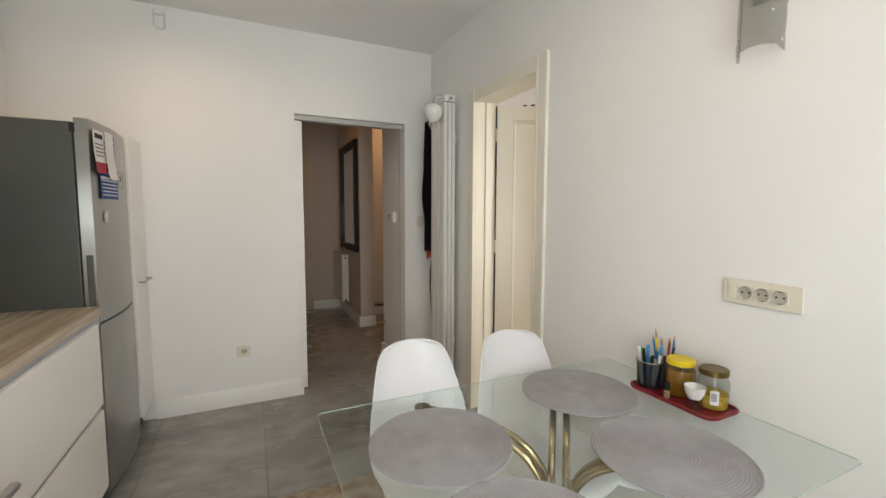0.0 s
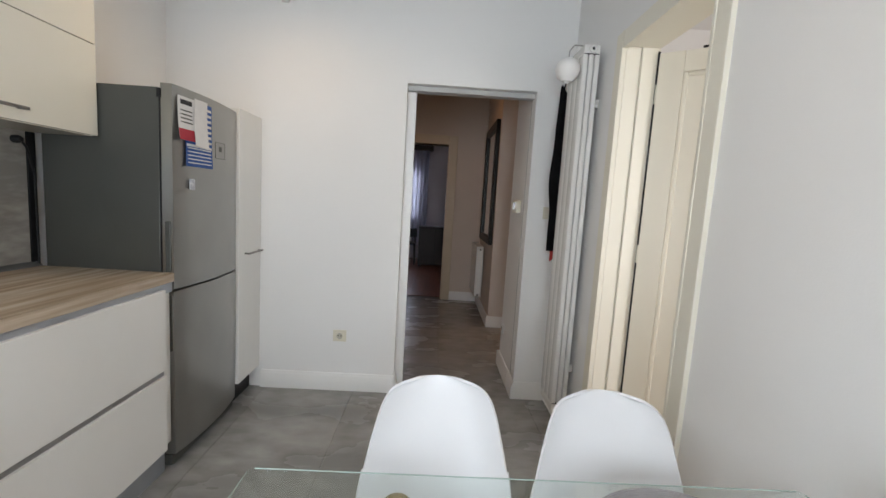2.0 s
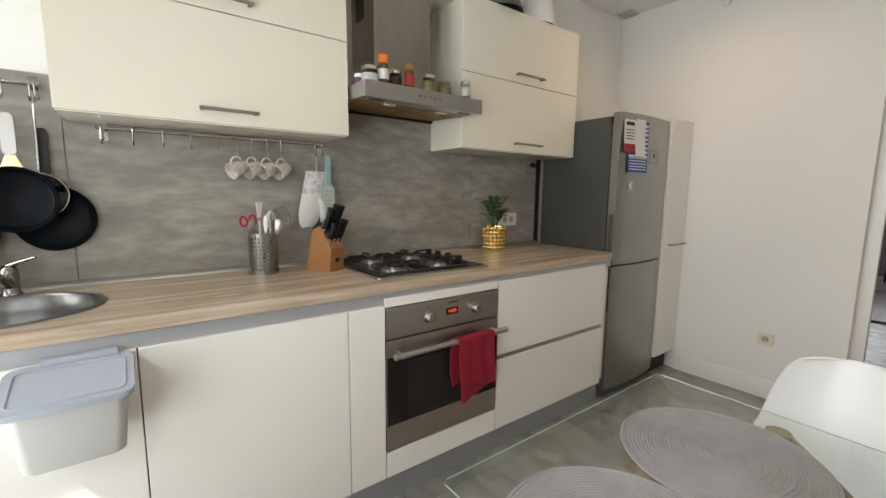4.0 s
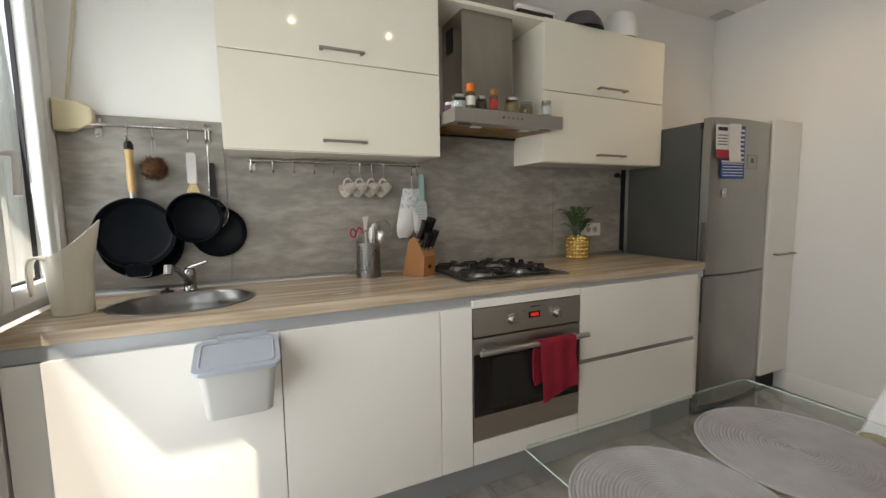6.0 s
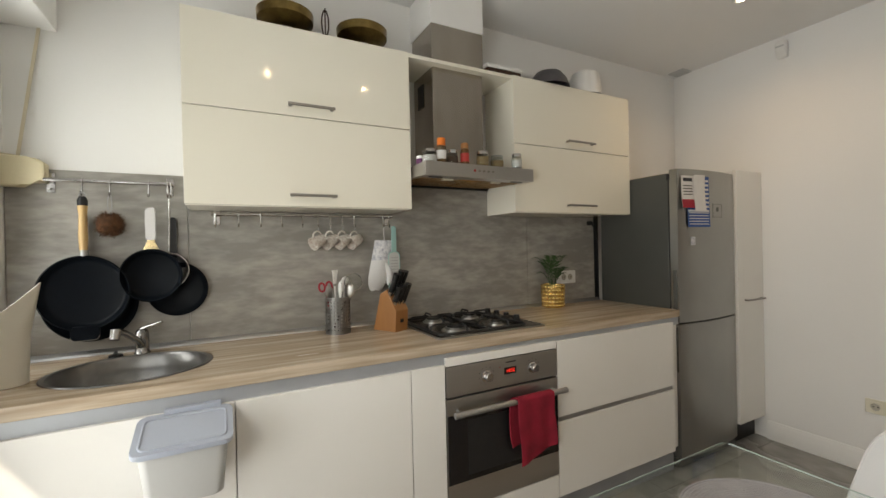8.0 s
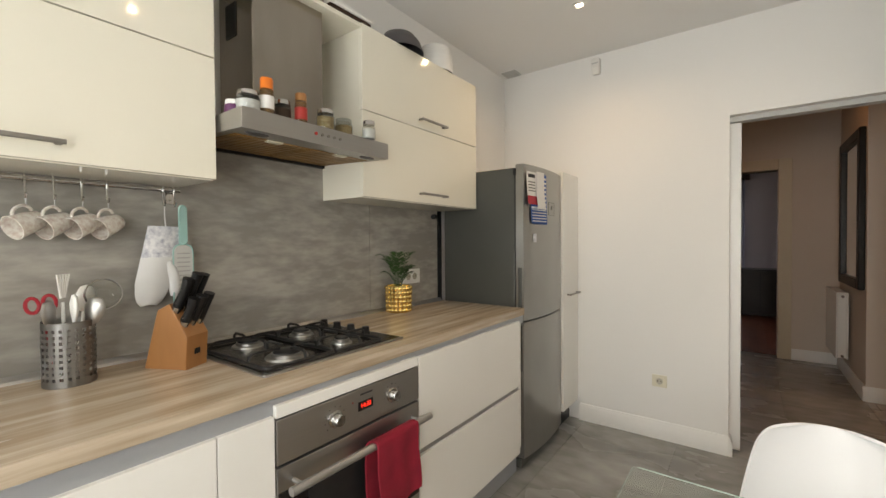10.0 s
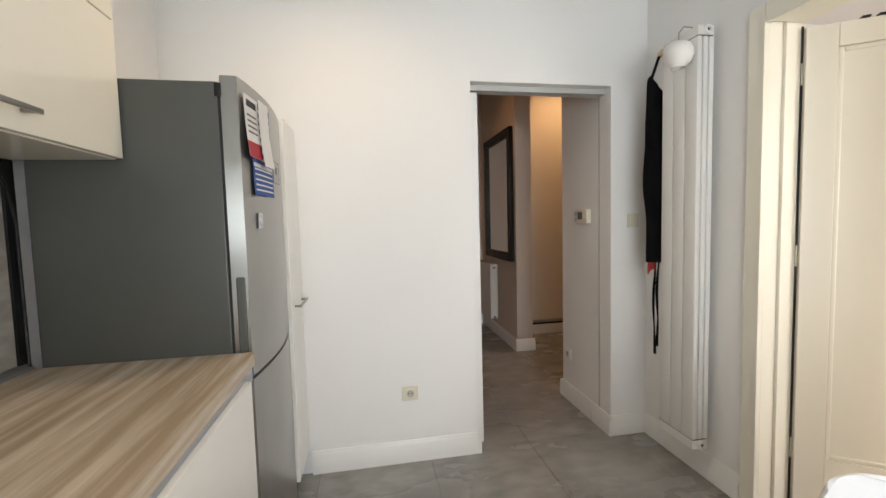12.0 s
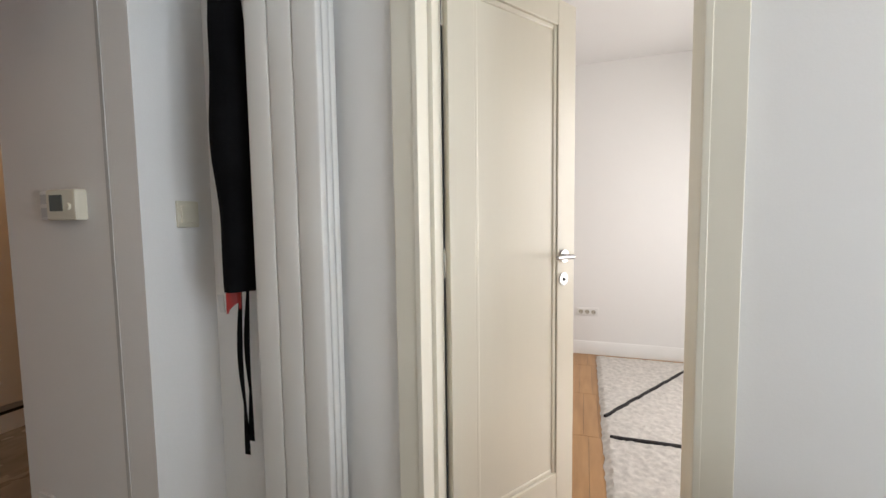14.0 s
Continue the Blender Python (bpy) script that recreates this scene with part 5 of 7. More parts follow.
part("rubber", lathe([(0, 0), (0.024, 0), (0.022, 0.010), (0.008, 0.014), (0.006, 0.022), (0, 0.024)], (-1.095, -0.415, TOP), 18), M_BLACK, plug)

hob = thing("gas_hob", (-0.93, 1.11, TOP), "black gas hob with four burners and cast grids", "hob")
HX0, HX1, HY0, HY1 = -1.15, -0.660, 0.755, 1.342
part("plate", prism(rounded(HX0, HX1, HY0, HY1, 0.012, 4), "z", TOP, TOP + 0.007, 0.003), M_STEEL, hob, "steel hob plate")
part("glass_bed", prism(rounded(HX0 + 0.012, HX1 - 0.012, HY0 + 0.012, HY1 - 0.012, 0.01, 4), "z", TOP + 0.006, TOP + 0.009, 0.001), M_HOB, hob, "dark brushed steel bed")
BURN = [(-1.02, 0.905, 0.040), (-0.78, 0.905, 0.050), (-1.02, 1.125, 0.036), (-0.78, 1.13, 0.028)]
for x, y, r in BURN:
    b = part("burner", lathe([(r * 1.35, 0.009), (r * 1.3, 0.014), (r, 0.016), (r, 0.024), (r * 0.9, 0.026), (0, 0.026)], (x, y, TOP), 28), M_STEEL, hob)
    part("burner_cap", lathe([(r * 0.86, 0.026), (r * 0.86, 0.030), (r * 0.78, 0.033), (0, 0.034)], (x, y, TOP), 28), M_IRON, b)
for y0, y1, yc in ((0.775, 1.02, 0.905), (1.025, 1.24, 1.13)):
    g = bmesh.new()
    z = TOP + 0.017
    loop = [(x, y, z) for x, y in rounded(HX0 + 0.03, HX1 - 0.02, y0, y1, 0.02, 4)]
    tube(loop, 0.0062, 8, g, closed=True)
    for xc in (-1.02, -0.78):
        for dx, dy in ((1, 0), (-1, 0), (0, 1), (0, -1)):
            ex = xc + dx * (0.115 if dx else 0)
            ex = max(HX0 + 0.03, min(HX1 - 0.02, ex))
            ey = (y1 if dy > 0 else y0) if dy else yc
            tube([(ex, ey, z), (ex - dx * 0.004, ey - dy * 0.004, z + 0.020), (ex - dx * 0.016, ey - dy * 0.016, z + 0.027), (xc + dx * 0.034, yc + dy * 0.034, z + 0.027), (xc + dx * 0.026, yc + dy * 0.026, z + 0.024)], 0.0048, 7, g)
    part("pan_grid", g, M_IRON, hob, "black cast pan grid")
for i in range(4):
    x = -1.085 + 0.088 * i
    part("hob_knob", lathe([(0.021, 0.008), (0.020, 0.016), (0.016, 0.020), (0.015, 0.036), (0.012, 0.039), (0, 0.040)], (x, 1.286, TOP), 20), M_BLACK, hob)

# ---- hanging rails and what hangs there ----
RX = LEFT + 0.045


def rail(name, label, y0, y1, z, hooks):
    r = thing(name, (RX, (y0 + y1) / 2, z), label, "rail", "hanging rails on the splashback")
    part("bar", rod((RX, y0, z), (RX, y1, z), 0.0075), M_CHROME, r)
    for y in (y0 + 0.02, y1 - 0.02):
        br = box(LEFT + 0.012, LEFT + 0.016, y - 0.013, y + 0.013, z - 0.045, z + 0.030, 0.001)
        rod((LEFT + 0.014, y, z), (RX + 0.002, y, z), 0.0055, bm=br)
        part("bracket", br, M_CHROME, r, "small steel wall plate")
        part("screw", rod((LEFT + 0.0155, y, z - 0.033), (LEFT + 0.0175, y, z - 0.033), 0.0035, seg=8), M_BRONZE, r)
    for y in hooks:
        part("hook", tube([(RX - 0.004, y, z - 0.010), (RX - 0.008, y, z + 0.004), (RX, y, z + 0.0095), (RX + 0.009, y, z + 0.002), (RX + 0.009, y, z - 0.045), (RX + 0.018, y, z - 0.056), (RX + 0.026, y, z - 0.044)], 0.0030, 7), M_CHROME, r)
    return r


rail("utensil_rail", "steel hanging rail with hooks on the splashback", -0.635, -0.215, 1.632, (-0.515, -0.430, -0.305, -0.240, -0.228))
rail("cup_rail", "steel hanging rail with hooks under the wall cabinet", -0.085, 0.742, 1.512, (-0.07, 0.02, 0.11, 0.20, 0.29, 0.362, 0.420, 0.480, 0.540, 0.690, 0.722))


def disc_pan(name, label, x, y, z, r, deep, handle, lip=False, shift=0.0):
    """A pan hung flat against the wall, its inside to the room, by a handle that points up."""
    p = thing(name, (x, y, z), label, "pan", "pans on the rail")
    prof = [(0, 0.0), (r * 0.82, 0.0), (r * 0.90, 0.006), (r, deep), (r - 0.004, deep + 0.001), (r * 0.87, 0.010), (r * 0.80, 0.004), (0, 0.004)]
    part("pan_body", lathe(prof, m=pose(x, y, z, 0, 90, 0), seg=56), M_PAN, p)
    if lip:
        part("helper_grip", prism(rounded(y - 0.044, y + 0.044, z - r - 0.036, z - r + 0.018, 0.016), "x", x + deep - 0.010, x + deep, 0.003), M_PAN, p)
        low = [(x + deep + 0.001, q, h) for q, h in rounded(y - 0.043, y + 0.043, z - r - 0.035, z - r + 0.017, 0.016) if h < z - r - 0.012]
        part("grip_edge", tube(low, 0.0014, 6), M_BRONZE, p)
    hx = x + deep * 0.7
    if handle == "wood":
        part("ferrule", rod((hx, y, z + r - 0.004), (hx, y, z + r + 0.02), 0.012), M_ALU, p)
        part("handle", lathe([(0, 0), (0.013, 0.002), (0.015, 0.05), (0.013, 0.13), (0.016, 0.17), (0, 0.172)], (hx, y, z + r + 0.018), 16), M_HANDLEWOOD, p, "turned beech handle")
        part("handle_end", lathe([(0, 0), (0.016, 0), (0.017, 0.02), (0.010, 0.035), (0, 0.036)], (hx, y, z + r + 0.188), 16), M_BLACK, p)
        part("hanging_eye", tube([(hx, y + 0.010 * math.cos(a), z + r + 0.226 + 0.012 * math.sin(a)) for a in np.linspace(0, 2 * math.pi, 13)[:-1]], 0.0022, 6, closed=True), M_ALU, p)
    elif handle == "steel":
        part("neck", sheet(lambda u, v: (hx - 0.004, y + (u - 0.5) * (0.055 - 0.035 * v), z + r - 0.006 + 0.045 * v), 4, 4, 0.005), M_GOLD, p)
        part("handle", prism(rounded(y - 0.017, y + 0.017, z + r + 0.035, z + r + 0.165, 0.010), "x", hx - 0.008, hx + 0.006, 0.003), M_STEEL, p, "wide brushed steel handle")
    else:
        part("handle", prism(rounded(y + shift - 0.012, y + shift + 0.012, z + r - 0.005, z + r + 0.19, 0.011), "x", hx - 0.006, hx + 0.006, 0.003), M_IRON, p)
    return p


disc_pan("frying_pan", "large black frying pan hanging behind another", LEFT + 0.016, -0.498, 1.163, 0.151, 0.032, "black", False, -0.019)
disc_pan("frying_pan", "large black pan with wooden handle and pouring lip", LEFT + 0.052, -0.509, 1.202, 0.143, 0.036, "wood", True)
disc_pan("frying_pan", "thin black crepe pan hanging at the back", LEFT + 0.016, -0.215, 1.195, 0.112, 0.016, "black", False, -0.012)
disc_pan("frying_pan", "small black frying pan with steel handle", LEFT + 0.056, -0.298, 1.259, 0.106, 0.036, "steel")
sieve = thing("sieve", (LEFT + 0.05, -0.25, 1.26), "small steel strainer behind the frying pan", "strainer")
part("rim", tube([(LEFT + 0.044, -0.245 + 0.072 * math.cos(a), 1.275 + 0.072 * math.sin(a)) for a in np.linspace(0, 2 * math.pi, 33)[:-1]], 0.003, 6, closed=True), M_CHROME, sieve)
part("mesh_bowl", lathe([(0.071, 0), (0.062, -0.02), (0.035, -0.026), (0, -0.028)], m=pose(LEFT + 0.044, -0.245, 1.275, 0, 90, 0), seg=28), M_ALU, sieve)
part("handle", rod((LEFT + 0.044, -0.242, 1.345), (LEFT + 0.05, -0.236, 1.57), 0.004), M_CHROME, sieve)

brush = thing("scrub_brush", (RX, -0.43, 1.43), "round brown coir scrubbing brush on a hook", "brush")
part("bristles", lathe([(0, -0.036), (0.024, -0.033), (0.041, -0.016), (0.043, 0.006), (0.036, 0.026), (0.018, 0.040), (0, 0.042)], (RX + 0.018, -0.430, 1.462), 22), M_COIR, brush)
rnd = random.Random(4)
tuft = bmesh.new()
for i in range(900):
    a, b = rnd.uniform(0, 2 * math.pi), rnd.uniform(-1.2, 1.2)
    d = Vector((math.cos(a) * math.cos(b), math.sin(a) * math.cos(b), math.sin(b)))
    c0 = Vector((RX + 0.018, -0.430, 1.462))
    rod(c0 + d * 0.036, c0 + (d + 0.18 * Vector((rnd.uniform(-1, 1), rnd.uniform(-1, 1), rnd.uniform(-1, 1)))) * rnd.uniform(0.043, 0.050), 0.0013, 0.0008, 3, tuft)
tagged(part("bristle_tips", tuft, M_COIR, brush), kind="stuff")
part("loop", tube([(RX + 0.018, -0.430 + 0.007 * math.cos(a), 1.545 + 0.035 * math.sin(a)) for a in np.linspace(0, 2 * math.pi, 13)[:-1]], 0.0018, 6, closed=True), M_ALU, brush)


def hanging_mug(y):
    mug = thing("porcelain_mug", (RX, y, 1.40), "small patterned porcelain mug hung by its handle", "mug", "mugs on the rail")
    axis = Vector((0.42, -0.80, -0.38)).normalized()
    up = (Vector((0, 0.15, 1)) - axis * axis.dot(Vector((0, 0.15, 1)))).normalized()
    m = Matrix((up, axis.cross(up), axis)).transposed().to_4x4()
    m.translation = (RX + 0.018, y, 1.388)
    part("cup", lathe([(0, -0.036), (0.021, -0.036), (0.025, -0.030), (0.030, 0.0), (0.0335, 0.036), (0.031, 0.036), (0.027, 0.0), (0.021, -0.030), (0, -0.031)], m=m, seg=28), M_CUP, mug)
    pts = [m @ Vector((0.029 + 0.020 * math.sin(a), 0, 0.024 * math.cos(a))) for a in np.linspace(0, math.pi, 9)]
    part("handle", tube(pts, 0.0042, 8), M_CUP, mug)
    part("hanging_hook", tube([(RX + 0.018, y, 1.458), (RX + 0.02, y, 1.435)], 0.0022, 6), M_ALU, mug)


for y in (0.362, 0.420, 0.480, 0.540):
    hanging_mug(y)

mitt = thing("oven_mitt", (RX, 0.66, 1.13), "white cotton oven mitt with blue-grey printed cuff", "oven mitt")


def mitt_sheet(z0, z1, dx):
    def f(u, v):
        t = (z0 + (z1 - z0) * v - 1.135) / 0.245
        half = 0.047 if t > 0.25 else 0.044 * math.sqrt(max(0.02, 1 - ((0.25 - t) / 0.27) ** 2))
        y = 0.640 + 0.05 * t + (u - 0.5) * 2 * half
        return (RX + 0.008 + dx + 0.012 * math.sin(u * math.pi), y, z0 + (z1 - z0) * v)
    return sheet(f, 10, 12, 0.012)


part("mitt_hand", mitt_sheet(1.135, 1.288, 0), M_WHITECLOTH, mitt)
part("cuff", mitt_sheet(1.286, 1.388, 0.002), M_PRINT, mitt, "printed cotton cuff")
part("thumb", tube(arc((RX + 0.016, 0.695, 1.27), (RX + 0.018, 0.725, 1.22), (RX + 0.018, 0.712, 1.155), 6), [0.014, 0.018, 0.019, 0.019, 0.018, 0.016, 0.010], 10), M_WHITECLOTH, mitt)
part("loop", tube([(RX + 0.012, 0.695, 1.38), (RX + 0.018, 0.69, 1.42), (RX + 0.018, 0.69, 1.46)], 0.002, 6), M_WHITECLOTH, mitt)
grater = thing("grater", (RX, 0.735, 1.17), "flat grater with mint green handle", "grater")
part("blade", prism(rounded(0.712, 0.768, 1.108, 1.325, 0.024), "x", RX + 0.026, RX + 0.030, 0.001), M_BIN, grater, "pale grating blade")
for i in range(12):
    part("grating_row", box(RX + 0.0295, RX + 0.0315, 0.720, 0.760, 1.130 + 0.015 * i, 1.134 + 0.015 * i, 0.0008), M_ALU, grater)
part("blade_frame", tube([(RX + 0.028, y, z) for y, z in rounded(0.710, 0.770, 1.106, 1.328, 0.024)], 0.003, 6, closed=True), M_MINT, grater)
part("handle", prism(rounded(0.728, 0.752, 1.325, 1.462, 0.011), "x", RX + 0.022, RX + 0.034, 0.004), M_MINT, grater)

# ---- on the worktop ----
tin = thing("utensil_holder", (-1.068, 0.430, TOP), "perforated steel utensil holder full of kitchen tools", "utensil holder")


def perforated(r, z0, z1, at, rows=9, cols=22):
    """A steel cylinder wall with square holes left open."""
    bm = bmesh.new()
    n = cols * 2
    zs = [z0, z0 + 0.018]
    step = (z1 - z0 - 0.036) / (rows * 2 - 1)
    zs += [z0 + 0.018 + step * (i + 1) for i in range(rows * 2 - 1)] + [z1]
    ring = [[bm.verts.new((at[0] + r * math.cos(2 * math.pi * i / n), at[1] + r * math.sin(2 * math.pi * i / n), z)) for i in range(n)] for z in zs]
    for j in range(len(zs) - 1):
        for i in range(n):
            if 1 <= j < len(zs) - 2 and j % 2 == 1 and i % 2 == 0:
                continue
            bm.faces.new((ring[j][i], ring[j][(i + 1) % n], ring[j + 1][(i + 1) % n], ring[j + 1][i]))
    bmesh.ops.solidify(bm, geom=bm.faces[:], thickness=0.0012)
    return bm


part("can", perforated(0.057, TOP + 0.001, TOP + 0.172, (-1.068, 0.430)), M_STEEL, tin)
part("base", lathe([(0, 0.001), (0.056, 0.001), (0.056, 0.004), (0, 0.004)], (-1.068, 0.430, TOP), 32), M_STEEL, tin)


def utensil(name, label, dx, dy, lean_x, lean_y, height, material, head):
    base = Vector((-1.068 + dx, 0.430 + dy, TOP + 0.006))
    tip = base + Vector((lean_x, lean_y, height))
    u = thing(name, base, label, "utensil", "tools in the utensil holder")
    part("handle", rod(base, base.lerp(tip, 0.72), 0.0048, 0.0042, 10), material, u)
    c, d = base.lerp(tip, 0.86), (tip - base).normalized()
    m = Matrix.Translation(c) @ d.to_track_quat("Z", "Y").to_matrix().to_4x4()
    if head == "spoon":
        part("head", lathe([(0, -0.040), (0.012, -0.034), (0.023, -0.010), (0.025, 0.012), (0.016, 0.032), (0, 0.038)], m=m @ Matrix.Diagonal((0.35, 1, 1, 1)), seg=16), material, u)
    elif head == "fork":
        bm = bmesh.new()
        for i in range(-2, 3):
            rod(m @ Vector((0, 0.003 * i, -0.03)), m @ Vector((0.004, 0.0085 * i, 0.034)), 0.0026, bm=bm, seg=8)
        part("head", bm, material, u)
    elif head == "whisk":
        bm = bmesh.new()
        for i in range(4):
            a = math.pi * i / 4
            tube([m @ Vector((0.032 * math.sin(t) * math.cos(a), 0.032 * math.sin(t) * math.sin(a), 0.045 - 0.055 * math.cos(t) - 0.03)) for t in np.linspace(0.1, 2 * math.pi - 0.1, 22)], 0.0011, 5, bm)
        part("wires", bm, M_CHROME, u)
    elif head == "scissors":
        for s in (-1, 1):
            part("ring", tube([m @ Vector((0, s * 0.017 + 0.013 * math.cos(t), 0.020 * math.sin(t))) for t in np.linspace(0, 2 * math.pi, 17)[:-1]], 0.0045, 7, closed=True), material, u)
    elif head == "strainer":
        part("ring", tube([m @ Vector((0, 0.045 * math.cos(t), 0.03 + 0.042 * math.sin(t))) for t in np.linspace(0, 2 * math.pi, 25)[:-1]], 0.0025, 6, closed=True), M_CHROME, u)
        part("mesh", lathe([(0.044, 0), (0.036, 0.014), (0.018, 0.021), (0, 0.022)], m=m @ pose(0, 0, 0.03, 0, 90, 0), seg=24), M_JARGLASS, u, "fine wire mesh")
    return u


utensil("kitchen_scissors", "scissors with dark red handles", -0.01, -0.022, 0.0, -0.036, 0.250, M_SCISSOR, "scissors")
utensil("pasta_server", "white plastic pasta server", 0.0, -0.008, 0.004, -0.006, 0.300, M_WHITEP, "fork")
utensil("serving_spoon", "white plastic serving spoon", 0.02, 0.004, 0.02, 0.0, 0.235, M_WHITEP, "spoon")
utensil("wooden_spoon", "pale spoon standing in the holder", -0.02, 0.016, -0.01, 0.03, 0.255, M_WHITEP, "spoon")
utensil("ladle", "small steel ladle in the holder", 0.022, 0.024, 0.02, 0.026, 0.222, M_STEEL, "spoon")
utensil("slotted_spoon", "steel slotted spoon in the holder", 0.0, -0.026, 0.02, -0.02, 0.220, M_STEEL, "spoon")
utensil("wire_strainer", "small round wire strainer leaning out of the holder", 0.01, -0.030, -0.01, 0.110, 0.235, M_CHROME, "strainer")

block = thing("knife_block", (-1.0, 0.672, TOP), "slanted wooden knife block with black-handled knives", "knife block")
BM4 = pose(-1.000, 0.672, TOP, 0, 0, 28)


def at_block(x, y, z):
    return BM4 @ Vector((x, y, z))


bb = prism([(-0.078, 0), (0.062, 0), (0.068, 0.100), (0.010, 0.198), (-0.030, 0.178)], "y", -0.045, 0.045, 0.003)
bmesh.ops.transform(bb, matrix=BM4, verts=bb.verts)
part("wood_body", bb, M_BEECH, block)
nb = box(0.0635, 0.0660, -0.012, 0.012, 0.04, 0.058, 0.001)
bmesh.ops.transform(nb, matrix=BM4, verts=nb.verts)
part("front_slot", nb, M_DARKHOLE, block)
for i, (u, w, ln) in enumerate(((0.2, -0.030, 0.105), (0.2, 0.0, 0.12), (0.2, 0.030, 0.115), (0.62, -0.028, 0.085), (0.62, 0.003, 0.09), (0.62, 0.031, 0.095))):
    start = Vector((0.068 - 0.058 * (1 - u), w, 0.100 + 0.098 * (1 - u)))
    d = Vector((0.42, 0.0, 0.91)).normalized()
    kn = thing("kitchen_knife", BM4 @ start, "kitchen knife with black handle in the block", "knife", "knives in the block")
    part("handle", tube([BM4 @ (start - d * 0.012), BM4 @ (start + d * ln * 0.15), BM4 @ (start + d * ln * 0.6 + Vector((0.003, 0, 0))), BM4 @ (start + d * ln)], [0.010, 0.0150, 0.0130, 0.0165], 12), M_BLACK, kn)
    part("bolster", rod(BM4 @ (start - d * 0.010), BM4 @ (start + d * ln * 0.10), 0.0125, 0.0145, 12), M_CHROME, kn, "bright steel bolster")
    for s in (0.25, 0.7):
        part("rivet", rod(BM4 @ (start + d * ln * s + Vector((0, -0.0150, 0))), BM4 @ (start + d * ln * s + Vector((0, 0.0150, 0))), 0.0022, seg=8), M_CHROME, kn)

pot = thing("gold_plant_pot", (-1.107, 1.797, TOP), "gilt knobbly ceramic pot with a small palm", "plant pot")
part("pot_wall", lathe([(0, 0.001), (0.062, 0.001), (0.066, 0.006), (0.070, 0.14), (0.066, 0.145), (0.062, 0.142), (0.060, 0.12), (0, 0.12)], (-1.107, 1.797, TOP), 36), M_GILT, pot)
studs = bmesh.new()
for r in range(6):
    for i in range(18):
        a = 2 * math.pi * (i + 0.5 * (r % 2) * 0) / 18
        rr = 0.0665 + 0.004 * r / 6
        c0 = Vector((-1.107 + rr * math.cos(a), 1.797 + rr * math.sin(a), TOP + 0.014 + 0.0235 * r))
        bmesh.ops.create_icosphere(studs, subdivisions=2, radius=0.0112, matrix=Matrix.Translation(c0) @ Matrix.Rotation(a, 4, "Z") @ Matrix.Diagonal((0.62, 1, 1, 1)))
tagged(part("studs", studs, M_GILT, pot, "rows of round gilt studs", smooth=60), kind="stuff")
part("soil", lathe([(0, 0.121), (0.059, 0.121), (0.061, 0.118)], (-1.107, 1.797, TOP), 20), M_SOIL, pot)
plant = thing("parlour_palm", (-1.107, 1.797, TOP + 0.12), "small green palm with fine feathered fronds", "plant")
rnd = random.Random(11)
for k in range(14):
    a, out, up = k * 2.4 + rnd.uniform(-0.3, 0.3), rnd.uniform(0.045, 0.125), rnd.uniform(0.10, 0.23)
    base = Vector((-1.107 + 0.015 * math.cos(a), 1.797 + 0.015 * math.sin(a), TOP + 0.12))
    way = Vector((math.cos(a) * (0.55 if math.cos(a) < 0 else 1), math.sin(a), 0))
    pts = arc(base, base + way * out * 0.25 + Vector((0, 0, up)), base + way * out + Vector((0, 0, up * 0.92)), 10)
    fb = tube(pts, [0.0016 * (1 - 0.07 * i) for i in range(11)], 5)
    for i in range(3, 11):
        d = (pts[i] - pts[i - 1]).normalized()
        side = d.cross(Vector((0, 0, 1))).normalized()
        for s in (-1, 1):
            ln = 0.045 * (1.15 - abs(i - 6) / 7)
            tip = pts[i] + (side * s * 0.8 + d * 0.65 + Vector((0, 0, -0.15))) * ln
            mid = pts[i].lerp(tip, 0.45)
            wd = d * 0.0062
            v = [fb.verts.new(q) for q in (pts[i] - wd * 0.4, mid - wd, tip, mid + wd)]
            fb.faces.new(v)
    part("frond", fb, M_LEAF, plant, smooth=0)

PX, PY = -0.845, -0.640
pitcher = thing("plastic_pitcher", (PX, PY, TOP), "ivory plastic watering pitcher with tall spout", "pitcher")


def pitcher_sheet(u, v):
    a = 2 * math.pi * u
    c, s = math.cos(a), math.sin(a)
    r = 0.052 + 0.014 * v
    rise = max(0.0, 0.5 + 0.5 * s) ** 2.2
    top = 0.192 + 0.118 * rise
    push = 0.022 * rise * max(0, v - 0.5) / 0.5
    narrow = 1 - 0.62 * max(0.0, s) ** 2 * max(0, v - 0.45) / 0.55
    return (PX + r * c * narrow, PY + r * s + push, TOP + 0.002 + top * v)


part("jug", sheet(pitcher_sheet, 48, 18, 0.003), M_PITCH, pitcher, smooth=60)
part("jug_base", lathe([(0, 0.001), (0.052, 0.001), (0.053, 0.006), (0, 0.006)], (PX, PY, TOP), 32), M_PITCH, pitcher)


def flap(u, v):
    """The broad strap of a handle, from the rim out and down."""
    p = arc((0, -0.062, 0.190), (0.012, -0.128, 0.232), (0.02, -0.104, 0.075), 10)
    k = min(9, int(v * 10))
    q = p[k].lerp(p[k + 1], v * 10 - k)
    w = 0.030 * (1 - 0.45 * v)
    return (PX + 0.03 + q.x + w * (u - 0.5) * 2, max(-0.735, PY + q.y + 0.02) - 0.004 * (1 - (2 * u - 1) ** 2), TOP + q.z)


part("handle", sheet(flap, 8, 22, 0.006), M_PITCH, pitcher, smooth=60)

bin_ = thing("hanging_waste_bin", (-0.5, -0.15, 0.66), "pale grey plastic waste bin hung on the cabinet door", "waste bin")


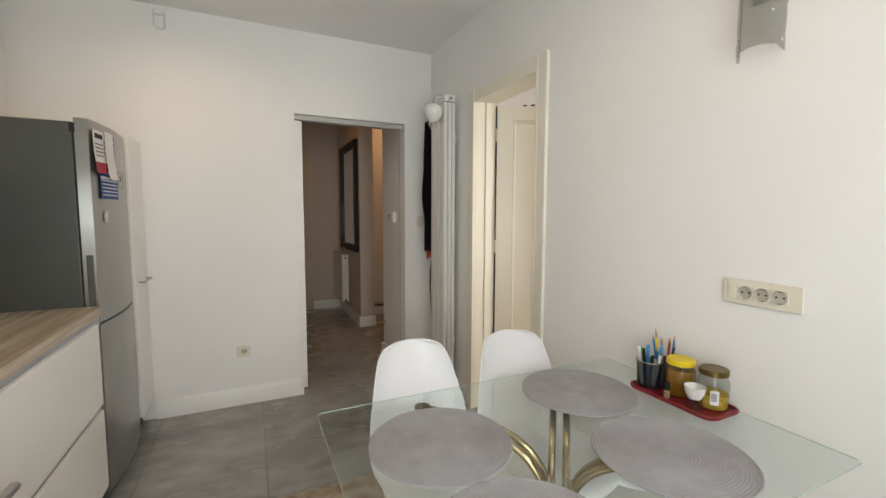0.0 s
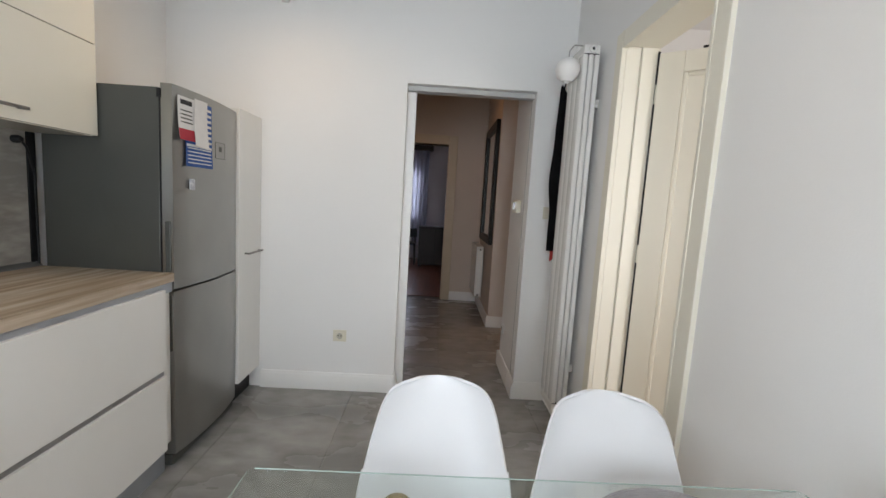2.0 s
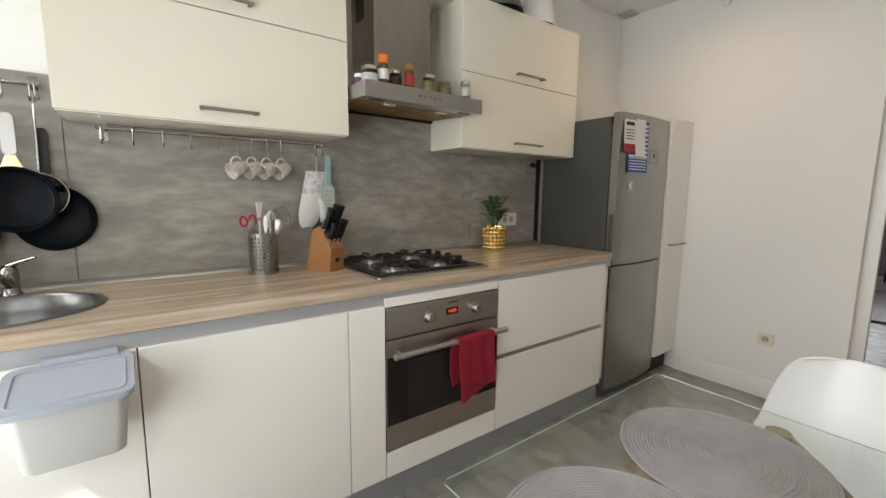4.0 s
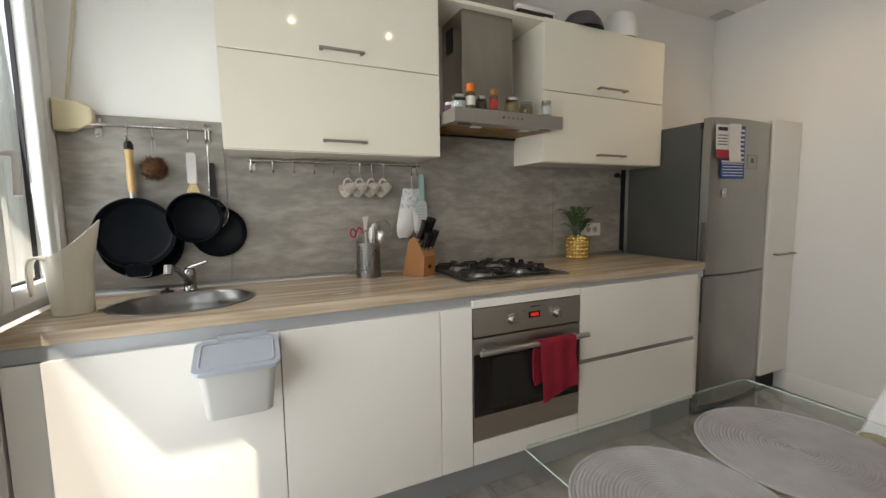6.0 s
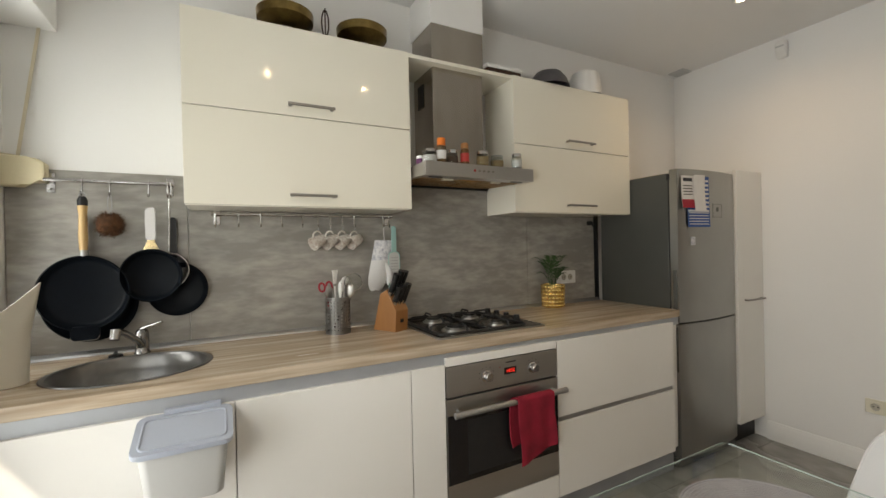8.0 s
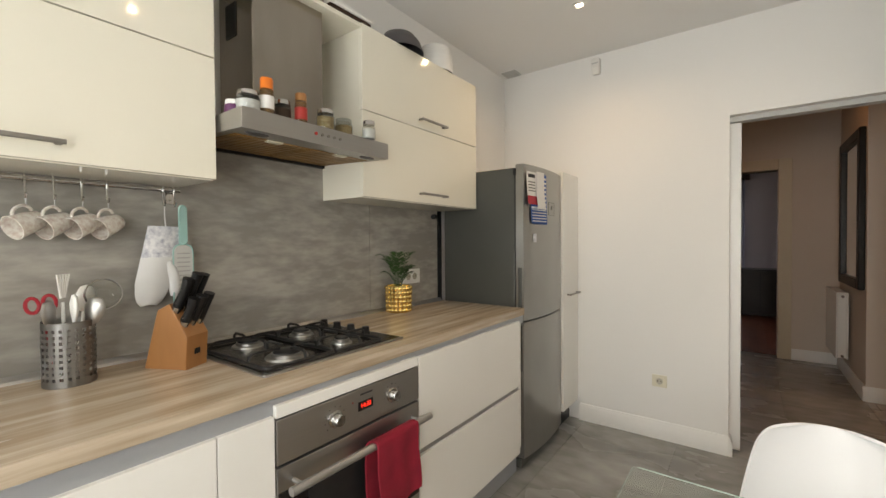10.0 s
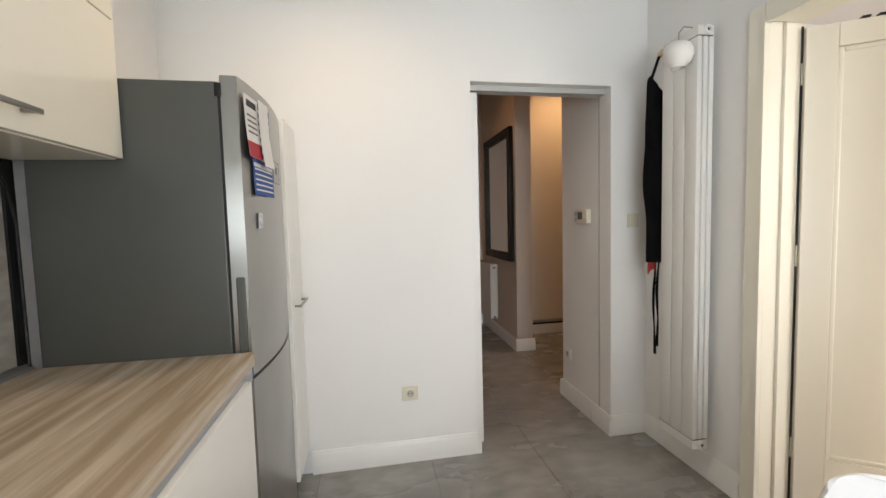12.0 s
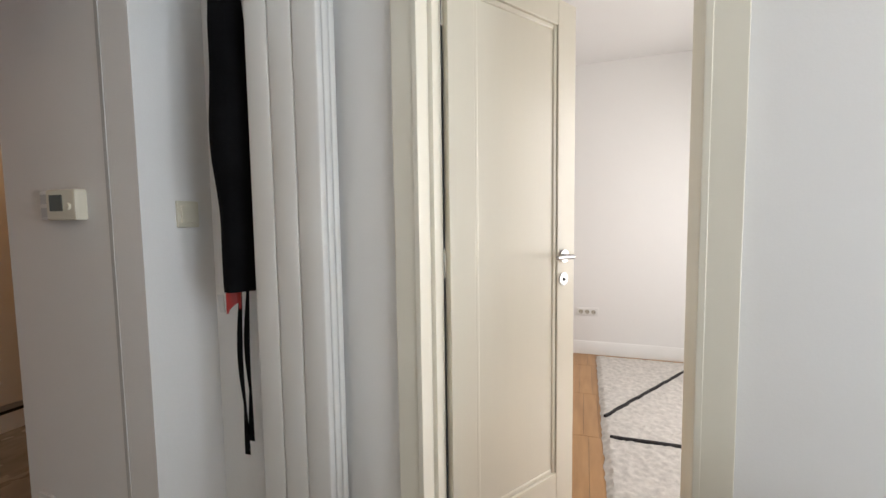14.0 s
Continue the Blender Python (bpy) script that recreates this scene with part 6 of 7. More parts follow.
def tapered(x0, x1, y0, y1, z0, z1, shrink, bevel):
    bm = bmesh.new()
    lo = [bm.verts.new((x, y, z0)) for x, y in rounded(x0, x1 - shrink * 1.2, y0 + shrink, y1 - shrink, 0.022, 5)]
    hi = [bm.verts.new((x, y, z1)) for x, y in rounded(x0, x1, y0, y1, 0.026, 5)]
    bm.faces.new(lo[::-1]), bm.faces.new(hi)
    n = len(lo)
    for i in range(n):
        bm.faces.new((lo[i], lo[(i + 1) % n], hi[(i + 1) % n], hi[i]))
    bmesh.ops.bevel(bm, geom=[e for e in bm.edges if all(v in lo for v in e.verts)], offset=bevel, segments=2, affect="EDGES", profile=0.5)
    return bm


part("bin_body", tapered(FRONT + 0.004, FRONT + 0.150, -0.256, -0.036, 0.655, 0.820, 0.016, 0.006), M_BIN, bin_)
LIDM = pose(FRONT + 0.004, -0.146, 0.868, 0, 17, 0)
lid = prism(rounded(0.0, 0.168, -0.122, 0.122, 0.022, 5), "z", -0.016, 0.0, 0.003)
bmesh.ops.transform(lid, matrix=LIDM, verts=lid.verts)
lid_ob = part("lid", lid, M_LID, bin_, "blue-grey hinged lid")
inset = tube([LIDM @ Vector((x, y, 0.001)) for x, y in rounded(0.022, 0.150, -0.104, 0.104, 0.016, 5)], 0.0032, 6, closed=True)
part("lid_ridge", inset, M_LID, lid_ob)
hook = box(FRONT - 0.012, FRONT + 0.012, -0.205, -0.055, 0.866, 0.880, 0.002)
part("hanger", hook, M_LID, bin_)

towel = thing("hand_towel", (FRONT + 0.05, 1.22, 0.42), "crimson terry towel over the oven handle", "towel")


def towel_sheet(y0, y1, low0, low1, x, phase, spread):
    def f(u, v):
        w = y0 + (y1 - y0) * u
        low = low0 + (low1 - low0) * u
        z = low + (0.684 - low) * v
        fold = 0.009 * math.sin(u * 6 + phase) * (1 - v) + 0.003 * math.sin(u * 13 + phase * 2) * (1 - 0.6 * v) + 0.004 * noise.noise((u * 3, v * 3, phase))
        return (x + fold + spread * (1 - v), w + 0.010 * math.sin(v * 5 + phase) * (1 - v), z)
    return f


def drape(u, v):
    """One cloth over the bar: front drop, over the top, back drop."""
    if v < 0.47:
        return towel_sheet(1.060, 1.262, 0.402, 0.452, OX + 0.064, 0.5, 0.004)(u, v / 0.47)
    if v > 0.53:
        return towel_sheet(1.040, 1.240, 0.47, 0.51, OX + 0.026, 2.0, -0.002)(u, (1 - v) / 0.47)
    a = math.pi * (v - 0.47) / 0.06
    return (OX + 0.045 + 0.019 * math.cos(a), 1.060 + 0.202 * u - 0.020 * (v - 0.47) / 0.06 * 0.5, 0.684 + 0.008 * math.sin(a))


part("cloth", sheet(drape, 30, 44, 0.006), M_RED, towel, smooth=70)

# ---- on the hood and the wall units ----
def jar(name, label, x, y, z, r, h, fill, fillmat, capmat, cap=0.014, glass=True, band=None):
    j = thing(name, (x, y, z), label, "jar", "spice jars on the hood")
    body = [(0, 0.001), (r * 0.96, 0.001), (r, 0.005), (r, h * 0.78), (r * 0.86, h * 0.88), (r * 0.82, h)]
    if glass:
        part("glass", lathe(body, (x, y, z), 22), M_JARGLASS, j)
        part("contents", lathe([(0, 0.004), (r * 0.93, 0.004), (r * 0.93, h * fill), (0, h * fill)], (x, y, z), 20), fillmat, j)
    else:
        part("bottle", lathe(body + [(0, h)], (x, y, z), 22), fillmat, j)
    part("lid", lathe([(0, h + cap), (r * 0.84, h + cap), (r * 0.90, h + cap - 0.003), (r * 0.90, h - 0.004), (0, h - 0.004)], (x, y, z), 22), capmat, j)
    if band:
        part("label", lathe([(r + 0.0006, h * 0.2), (r + 0.0006, h * 0.68)], (x, y, z), 22), band, j)
    return j


HZ = 1.736
jar("spice_tub", "small purple tub with white lid", -0.875, 0.792, HZ, 0.027, 0.030, 0.8, M_PURPLE, M_WHITEP, 0.010, False)
jar("spice_jar", "wide clear glass jar of pale flakes", -0.815, 0.806, HZ, 0.036, 0.050, 0.62, M_SALT, M_CHROME, 0.010)
jar("spice_bottle", "spice bottle with orange cap and white label", -0.807, 0.863, HZ, 0.022, 0.085, 0.9, M_SPICE, M_ORANGE, 0.030, True, M_PAPER)
jar("spice_jar", "glass jar of dark spice with steel lid", -0.84, 0.937, HZ, 0.030, 0.060, 0.7, M_RUST, M_CHROME, 0.012)
jar("spice_bottle", "tall spice bottle with brown cap and red label", -0.82, 0.997, HZ, 0.021, 0.085, 0.9, M_SPICE, M_BEECH, 0.022, True, M_REDLABEL)
jar("spice_jar", "glass jar of brown seeds with steel lid", -0.81, 1.092, HZ, 0.032, 0.062, 0.75, M_GREENSPICE, M_CHROME, 0.012)
jar("spice_jar", "squat glass jar of dried herbs", -0.82, 1.184, HZ, 0.034, 0.052, 0.7, M_GREENSPICE, M_JARGLASS, 0.010)
jar("salt_jar", "clear jar of white salt with steel lid", -0.785, 1.281, HZ, 0.026, 0.060, 0.65, M_SALT, M_CHROME, 0.012)

scales = thing("balance_scales", (-1.06, 0.40, 2.272), "antique iron balance scales with brass pans", "scales")
part("base_bar", box(-1.09, -1.03, 0.26, 0.55, 2.272, 2.300, 0.006), M_RUST, scales)
part("beam", tube([(-1.06, 0.20, 2.335), (-1.06, 0.30, 2.322), (-1.06, 0.40, 2.335), (-1.06, 0.50, 2.322), (-1.06, 0.60, 2.335)], [0.008, 0.010, 0.014, 0.010, 0.008], 10), M_RUST, scales)
part("post", rod((-1.06, 0.40, 2.295), (-1.06, 0.40, 2.345), 0.012), M_RUST, scales)
part("pointer_frame", tube([(-1.06, 0.40 + 0.016 * math.cos(a), 2.40 + 0.06 * math.sin(a)) for a in np.linspace(0, 2 * math.pi, 21)[:-1]], 0.0035, 7, closed=True), M_RUST, scales)
part("pointer", rod((-1.06, 0.40, 2.34), (-1.06, 0.40, 2.47), 0.003), M_RUST, scales)
for y in (0.225, 0.575):
    part("pan_support", rod((-1.06, y, 2.29), (-1.06, y, 2.345), 0.016, 0.03), M_RUST, scales)
    part("pan", lathe([(0, 0.0), (0.085, 0.003), (0.112, 0.020), (0.118, 0.052), (0.121, 0.054), (0.119, 0.018), (0.088, -0.003), (0, -0.004)], (-1.06, y, 2.345), 40), M_BRASS, scales, "brass weighing pan")

lampbox = thing("spare_strip_light", (-0.955, 1.32, 2.272), "white strip light lying on the hood board", "strip light")
part("housing", box(-0.985, -0.925, 1.212, 1.436, 2.273, 2.298, 0.005), M_RUST, lampbox)
part("diffuser", box(-0.992, -0.918, 1.206, 1.442, 2.297, 2.318, 0.007), M_WHITEP, lampbox)
gb = thing("grey_bowl", (-0.985, 1.685, 2.272), "dark grey bowl upside down on the cabinet", "bowl")
part("bowl", lathe([(0.122, 0.001), (0.120, 0.010), (0.105, 0.050), (0.075, 0.088), (0.045, 0.098), (0, 0.099)], (-0.985, 1.685, 2.272), 36), M_GREYBOWL, gb)
for k in range(3):
    wb = thing("white_bowl", (-1.0, 2.0, 2.272 + 0.03 * k), "white ribbed bowl upside down in a stack", "bowl", "stack of white bowls")
    part("bowl", lathe([(0.100 - 0.003 * k, 0.001), (0.101 - 0.003 * k, 0.012), (0.098 - 0.003 * k, 0.055), (0.080, 0.090), (0.055, 0.100), (0.05, 0.104), (0, 0.104)], (-1.0, 2.0, 2.272 + 0.026 * k), 36), M_WHITEP, wb)

cable = thing("fridge_cable", (-1.18, 2.26, 1.0), "black power cable with plug beside the fridge", "cable")
part("plug", lathe([(0, 0), (0.016, 0.002), (0.017, 0.022), (0.010, 0.034), (0, 0.036)], m=pose(LEFT + 0.012, 2.205, 1.49, 0, 90, 0), seg=14), M_BLACK, cable)
part("cord", tube([(LEFT + 0.04, 2.205, 1.49), (LEFT + 0.045, 2.225, 1.46), (LEFT + 0.03, 2.270, 1.36), (LEFT + 0.022, 2.282, 1.1), (LEFT + 0.022, 2.282, TOP)], 0.0045, 8), M_BLACK, cable)
# black strip stands for the shade in the gap next to the fridge
solid("splash_end_strip", box(LEFT + 0.012, LEFT + 0.020, 2.256, 2.291, TOP + 0.02, 1.527), M_BLACK, "dark strip standing for the shaded gap beside the fridge", "strip")

# ---- window corner ----
solid("shutter_box", box(LEFT, 0.60, BACK, -0.589, 2.205, CEIL - 0.002, 0.004), M_WALL, "white roller shutter box over the window", "shutter box", "structure")
winder = thing("shutter_winder", (LEFT + 0.02, -0.68, 1.60), "yellowed plastic shutter strap winder", "strap winder")
part("case", prism([(-0.744, 1.602), (-0.690, 1.602), (-0.665, 1.618), (-0.628, 1.622), (-0.620, 1.650), (-0.622, 1.690), (-0.640, 1.705), (-0.670, 1.712), (-0.744, 1.722)], "x", LEFT + 0.002, LEFT + 0.055, 0.008), M_YELLOWED, winder)
part("strap", sheet(lambda u, v: (LEFT + 0.012 + 0.002 * u, -0.712 + 0.011 * u + 0.068 * v, 1.715 + 0.49 * v), 2, 8, 0.0015), M_CASE, winder)
solid("balcony_side_wall", box(-2.1, -1.85, -1.555, BACK - 0.2, 0.0, 2.39), M_FACADE, "white rendered side wall of the balcony", "wall", "structure", smooth=0)

# ---- on the table ----
tray = thing("red_tray", (1.32, 0.885, TZ), "shallow red lacquered tray against the wall", "tray")
part("tray_bottom", prism(rounded(1.238, 1.392, 0.722, 1.025, 0.03, 5), "z", TZ + 0.001, TZ + 0.005, 0.001), M_REDTRAY, tray)
part("tray_rim", tube([(x, y, TZ + 0.009) for x, y in rounded(1.240, 1.390, 0.724, 1.023, 0.03, 6)], 0.005, 8, closed=True), M_REDTRAY, tray)
TB = TZ + 0.005
cup = thing("pencil_cup", (1.312, 0.985, TB), "grey wire-mesh cup full of pens and pencils", "pencil cup")
part("mesh_wall", lathe([(0.039, 0.002), (0.042, 0.092), (0.0405, 0.092), (0.0375, 0.003), (0, 0.003)], (1.300, 0.985, TB), 30), clear("wire_mesh", (0.55, 0.57, 0.60), 0.5), cup)
part("rim", tube([(1.300 + 0.042 * math.cos(a), 0.985 + 0.042 * math.sin(a), TB + 0.093) for a in np.linspace(0, 2 * math.pi, 25)[:-1]], 0.0022, 6, closed=True), M_ALU, cup)
cup2 = thing("pencil_cup", (1.362, 0.975, TB), "second cup of pencils behind the jars", "pencil cup")
part("cup_wall", lathe([(0, 0.002), (0.028, 0.002), (0.030, 0.095), (0.028, 0.095), (0.026, 0.004), (0, 0.004)], (1.360, 0.972, TB), 24), M_GREYBOWL, cup2)
rnd = random.Random(3)
pens = [(M_PENBLUE, "blue felt pen", 0.006), (M_PENBLUE, "blue felt pen", 0.006), (M_PENGREEN, "green highlighter", 0.007), (M_WHITEP, "white marker", 0.007),
        (M_BLACK, "black pen", 0.0055), (M_BLACK, "black pen", 0.0055), (M_BIN, "pale pen", 0.006), (M_PENBLUE, "blue ballpoint pen", 0.005)]
for i, (m_, lab, r) in enumerate(pens):
    a = i * 0.8
    b = Vector((1.300 + 0.018 * math.cos(a), 0.985 + 0.018 * math.sin(a), TB + 0.004))
    t = b + Vector((0.018 * math.cos(a), 0.022 * math.sin(a), rnd.uniform(0.115, 0.15)))
    p = thing("felt_pen", b, lab + " standing in the mesh cup", "pen", "pens in the cup")
    part("barrel", rod(b, b.lerp(t, 0.72), r, seg=10), m_ if i % 3 else M_WHITEP, p)
    part("cap", rod(b.lerp(t, 0.72), t, r * 1.12, r * 0.95, 10), m_, p)
for i in range(9):
    a = i * 0.7
    b = Vector((1.360 + 0.014 * math.cos(a), 0.972 + 0.014 * math.sin(a), TB + 0.006))
    t = b + Vector((0.014 * math.cos(a) - 0.006, 0.026 * math.sin(a), rnd.uniform(0.15, 0.19)))
    m_ = (M_PENCIL, M_PENRED, M_BLACK, M_PENBLUE, M_YELLOW)[i % 5]
    p = thing("pencil", b, ("wooden", "dark red", "black", "blue", "yellow")[i % 5] + " pencil standing in the cup", "pencil", "pencils in the cup")
    part("shaft", rod(b, b.lerp(t, 0.9), 0.0036, seg=6), m_, p)
    part("point", rod(b.lerp(t, 0.9), t, 0.0036, 0.0008, 6), M_PENCIL, p)


def big_jar(name, label, x, y, r, h, fill, fillmat, capmat):
    j = thing(name, (x, y, TB), label, "jar")
    part("glass", lathe([(0, 0.001), (r * 0.9, 0.001), (r, 0.010), (r, h * 0.72), (r * 0.88, h * 0.86), (r * 0.86, h)], (x, y, TB), 30), M_JARGLASS, j)
    part("contents", lathe([(0, 0.004), (r * 0.88, 0.004), (r * 0.95, 0.012), (r * 0.95, h * fill), (0, h * fill)], (x, y, TB), 28), fillmat, j)
    part("lid", lathe([(0, h + 0.012), (r * 0.88, h + 0.012), (r * 0.94, h + 0.009), (r * 0.94, h - 0.006), (r * 0.9, h - 0.007)], (x, y, TB), 32), capmat, j)
    return j


big_jar("honey_jar", "jar of amber honey with yellow lid", 1.336, 0.892, 0.047, 0.112, 0.80, M_HONEY, M_YELLOW)
tj = big_jar("storage_jar", "glass jar with gold lid holding yellow granules", 1.342, 0.785, 0.045, 0.114, 0.42, M_TEA, M_BRASS)
part("barcode_label", sheet(lambda u, v: (1.342 + 0.0462 * math.cos(3.55 + 0.5 * u), 0.785 + 0.0462 * math.sin(3.55 + 0.5 * u), TB + 0.022 + 0.045 * v), 5, 2, 0.0003), M_PAPER, tj)
for i in range(6):
    part("code_bar", sheet(lambda u, v, i=i: (1.342 + 0.0470 * math.cos(3.62 + 0.055 * i + 0.025 * u), 0.785 + 0.0470 * math.sin(3.62 + 0.055 * i + 0.025 * u), TB + 0.034 + 0.026 * v), 1, 1, 0.0002), M_INK, tj)
eb = thing("eye_bath_cup", (1.285, 0.82, TB), "small white cup standing on a clear glass foot", "cup")
part("glass_foot", lathe([(0, 0.001), (0.026, 0.001), (0.028, 0.006), (0.022, 0.016), (0.022, 0.028), (0, 0.028)], (1.283, 0.805, TB), 20), M_JARGLASS, eb)
part("cup", lathe([(0, 0.030), (0.018, 0.030), (0.027, 0.048), (0.031, 0.070), (0.029, 0.070), (0.024, 0.048), (0.015, 0.034), (0, 0.034)], (1.283, 0.805, TB), 24), M_WHITEP, eb)
vial = thing("small_vial", (1.27, 0.888, TB), "tiny bottle with black cap and green label", "bottle")
part("bottle", lathe([(0, 0.001), (0.010, 0.001), (0.0105, 0.024), (0.008, 0.028), (0, 0.028)], (1.268, 0.890, TB), 16), M_GREENSPICE, vial)
part("cap", lathe([(0.0095, 0.027), (0.0098, 0.048), (0.008, 0.050), (0, 0.050)], (1.268, 0.890, TB), 16), M_BLACK, vial)

# ---- hall ----
mirror = thing("wall_mirror", (1.19, 5.42, 0.91), "tall mirror in a wide black-brown frame", "mirror")
MY0, MY1, MZ0, MZ1 = 4.945, 5.86, 0.905, 2.262
for nm, b in (("frame_side", (MY0, MY0 + 0.085, MZ0, MZ1)), ("frame_side", (MY1 - 0.085, MY1, MZ0, MZ1)), ("frame_rail", (MY0 + 0.085, MY1 - 0.085, MZ0, MZ0 + 0.085)), ("frame_rail", (MY0 + 0.085, MY1 - 0.085, MZ1 - 0.085, MZ1))):
    part(nm, box(1.165, 1.210, *b, 0.008), M_MIRFRAME, mirror)
part("mirror_glass", box(1.190, 1.194, MY0 + 0.08, MY1 - 0.08, MZ0 + 0.08, MZ1 - 0.08), M_MIRROR, mirror, "silvered glass")
hr = thing("hall_radiator", (1.14, 5.75, 0.2), "white panel radiator under the hall mirror", "radiator")
part("front_panel", box(1.098, 1.112, 5.445, 6.06, 0.205, 0.825, 0.004), M_RAD, hr)
part("back_panel", box(1.172, 1.186, 5.445, 6.06, 0.205, 0.825, 0.004), M_RAD, hr)
part("side_cover", box(1.112, 1.172, 5.448, 5.456, 0.215, 0.822, 0.002), M_RAD, hr)
part("top_grille", box(1.098, 1.186, 5.445, 6.06, 0.822, 0.832, 0.003), M_RAD, hr)
for z in (0.795, 0.235):
    part("valve", rod((1.142, 5.43, z), (1.142, 5.447, z), 0.012, seg=10), M_CHROME, hr)
part("bracket", box(1.186, 1.21, 5.6, 5.64, 0.3, 0.7), M_RAD, hr)
ward = thing("built_in_wardrobe", (2.05, 5.5, 0), "cream sliding-door wardrobe in the side passage", "wardrobe")
part("sliding_door", box(1.385, 2.10, 5.440, 5.470, 0.165, 2.88, 0.002), M_WARD, ward)
part("sliding_door", box(2.08, 2.74, 5.475, 5.505, 0.165, 2.88, 0.002), M_WARD, ward)
part("bottom_track", box(1.385, 2.74, 5.425, 5.52, 0.135, 0.163, 0.002), M_ALU, ward)
part("track_gap", box(1.385, 2.74, 5.435, 5.52, 0.112, 0.135), M_DARKHOLE, ward)
part("wardrobe_plinth", box(1.385, 2.74, 5.428, 5.46, 0.0, 0.112, 0.003), M_TRIM, ward)
part("top_track", box(1.385, 2.74, 5.425, 5.52, 2.885, 2.915, 0.002), M_BROWNRAIL, ward)
part("wardrobe_box", box(1.385, 2.74, 5.52, 6.08, 0.0, 2.99), M_WARD, ward)

# ---- far room ----
sb = thing("sideboard", (0.53, 9.2, 0), "dark stained sideboard in the far room", "sideboard")
part("case", box(0.265, 0.95, 8.95, 9.45, 0.04, 0.80, 0.006), M_DARKWOOD, sb)
part("top_board", box(0.255, 0.96, 8.94, 9.46, 0.80, 0.825, 0.004), M_DARKWOOD, sb)
part("door_line", box(0.60, 0.606, 8.945, 8.951, 0.06, 0.78), M_DARKHOLE, sb)
for x in (0.30, 0.92):
    part("foot", box(x - 0.02, x + 0.02, 8.98, 9.02, 0, 0.045), M_DARKWOOD, sb)
fc = thing("desk_chair", (0.02, 9.3, 0), "dark wooden chair beside the sideboard", "chair")
part("seat", box(-0.20, 0.20, 9.1, 9.5, 0.42, 0.46, 0.01), M_DARKWOOD, fc)
part("backrest", box(0.02, 0.20, 9.46, 9.50, 0.55, 0.74, 0.01), M_BLACK, fc)
for x in (-0.17, 0.17):
    for y in (9.13, 9.47):
        part("leg", rod((x, y, 0.42), (x * 1.1, y, 0), 0.017, 0.012), M_DARKWOOD, fc)
    part("back_post", rod((x, 9.47, 0.44), (x, 9.5, 0.76), 0.014), M_DARKWOOD, fc)
cr = thing("curtain_rail", (-0.1, 10.1, 2.52), "dark brown curtain rail box above the far window", "curtain rail")
part("rail_box", box(-1.2, 0.46, 10.02, 10.2, 2.50, 2.64, 0.008), M_BROWNRAIL, cr)
cur = thing("sheer_curtain", (0.25, 10.1, 0.1), "white sheer curtain beside the bright window", "curtain")
part("cloth", sheet(lambda u, v: (-0.10 + 0.48 * u, 10.10 + 0.03 * math.sin(u * 34), 0.3 + 2.2 * v), 60, 4, 0.002), M_SHEER, cur)
fw = thing("window_2", (-0.17, 10.22, 0.95), "bright far room window in a white frame", "window", kind="structure")
for nm, b in (("window_frame", (-0.55, -0.50, 0.95, 2.1)), ("window_frame", (0.15, 0.20, 0.95, 2.1)), ("window_frame", (-0.50, 0.15, 0.95, 1.0)), ("window_frame", (-0.50, 0.15, 2.05, 2.1))):
    part(nm, box(b[0], b[1], 10.21, 10.27, b[2], b[3], 0.004), M_PVC, fw)
part("pane", box(-0.50, 0.15, 10.235, 10.245, 1.0, 2.05), M_PANE, fw, hide_shadow=True)
fr_rug = thing("far_rug", (-0.6, 9.6, 0), "pale rug on the far room's parquet", "rug")
part("rug_pile", box(-1.8, 0.08, 8.3, 9.9, 0.001, 0.012, 0.004), M_RUGSHAG, fr_rug)

# ---- living room ----
lr = thing("diamond_rug", (3.2, 1.2, 0), "white shaggy rug with black diamond lines", "rug")


def pile(u, v):
    x, y = 2.05 + 2.30 * u, 0.55 + 1.375 * v
    edge = min(u, v, 1 - u, 1 - v)
    return (x + 0.006 * noise.noise((x * 20, y * 20, 4.0)), y + 0.010 * noise.noise((x * 22, y * 22, 8.0)), 0.004 + min(1, edge * 40) * (0.020 + 0.009 * noise.noise((x * 30, y * 30, 0.0)) + 0.006 * noise.noise((x * 75, y * 75, 2.0))))


part("rug_base", sheet(pile, 170, 110, 0.003), M_RUGSHAG, lr)
for p0, p1 in (((3.02, 1.935), (4.30, 1.11)), ((2.815, 1.94), (2.83, 0.60)), ((2.10, 1.60), (2.80, 1.12)), ((2.86, 1.08), (4.30, 0.62))):
    pts = [Vector((p0[0], p0[1], 0.029)).lerp(Vector((p1[0], p1[1], 0.029)), i / 24) + Vector((0.008 * noise.noise((i * 0.7, p0[0], 0)), 0.008 * noise.noise((i * 0.7, p0[1], 5)), 0)) for i in range(25)]
    pts = [q for q in pts if q.y < 1.915]
    if len(pts) > 2:
        part("black_line", tube(pts, 0.011, 6), M_RUGLINE, lr)

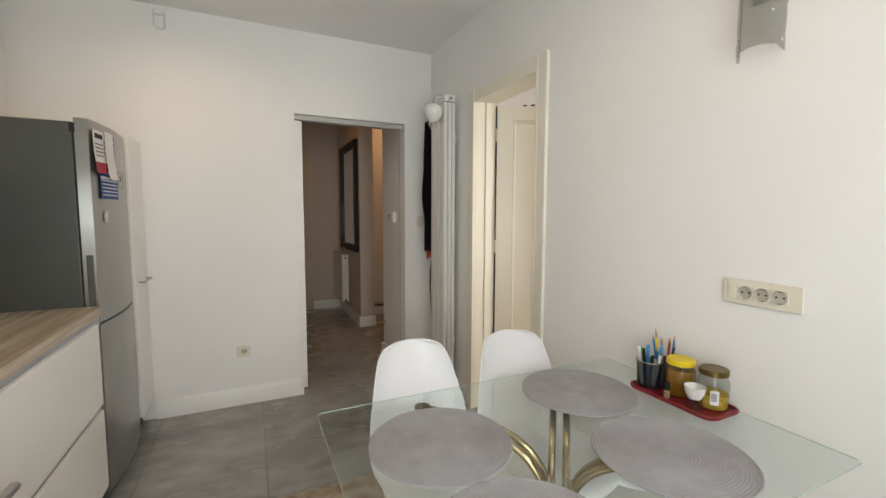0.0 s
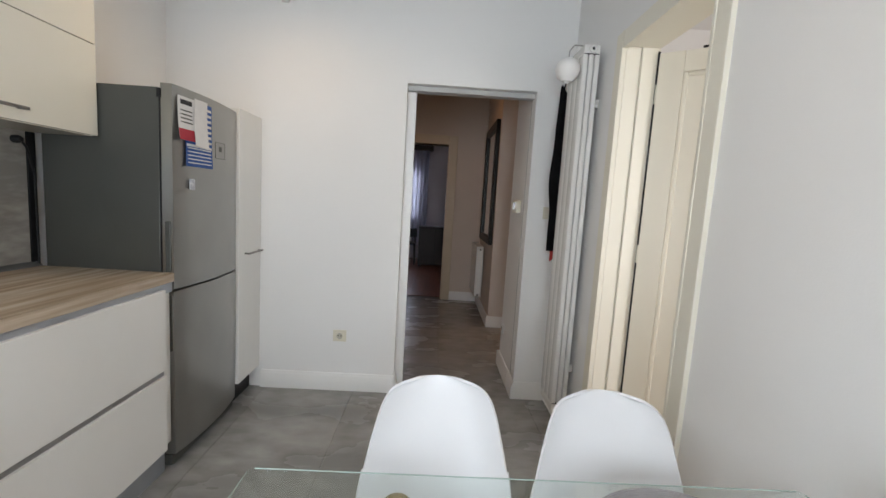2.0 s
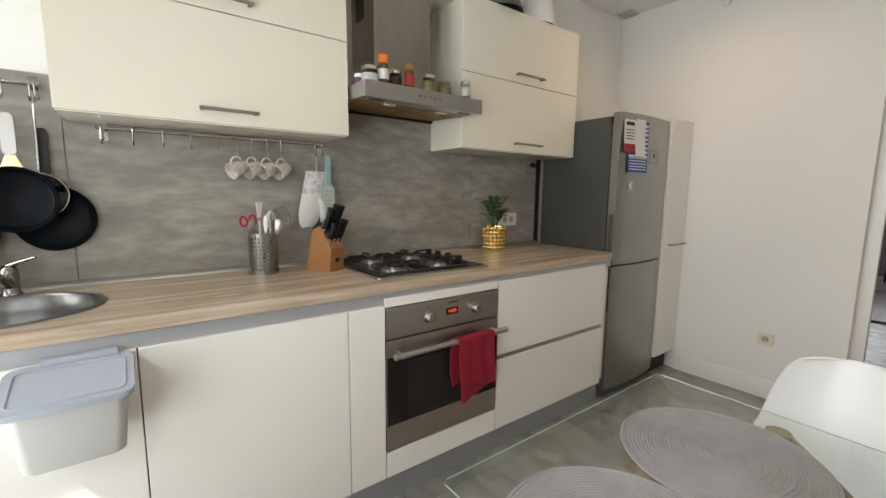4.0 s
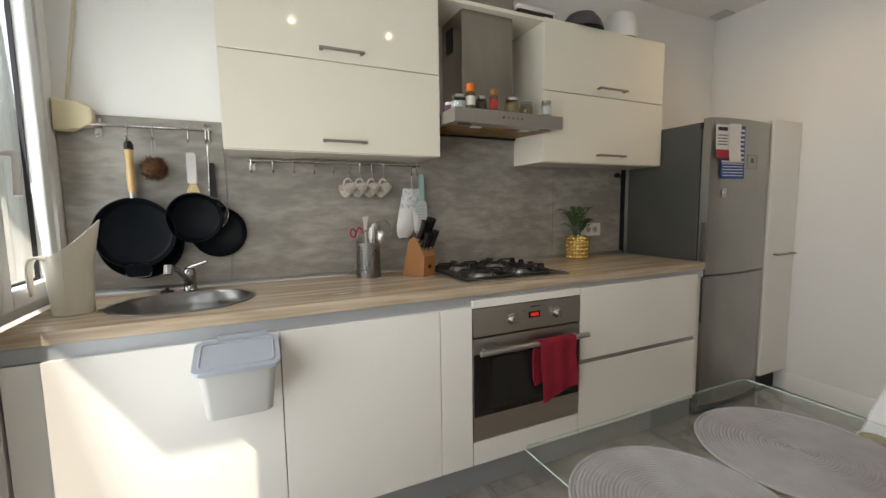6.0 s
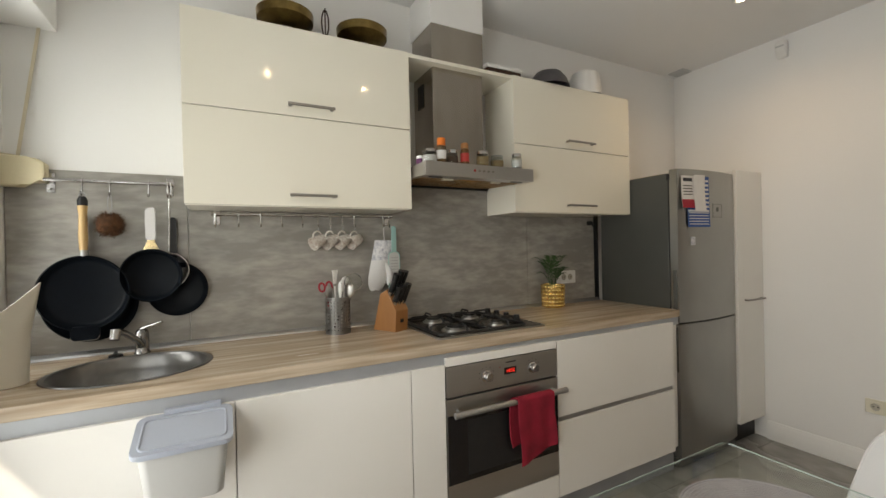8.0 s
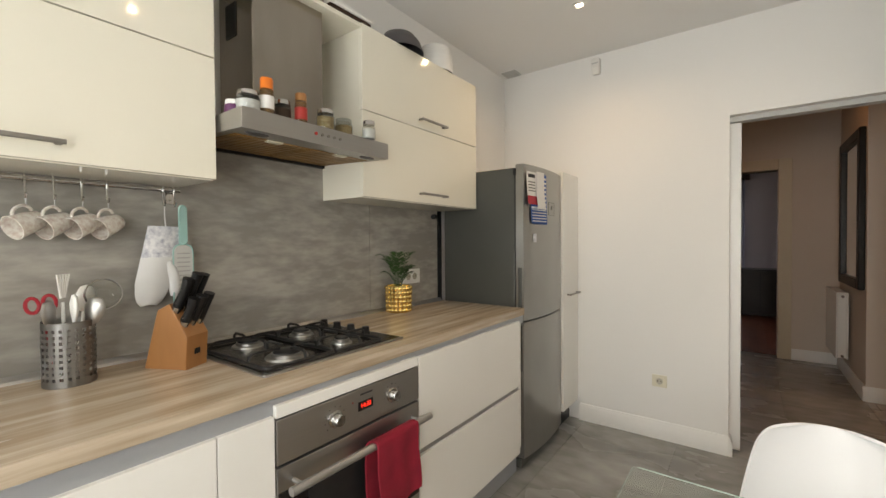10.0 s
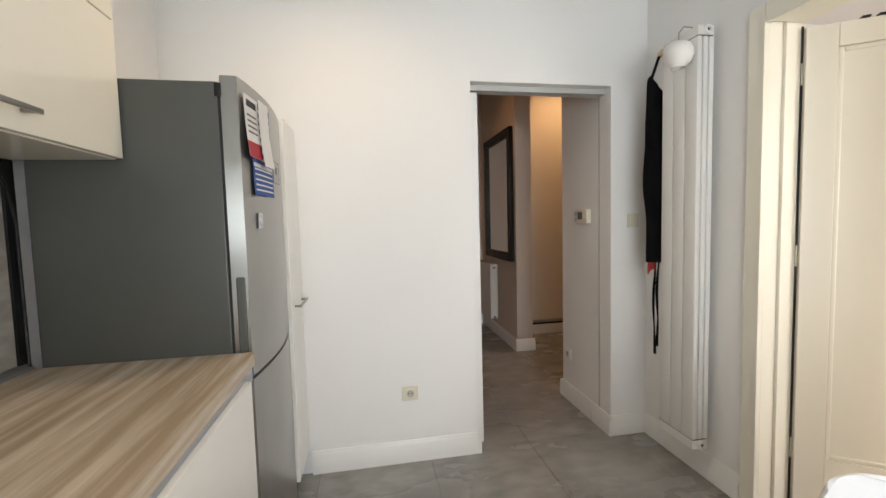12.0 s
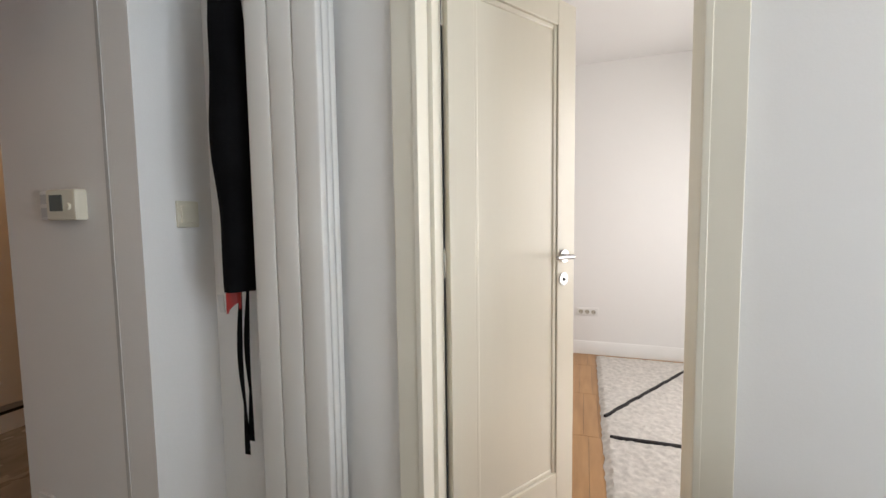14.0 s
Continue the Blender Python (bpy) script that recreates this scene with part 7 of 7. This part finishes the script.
# ---- floor pieces ----
def piece_mesh(name, x, y, z, bevel, material):
    bm = box(-x / 2, x / 2, -y / 2, y / 2, -z, 0, bevel, 1)
    me = bpy.data.meshes.new(name)
    bm.to_mesh(me)
    bm.free()
    me.materials.append(material)
    return me


def lay(name, parent, mesh, x, y):
    ob = new(name, mesh)
    ob.parent, ob.location = parent, (x, y, 0.0)


TW, TL, J = 0.60, 1.20, 0.002
cache = {}


def tile_area(parent, x0, x1, y0, y1, w, l, ox, oy, name, material, thick, joint, shift=0.0, along="y"):
    """Lay pieces w by l on a grid through (ox, oy), cut at the area's edges."""
    nx0, nx1 = math.floor((x0 - ox) / w), math.ceil((x1 - ox) / w)
    for i in range(nx0, nx1):
        off = shift * (i % 3) * l
        for j in range(math.floor((y0 - oy - off) / l), math.ceil((y1 - oy - off) / l)):
            a0, a1 = max(x0, ox + i * w), min(x1, ox + (i + 1) * w)
            b0, b1 = max(y0, oy + off + j * l), min(y1, oy + off + (j + 1) * l)
            if a1 - a0 < 0.02 or b1 - b0 < 0.02:
                continue
            key = (name, round(a1 - a0, 3), round(b1 - b0, 3))
            if key not in cache:
                cache[key] = piece_mesh(name, a1 - a0 - joint, b1 - b0 - joint, thick, 0.0008, material)
            lay(name, parent, cache[key], (a0 + a1) / 2, (b0 + b1) / 2)


tile_area(floor, LEFT, RIGHT, BACK, FAR + 0.04, TW, TL, -0.54, 3.25 - 2.4, "floor_tile", M_TILE, 0.01, J)
tile_area(floor, -0.06, 1.21, 3.25, 6.10, TW, TL, -0.54, 3.25, "floor_tile", M_TILE, 0.01, J)
tile_area(floor, 1.21, 2.75, 3.83, 5.44, TW, TL, -0.54, 3.25, "floor_tile", M_TILE, 0.01, J)
tile_area(living_floor, 1.555, 4.42, 0.35, 3.5, 0.62, 0.09, 1.6, 0.35, "floor_plank", M_OAK, 0.010, 0.0012, 0.33)
tile_area(far_floor, -1.2, 1.3, 6.25, 10.2, 0.09, 0.9, 0.0, 6.25, "floor_plank", M_REDFLOOR, 0.010, 0.001, 0.33)
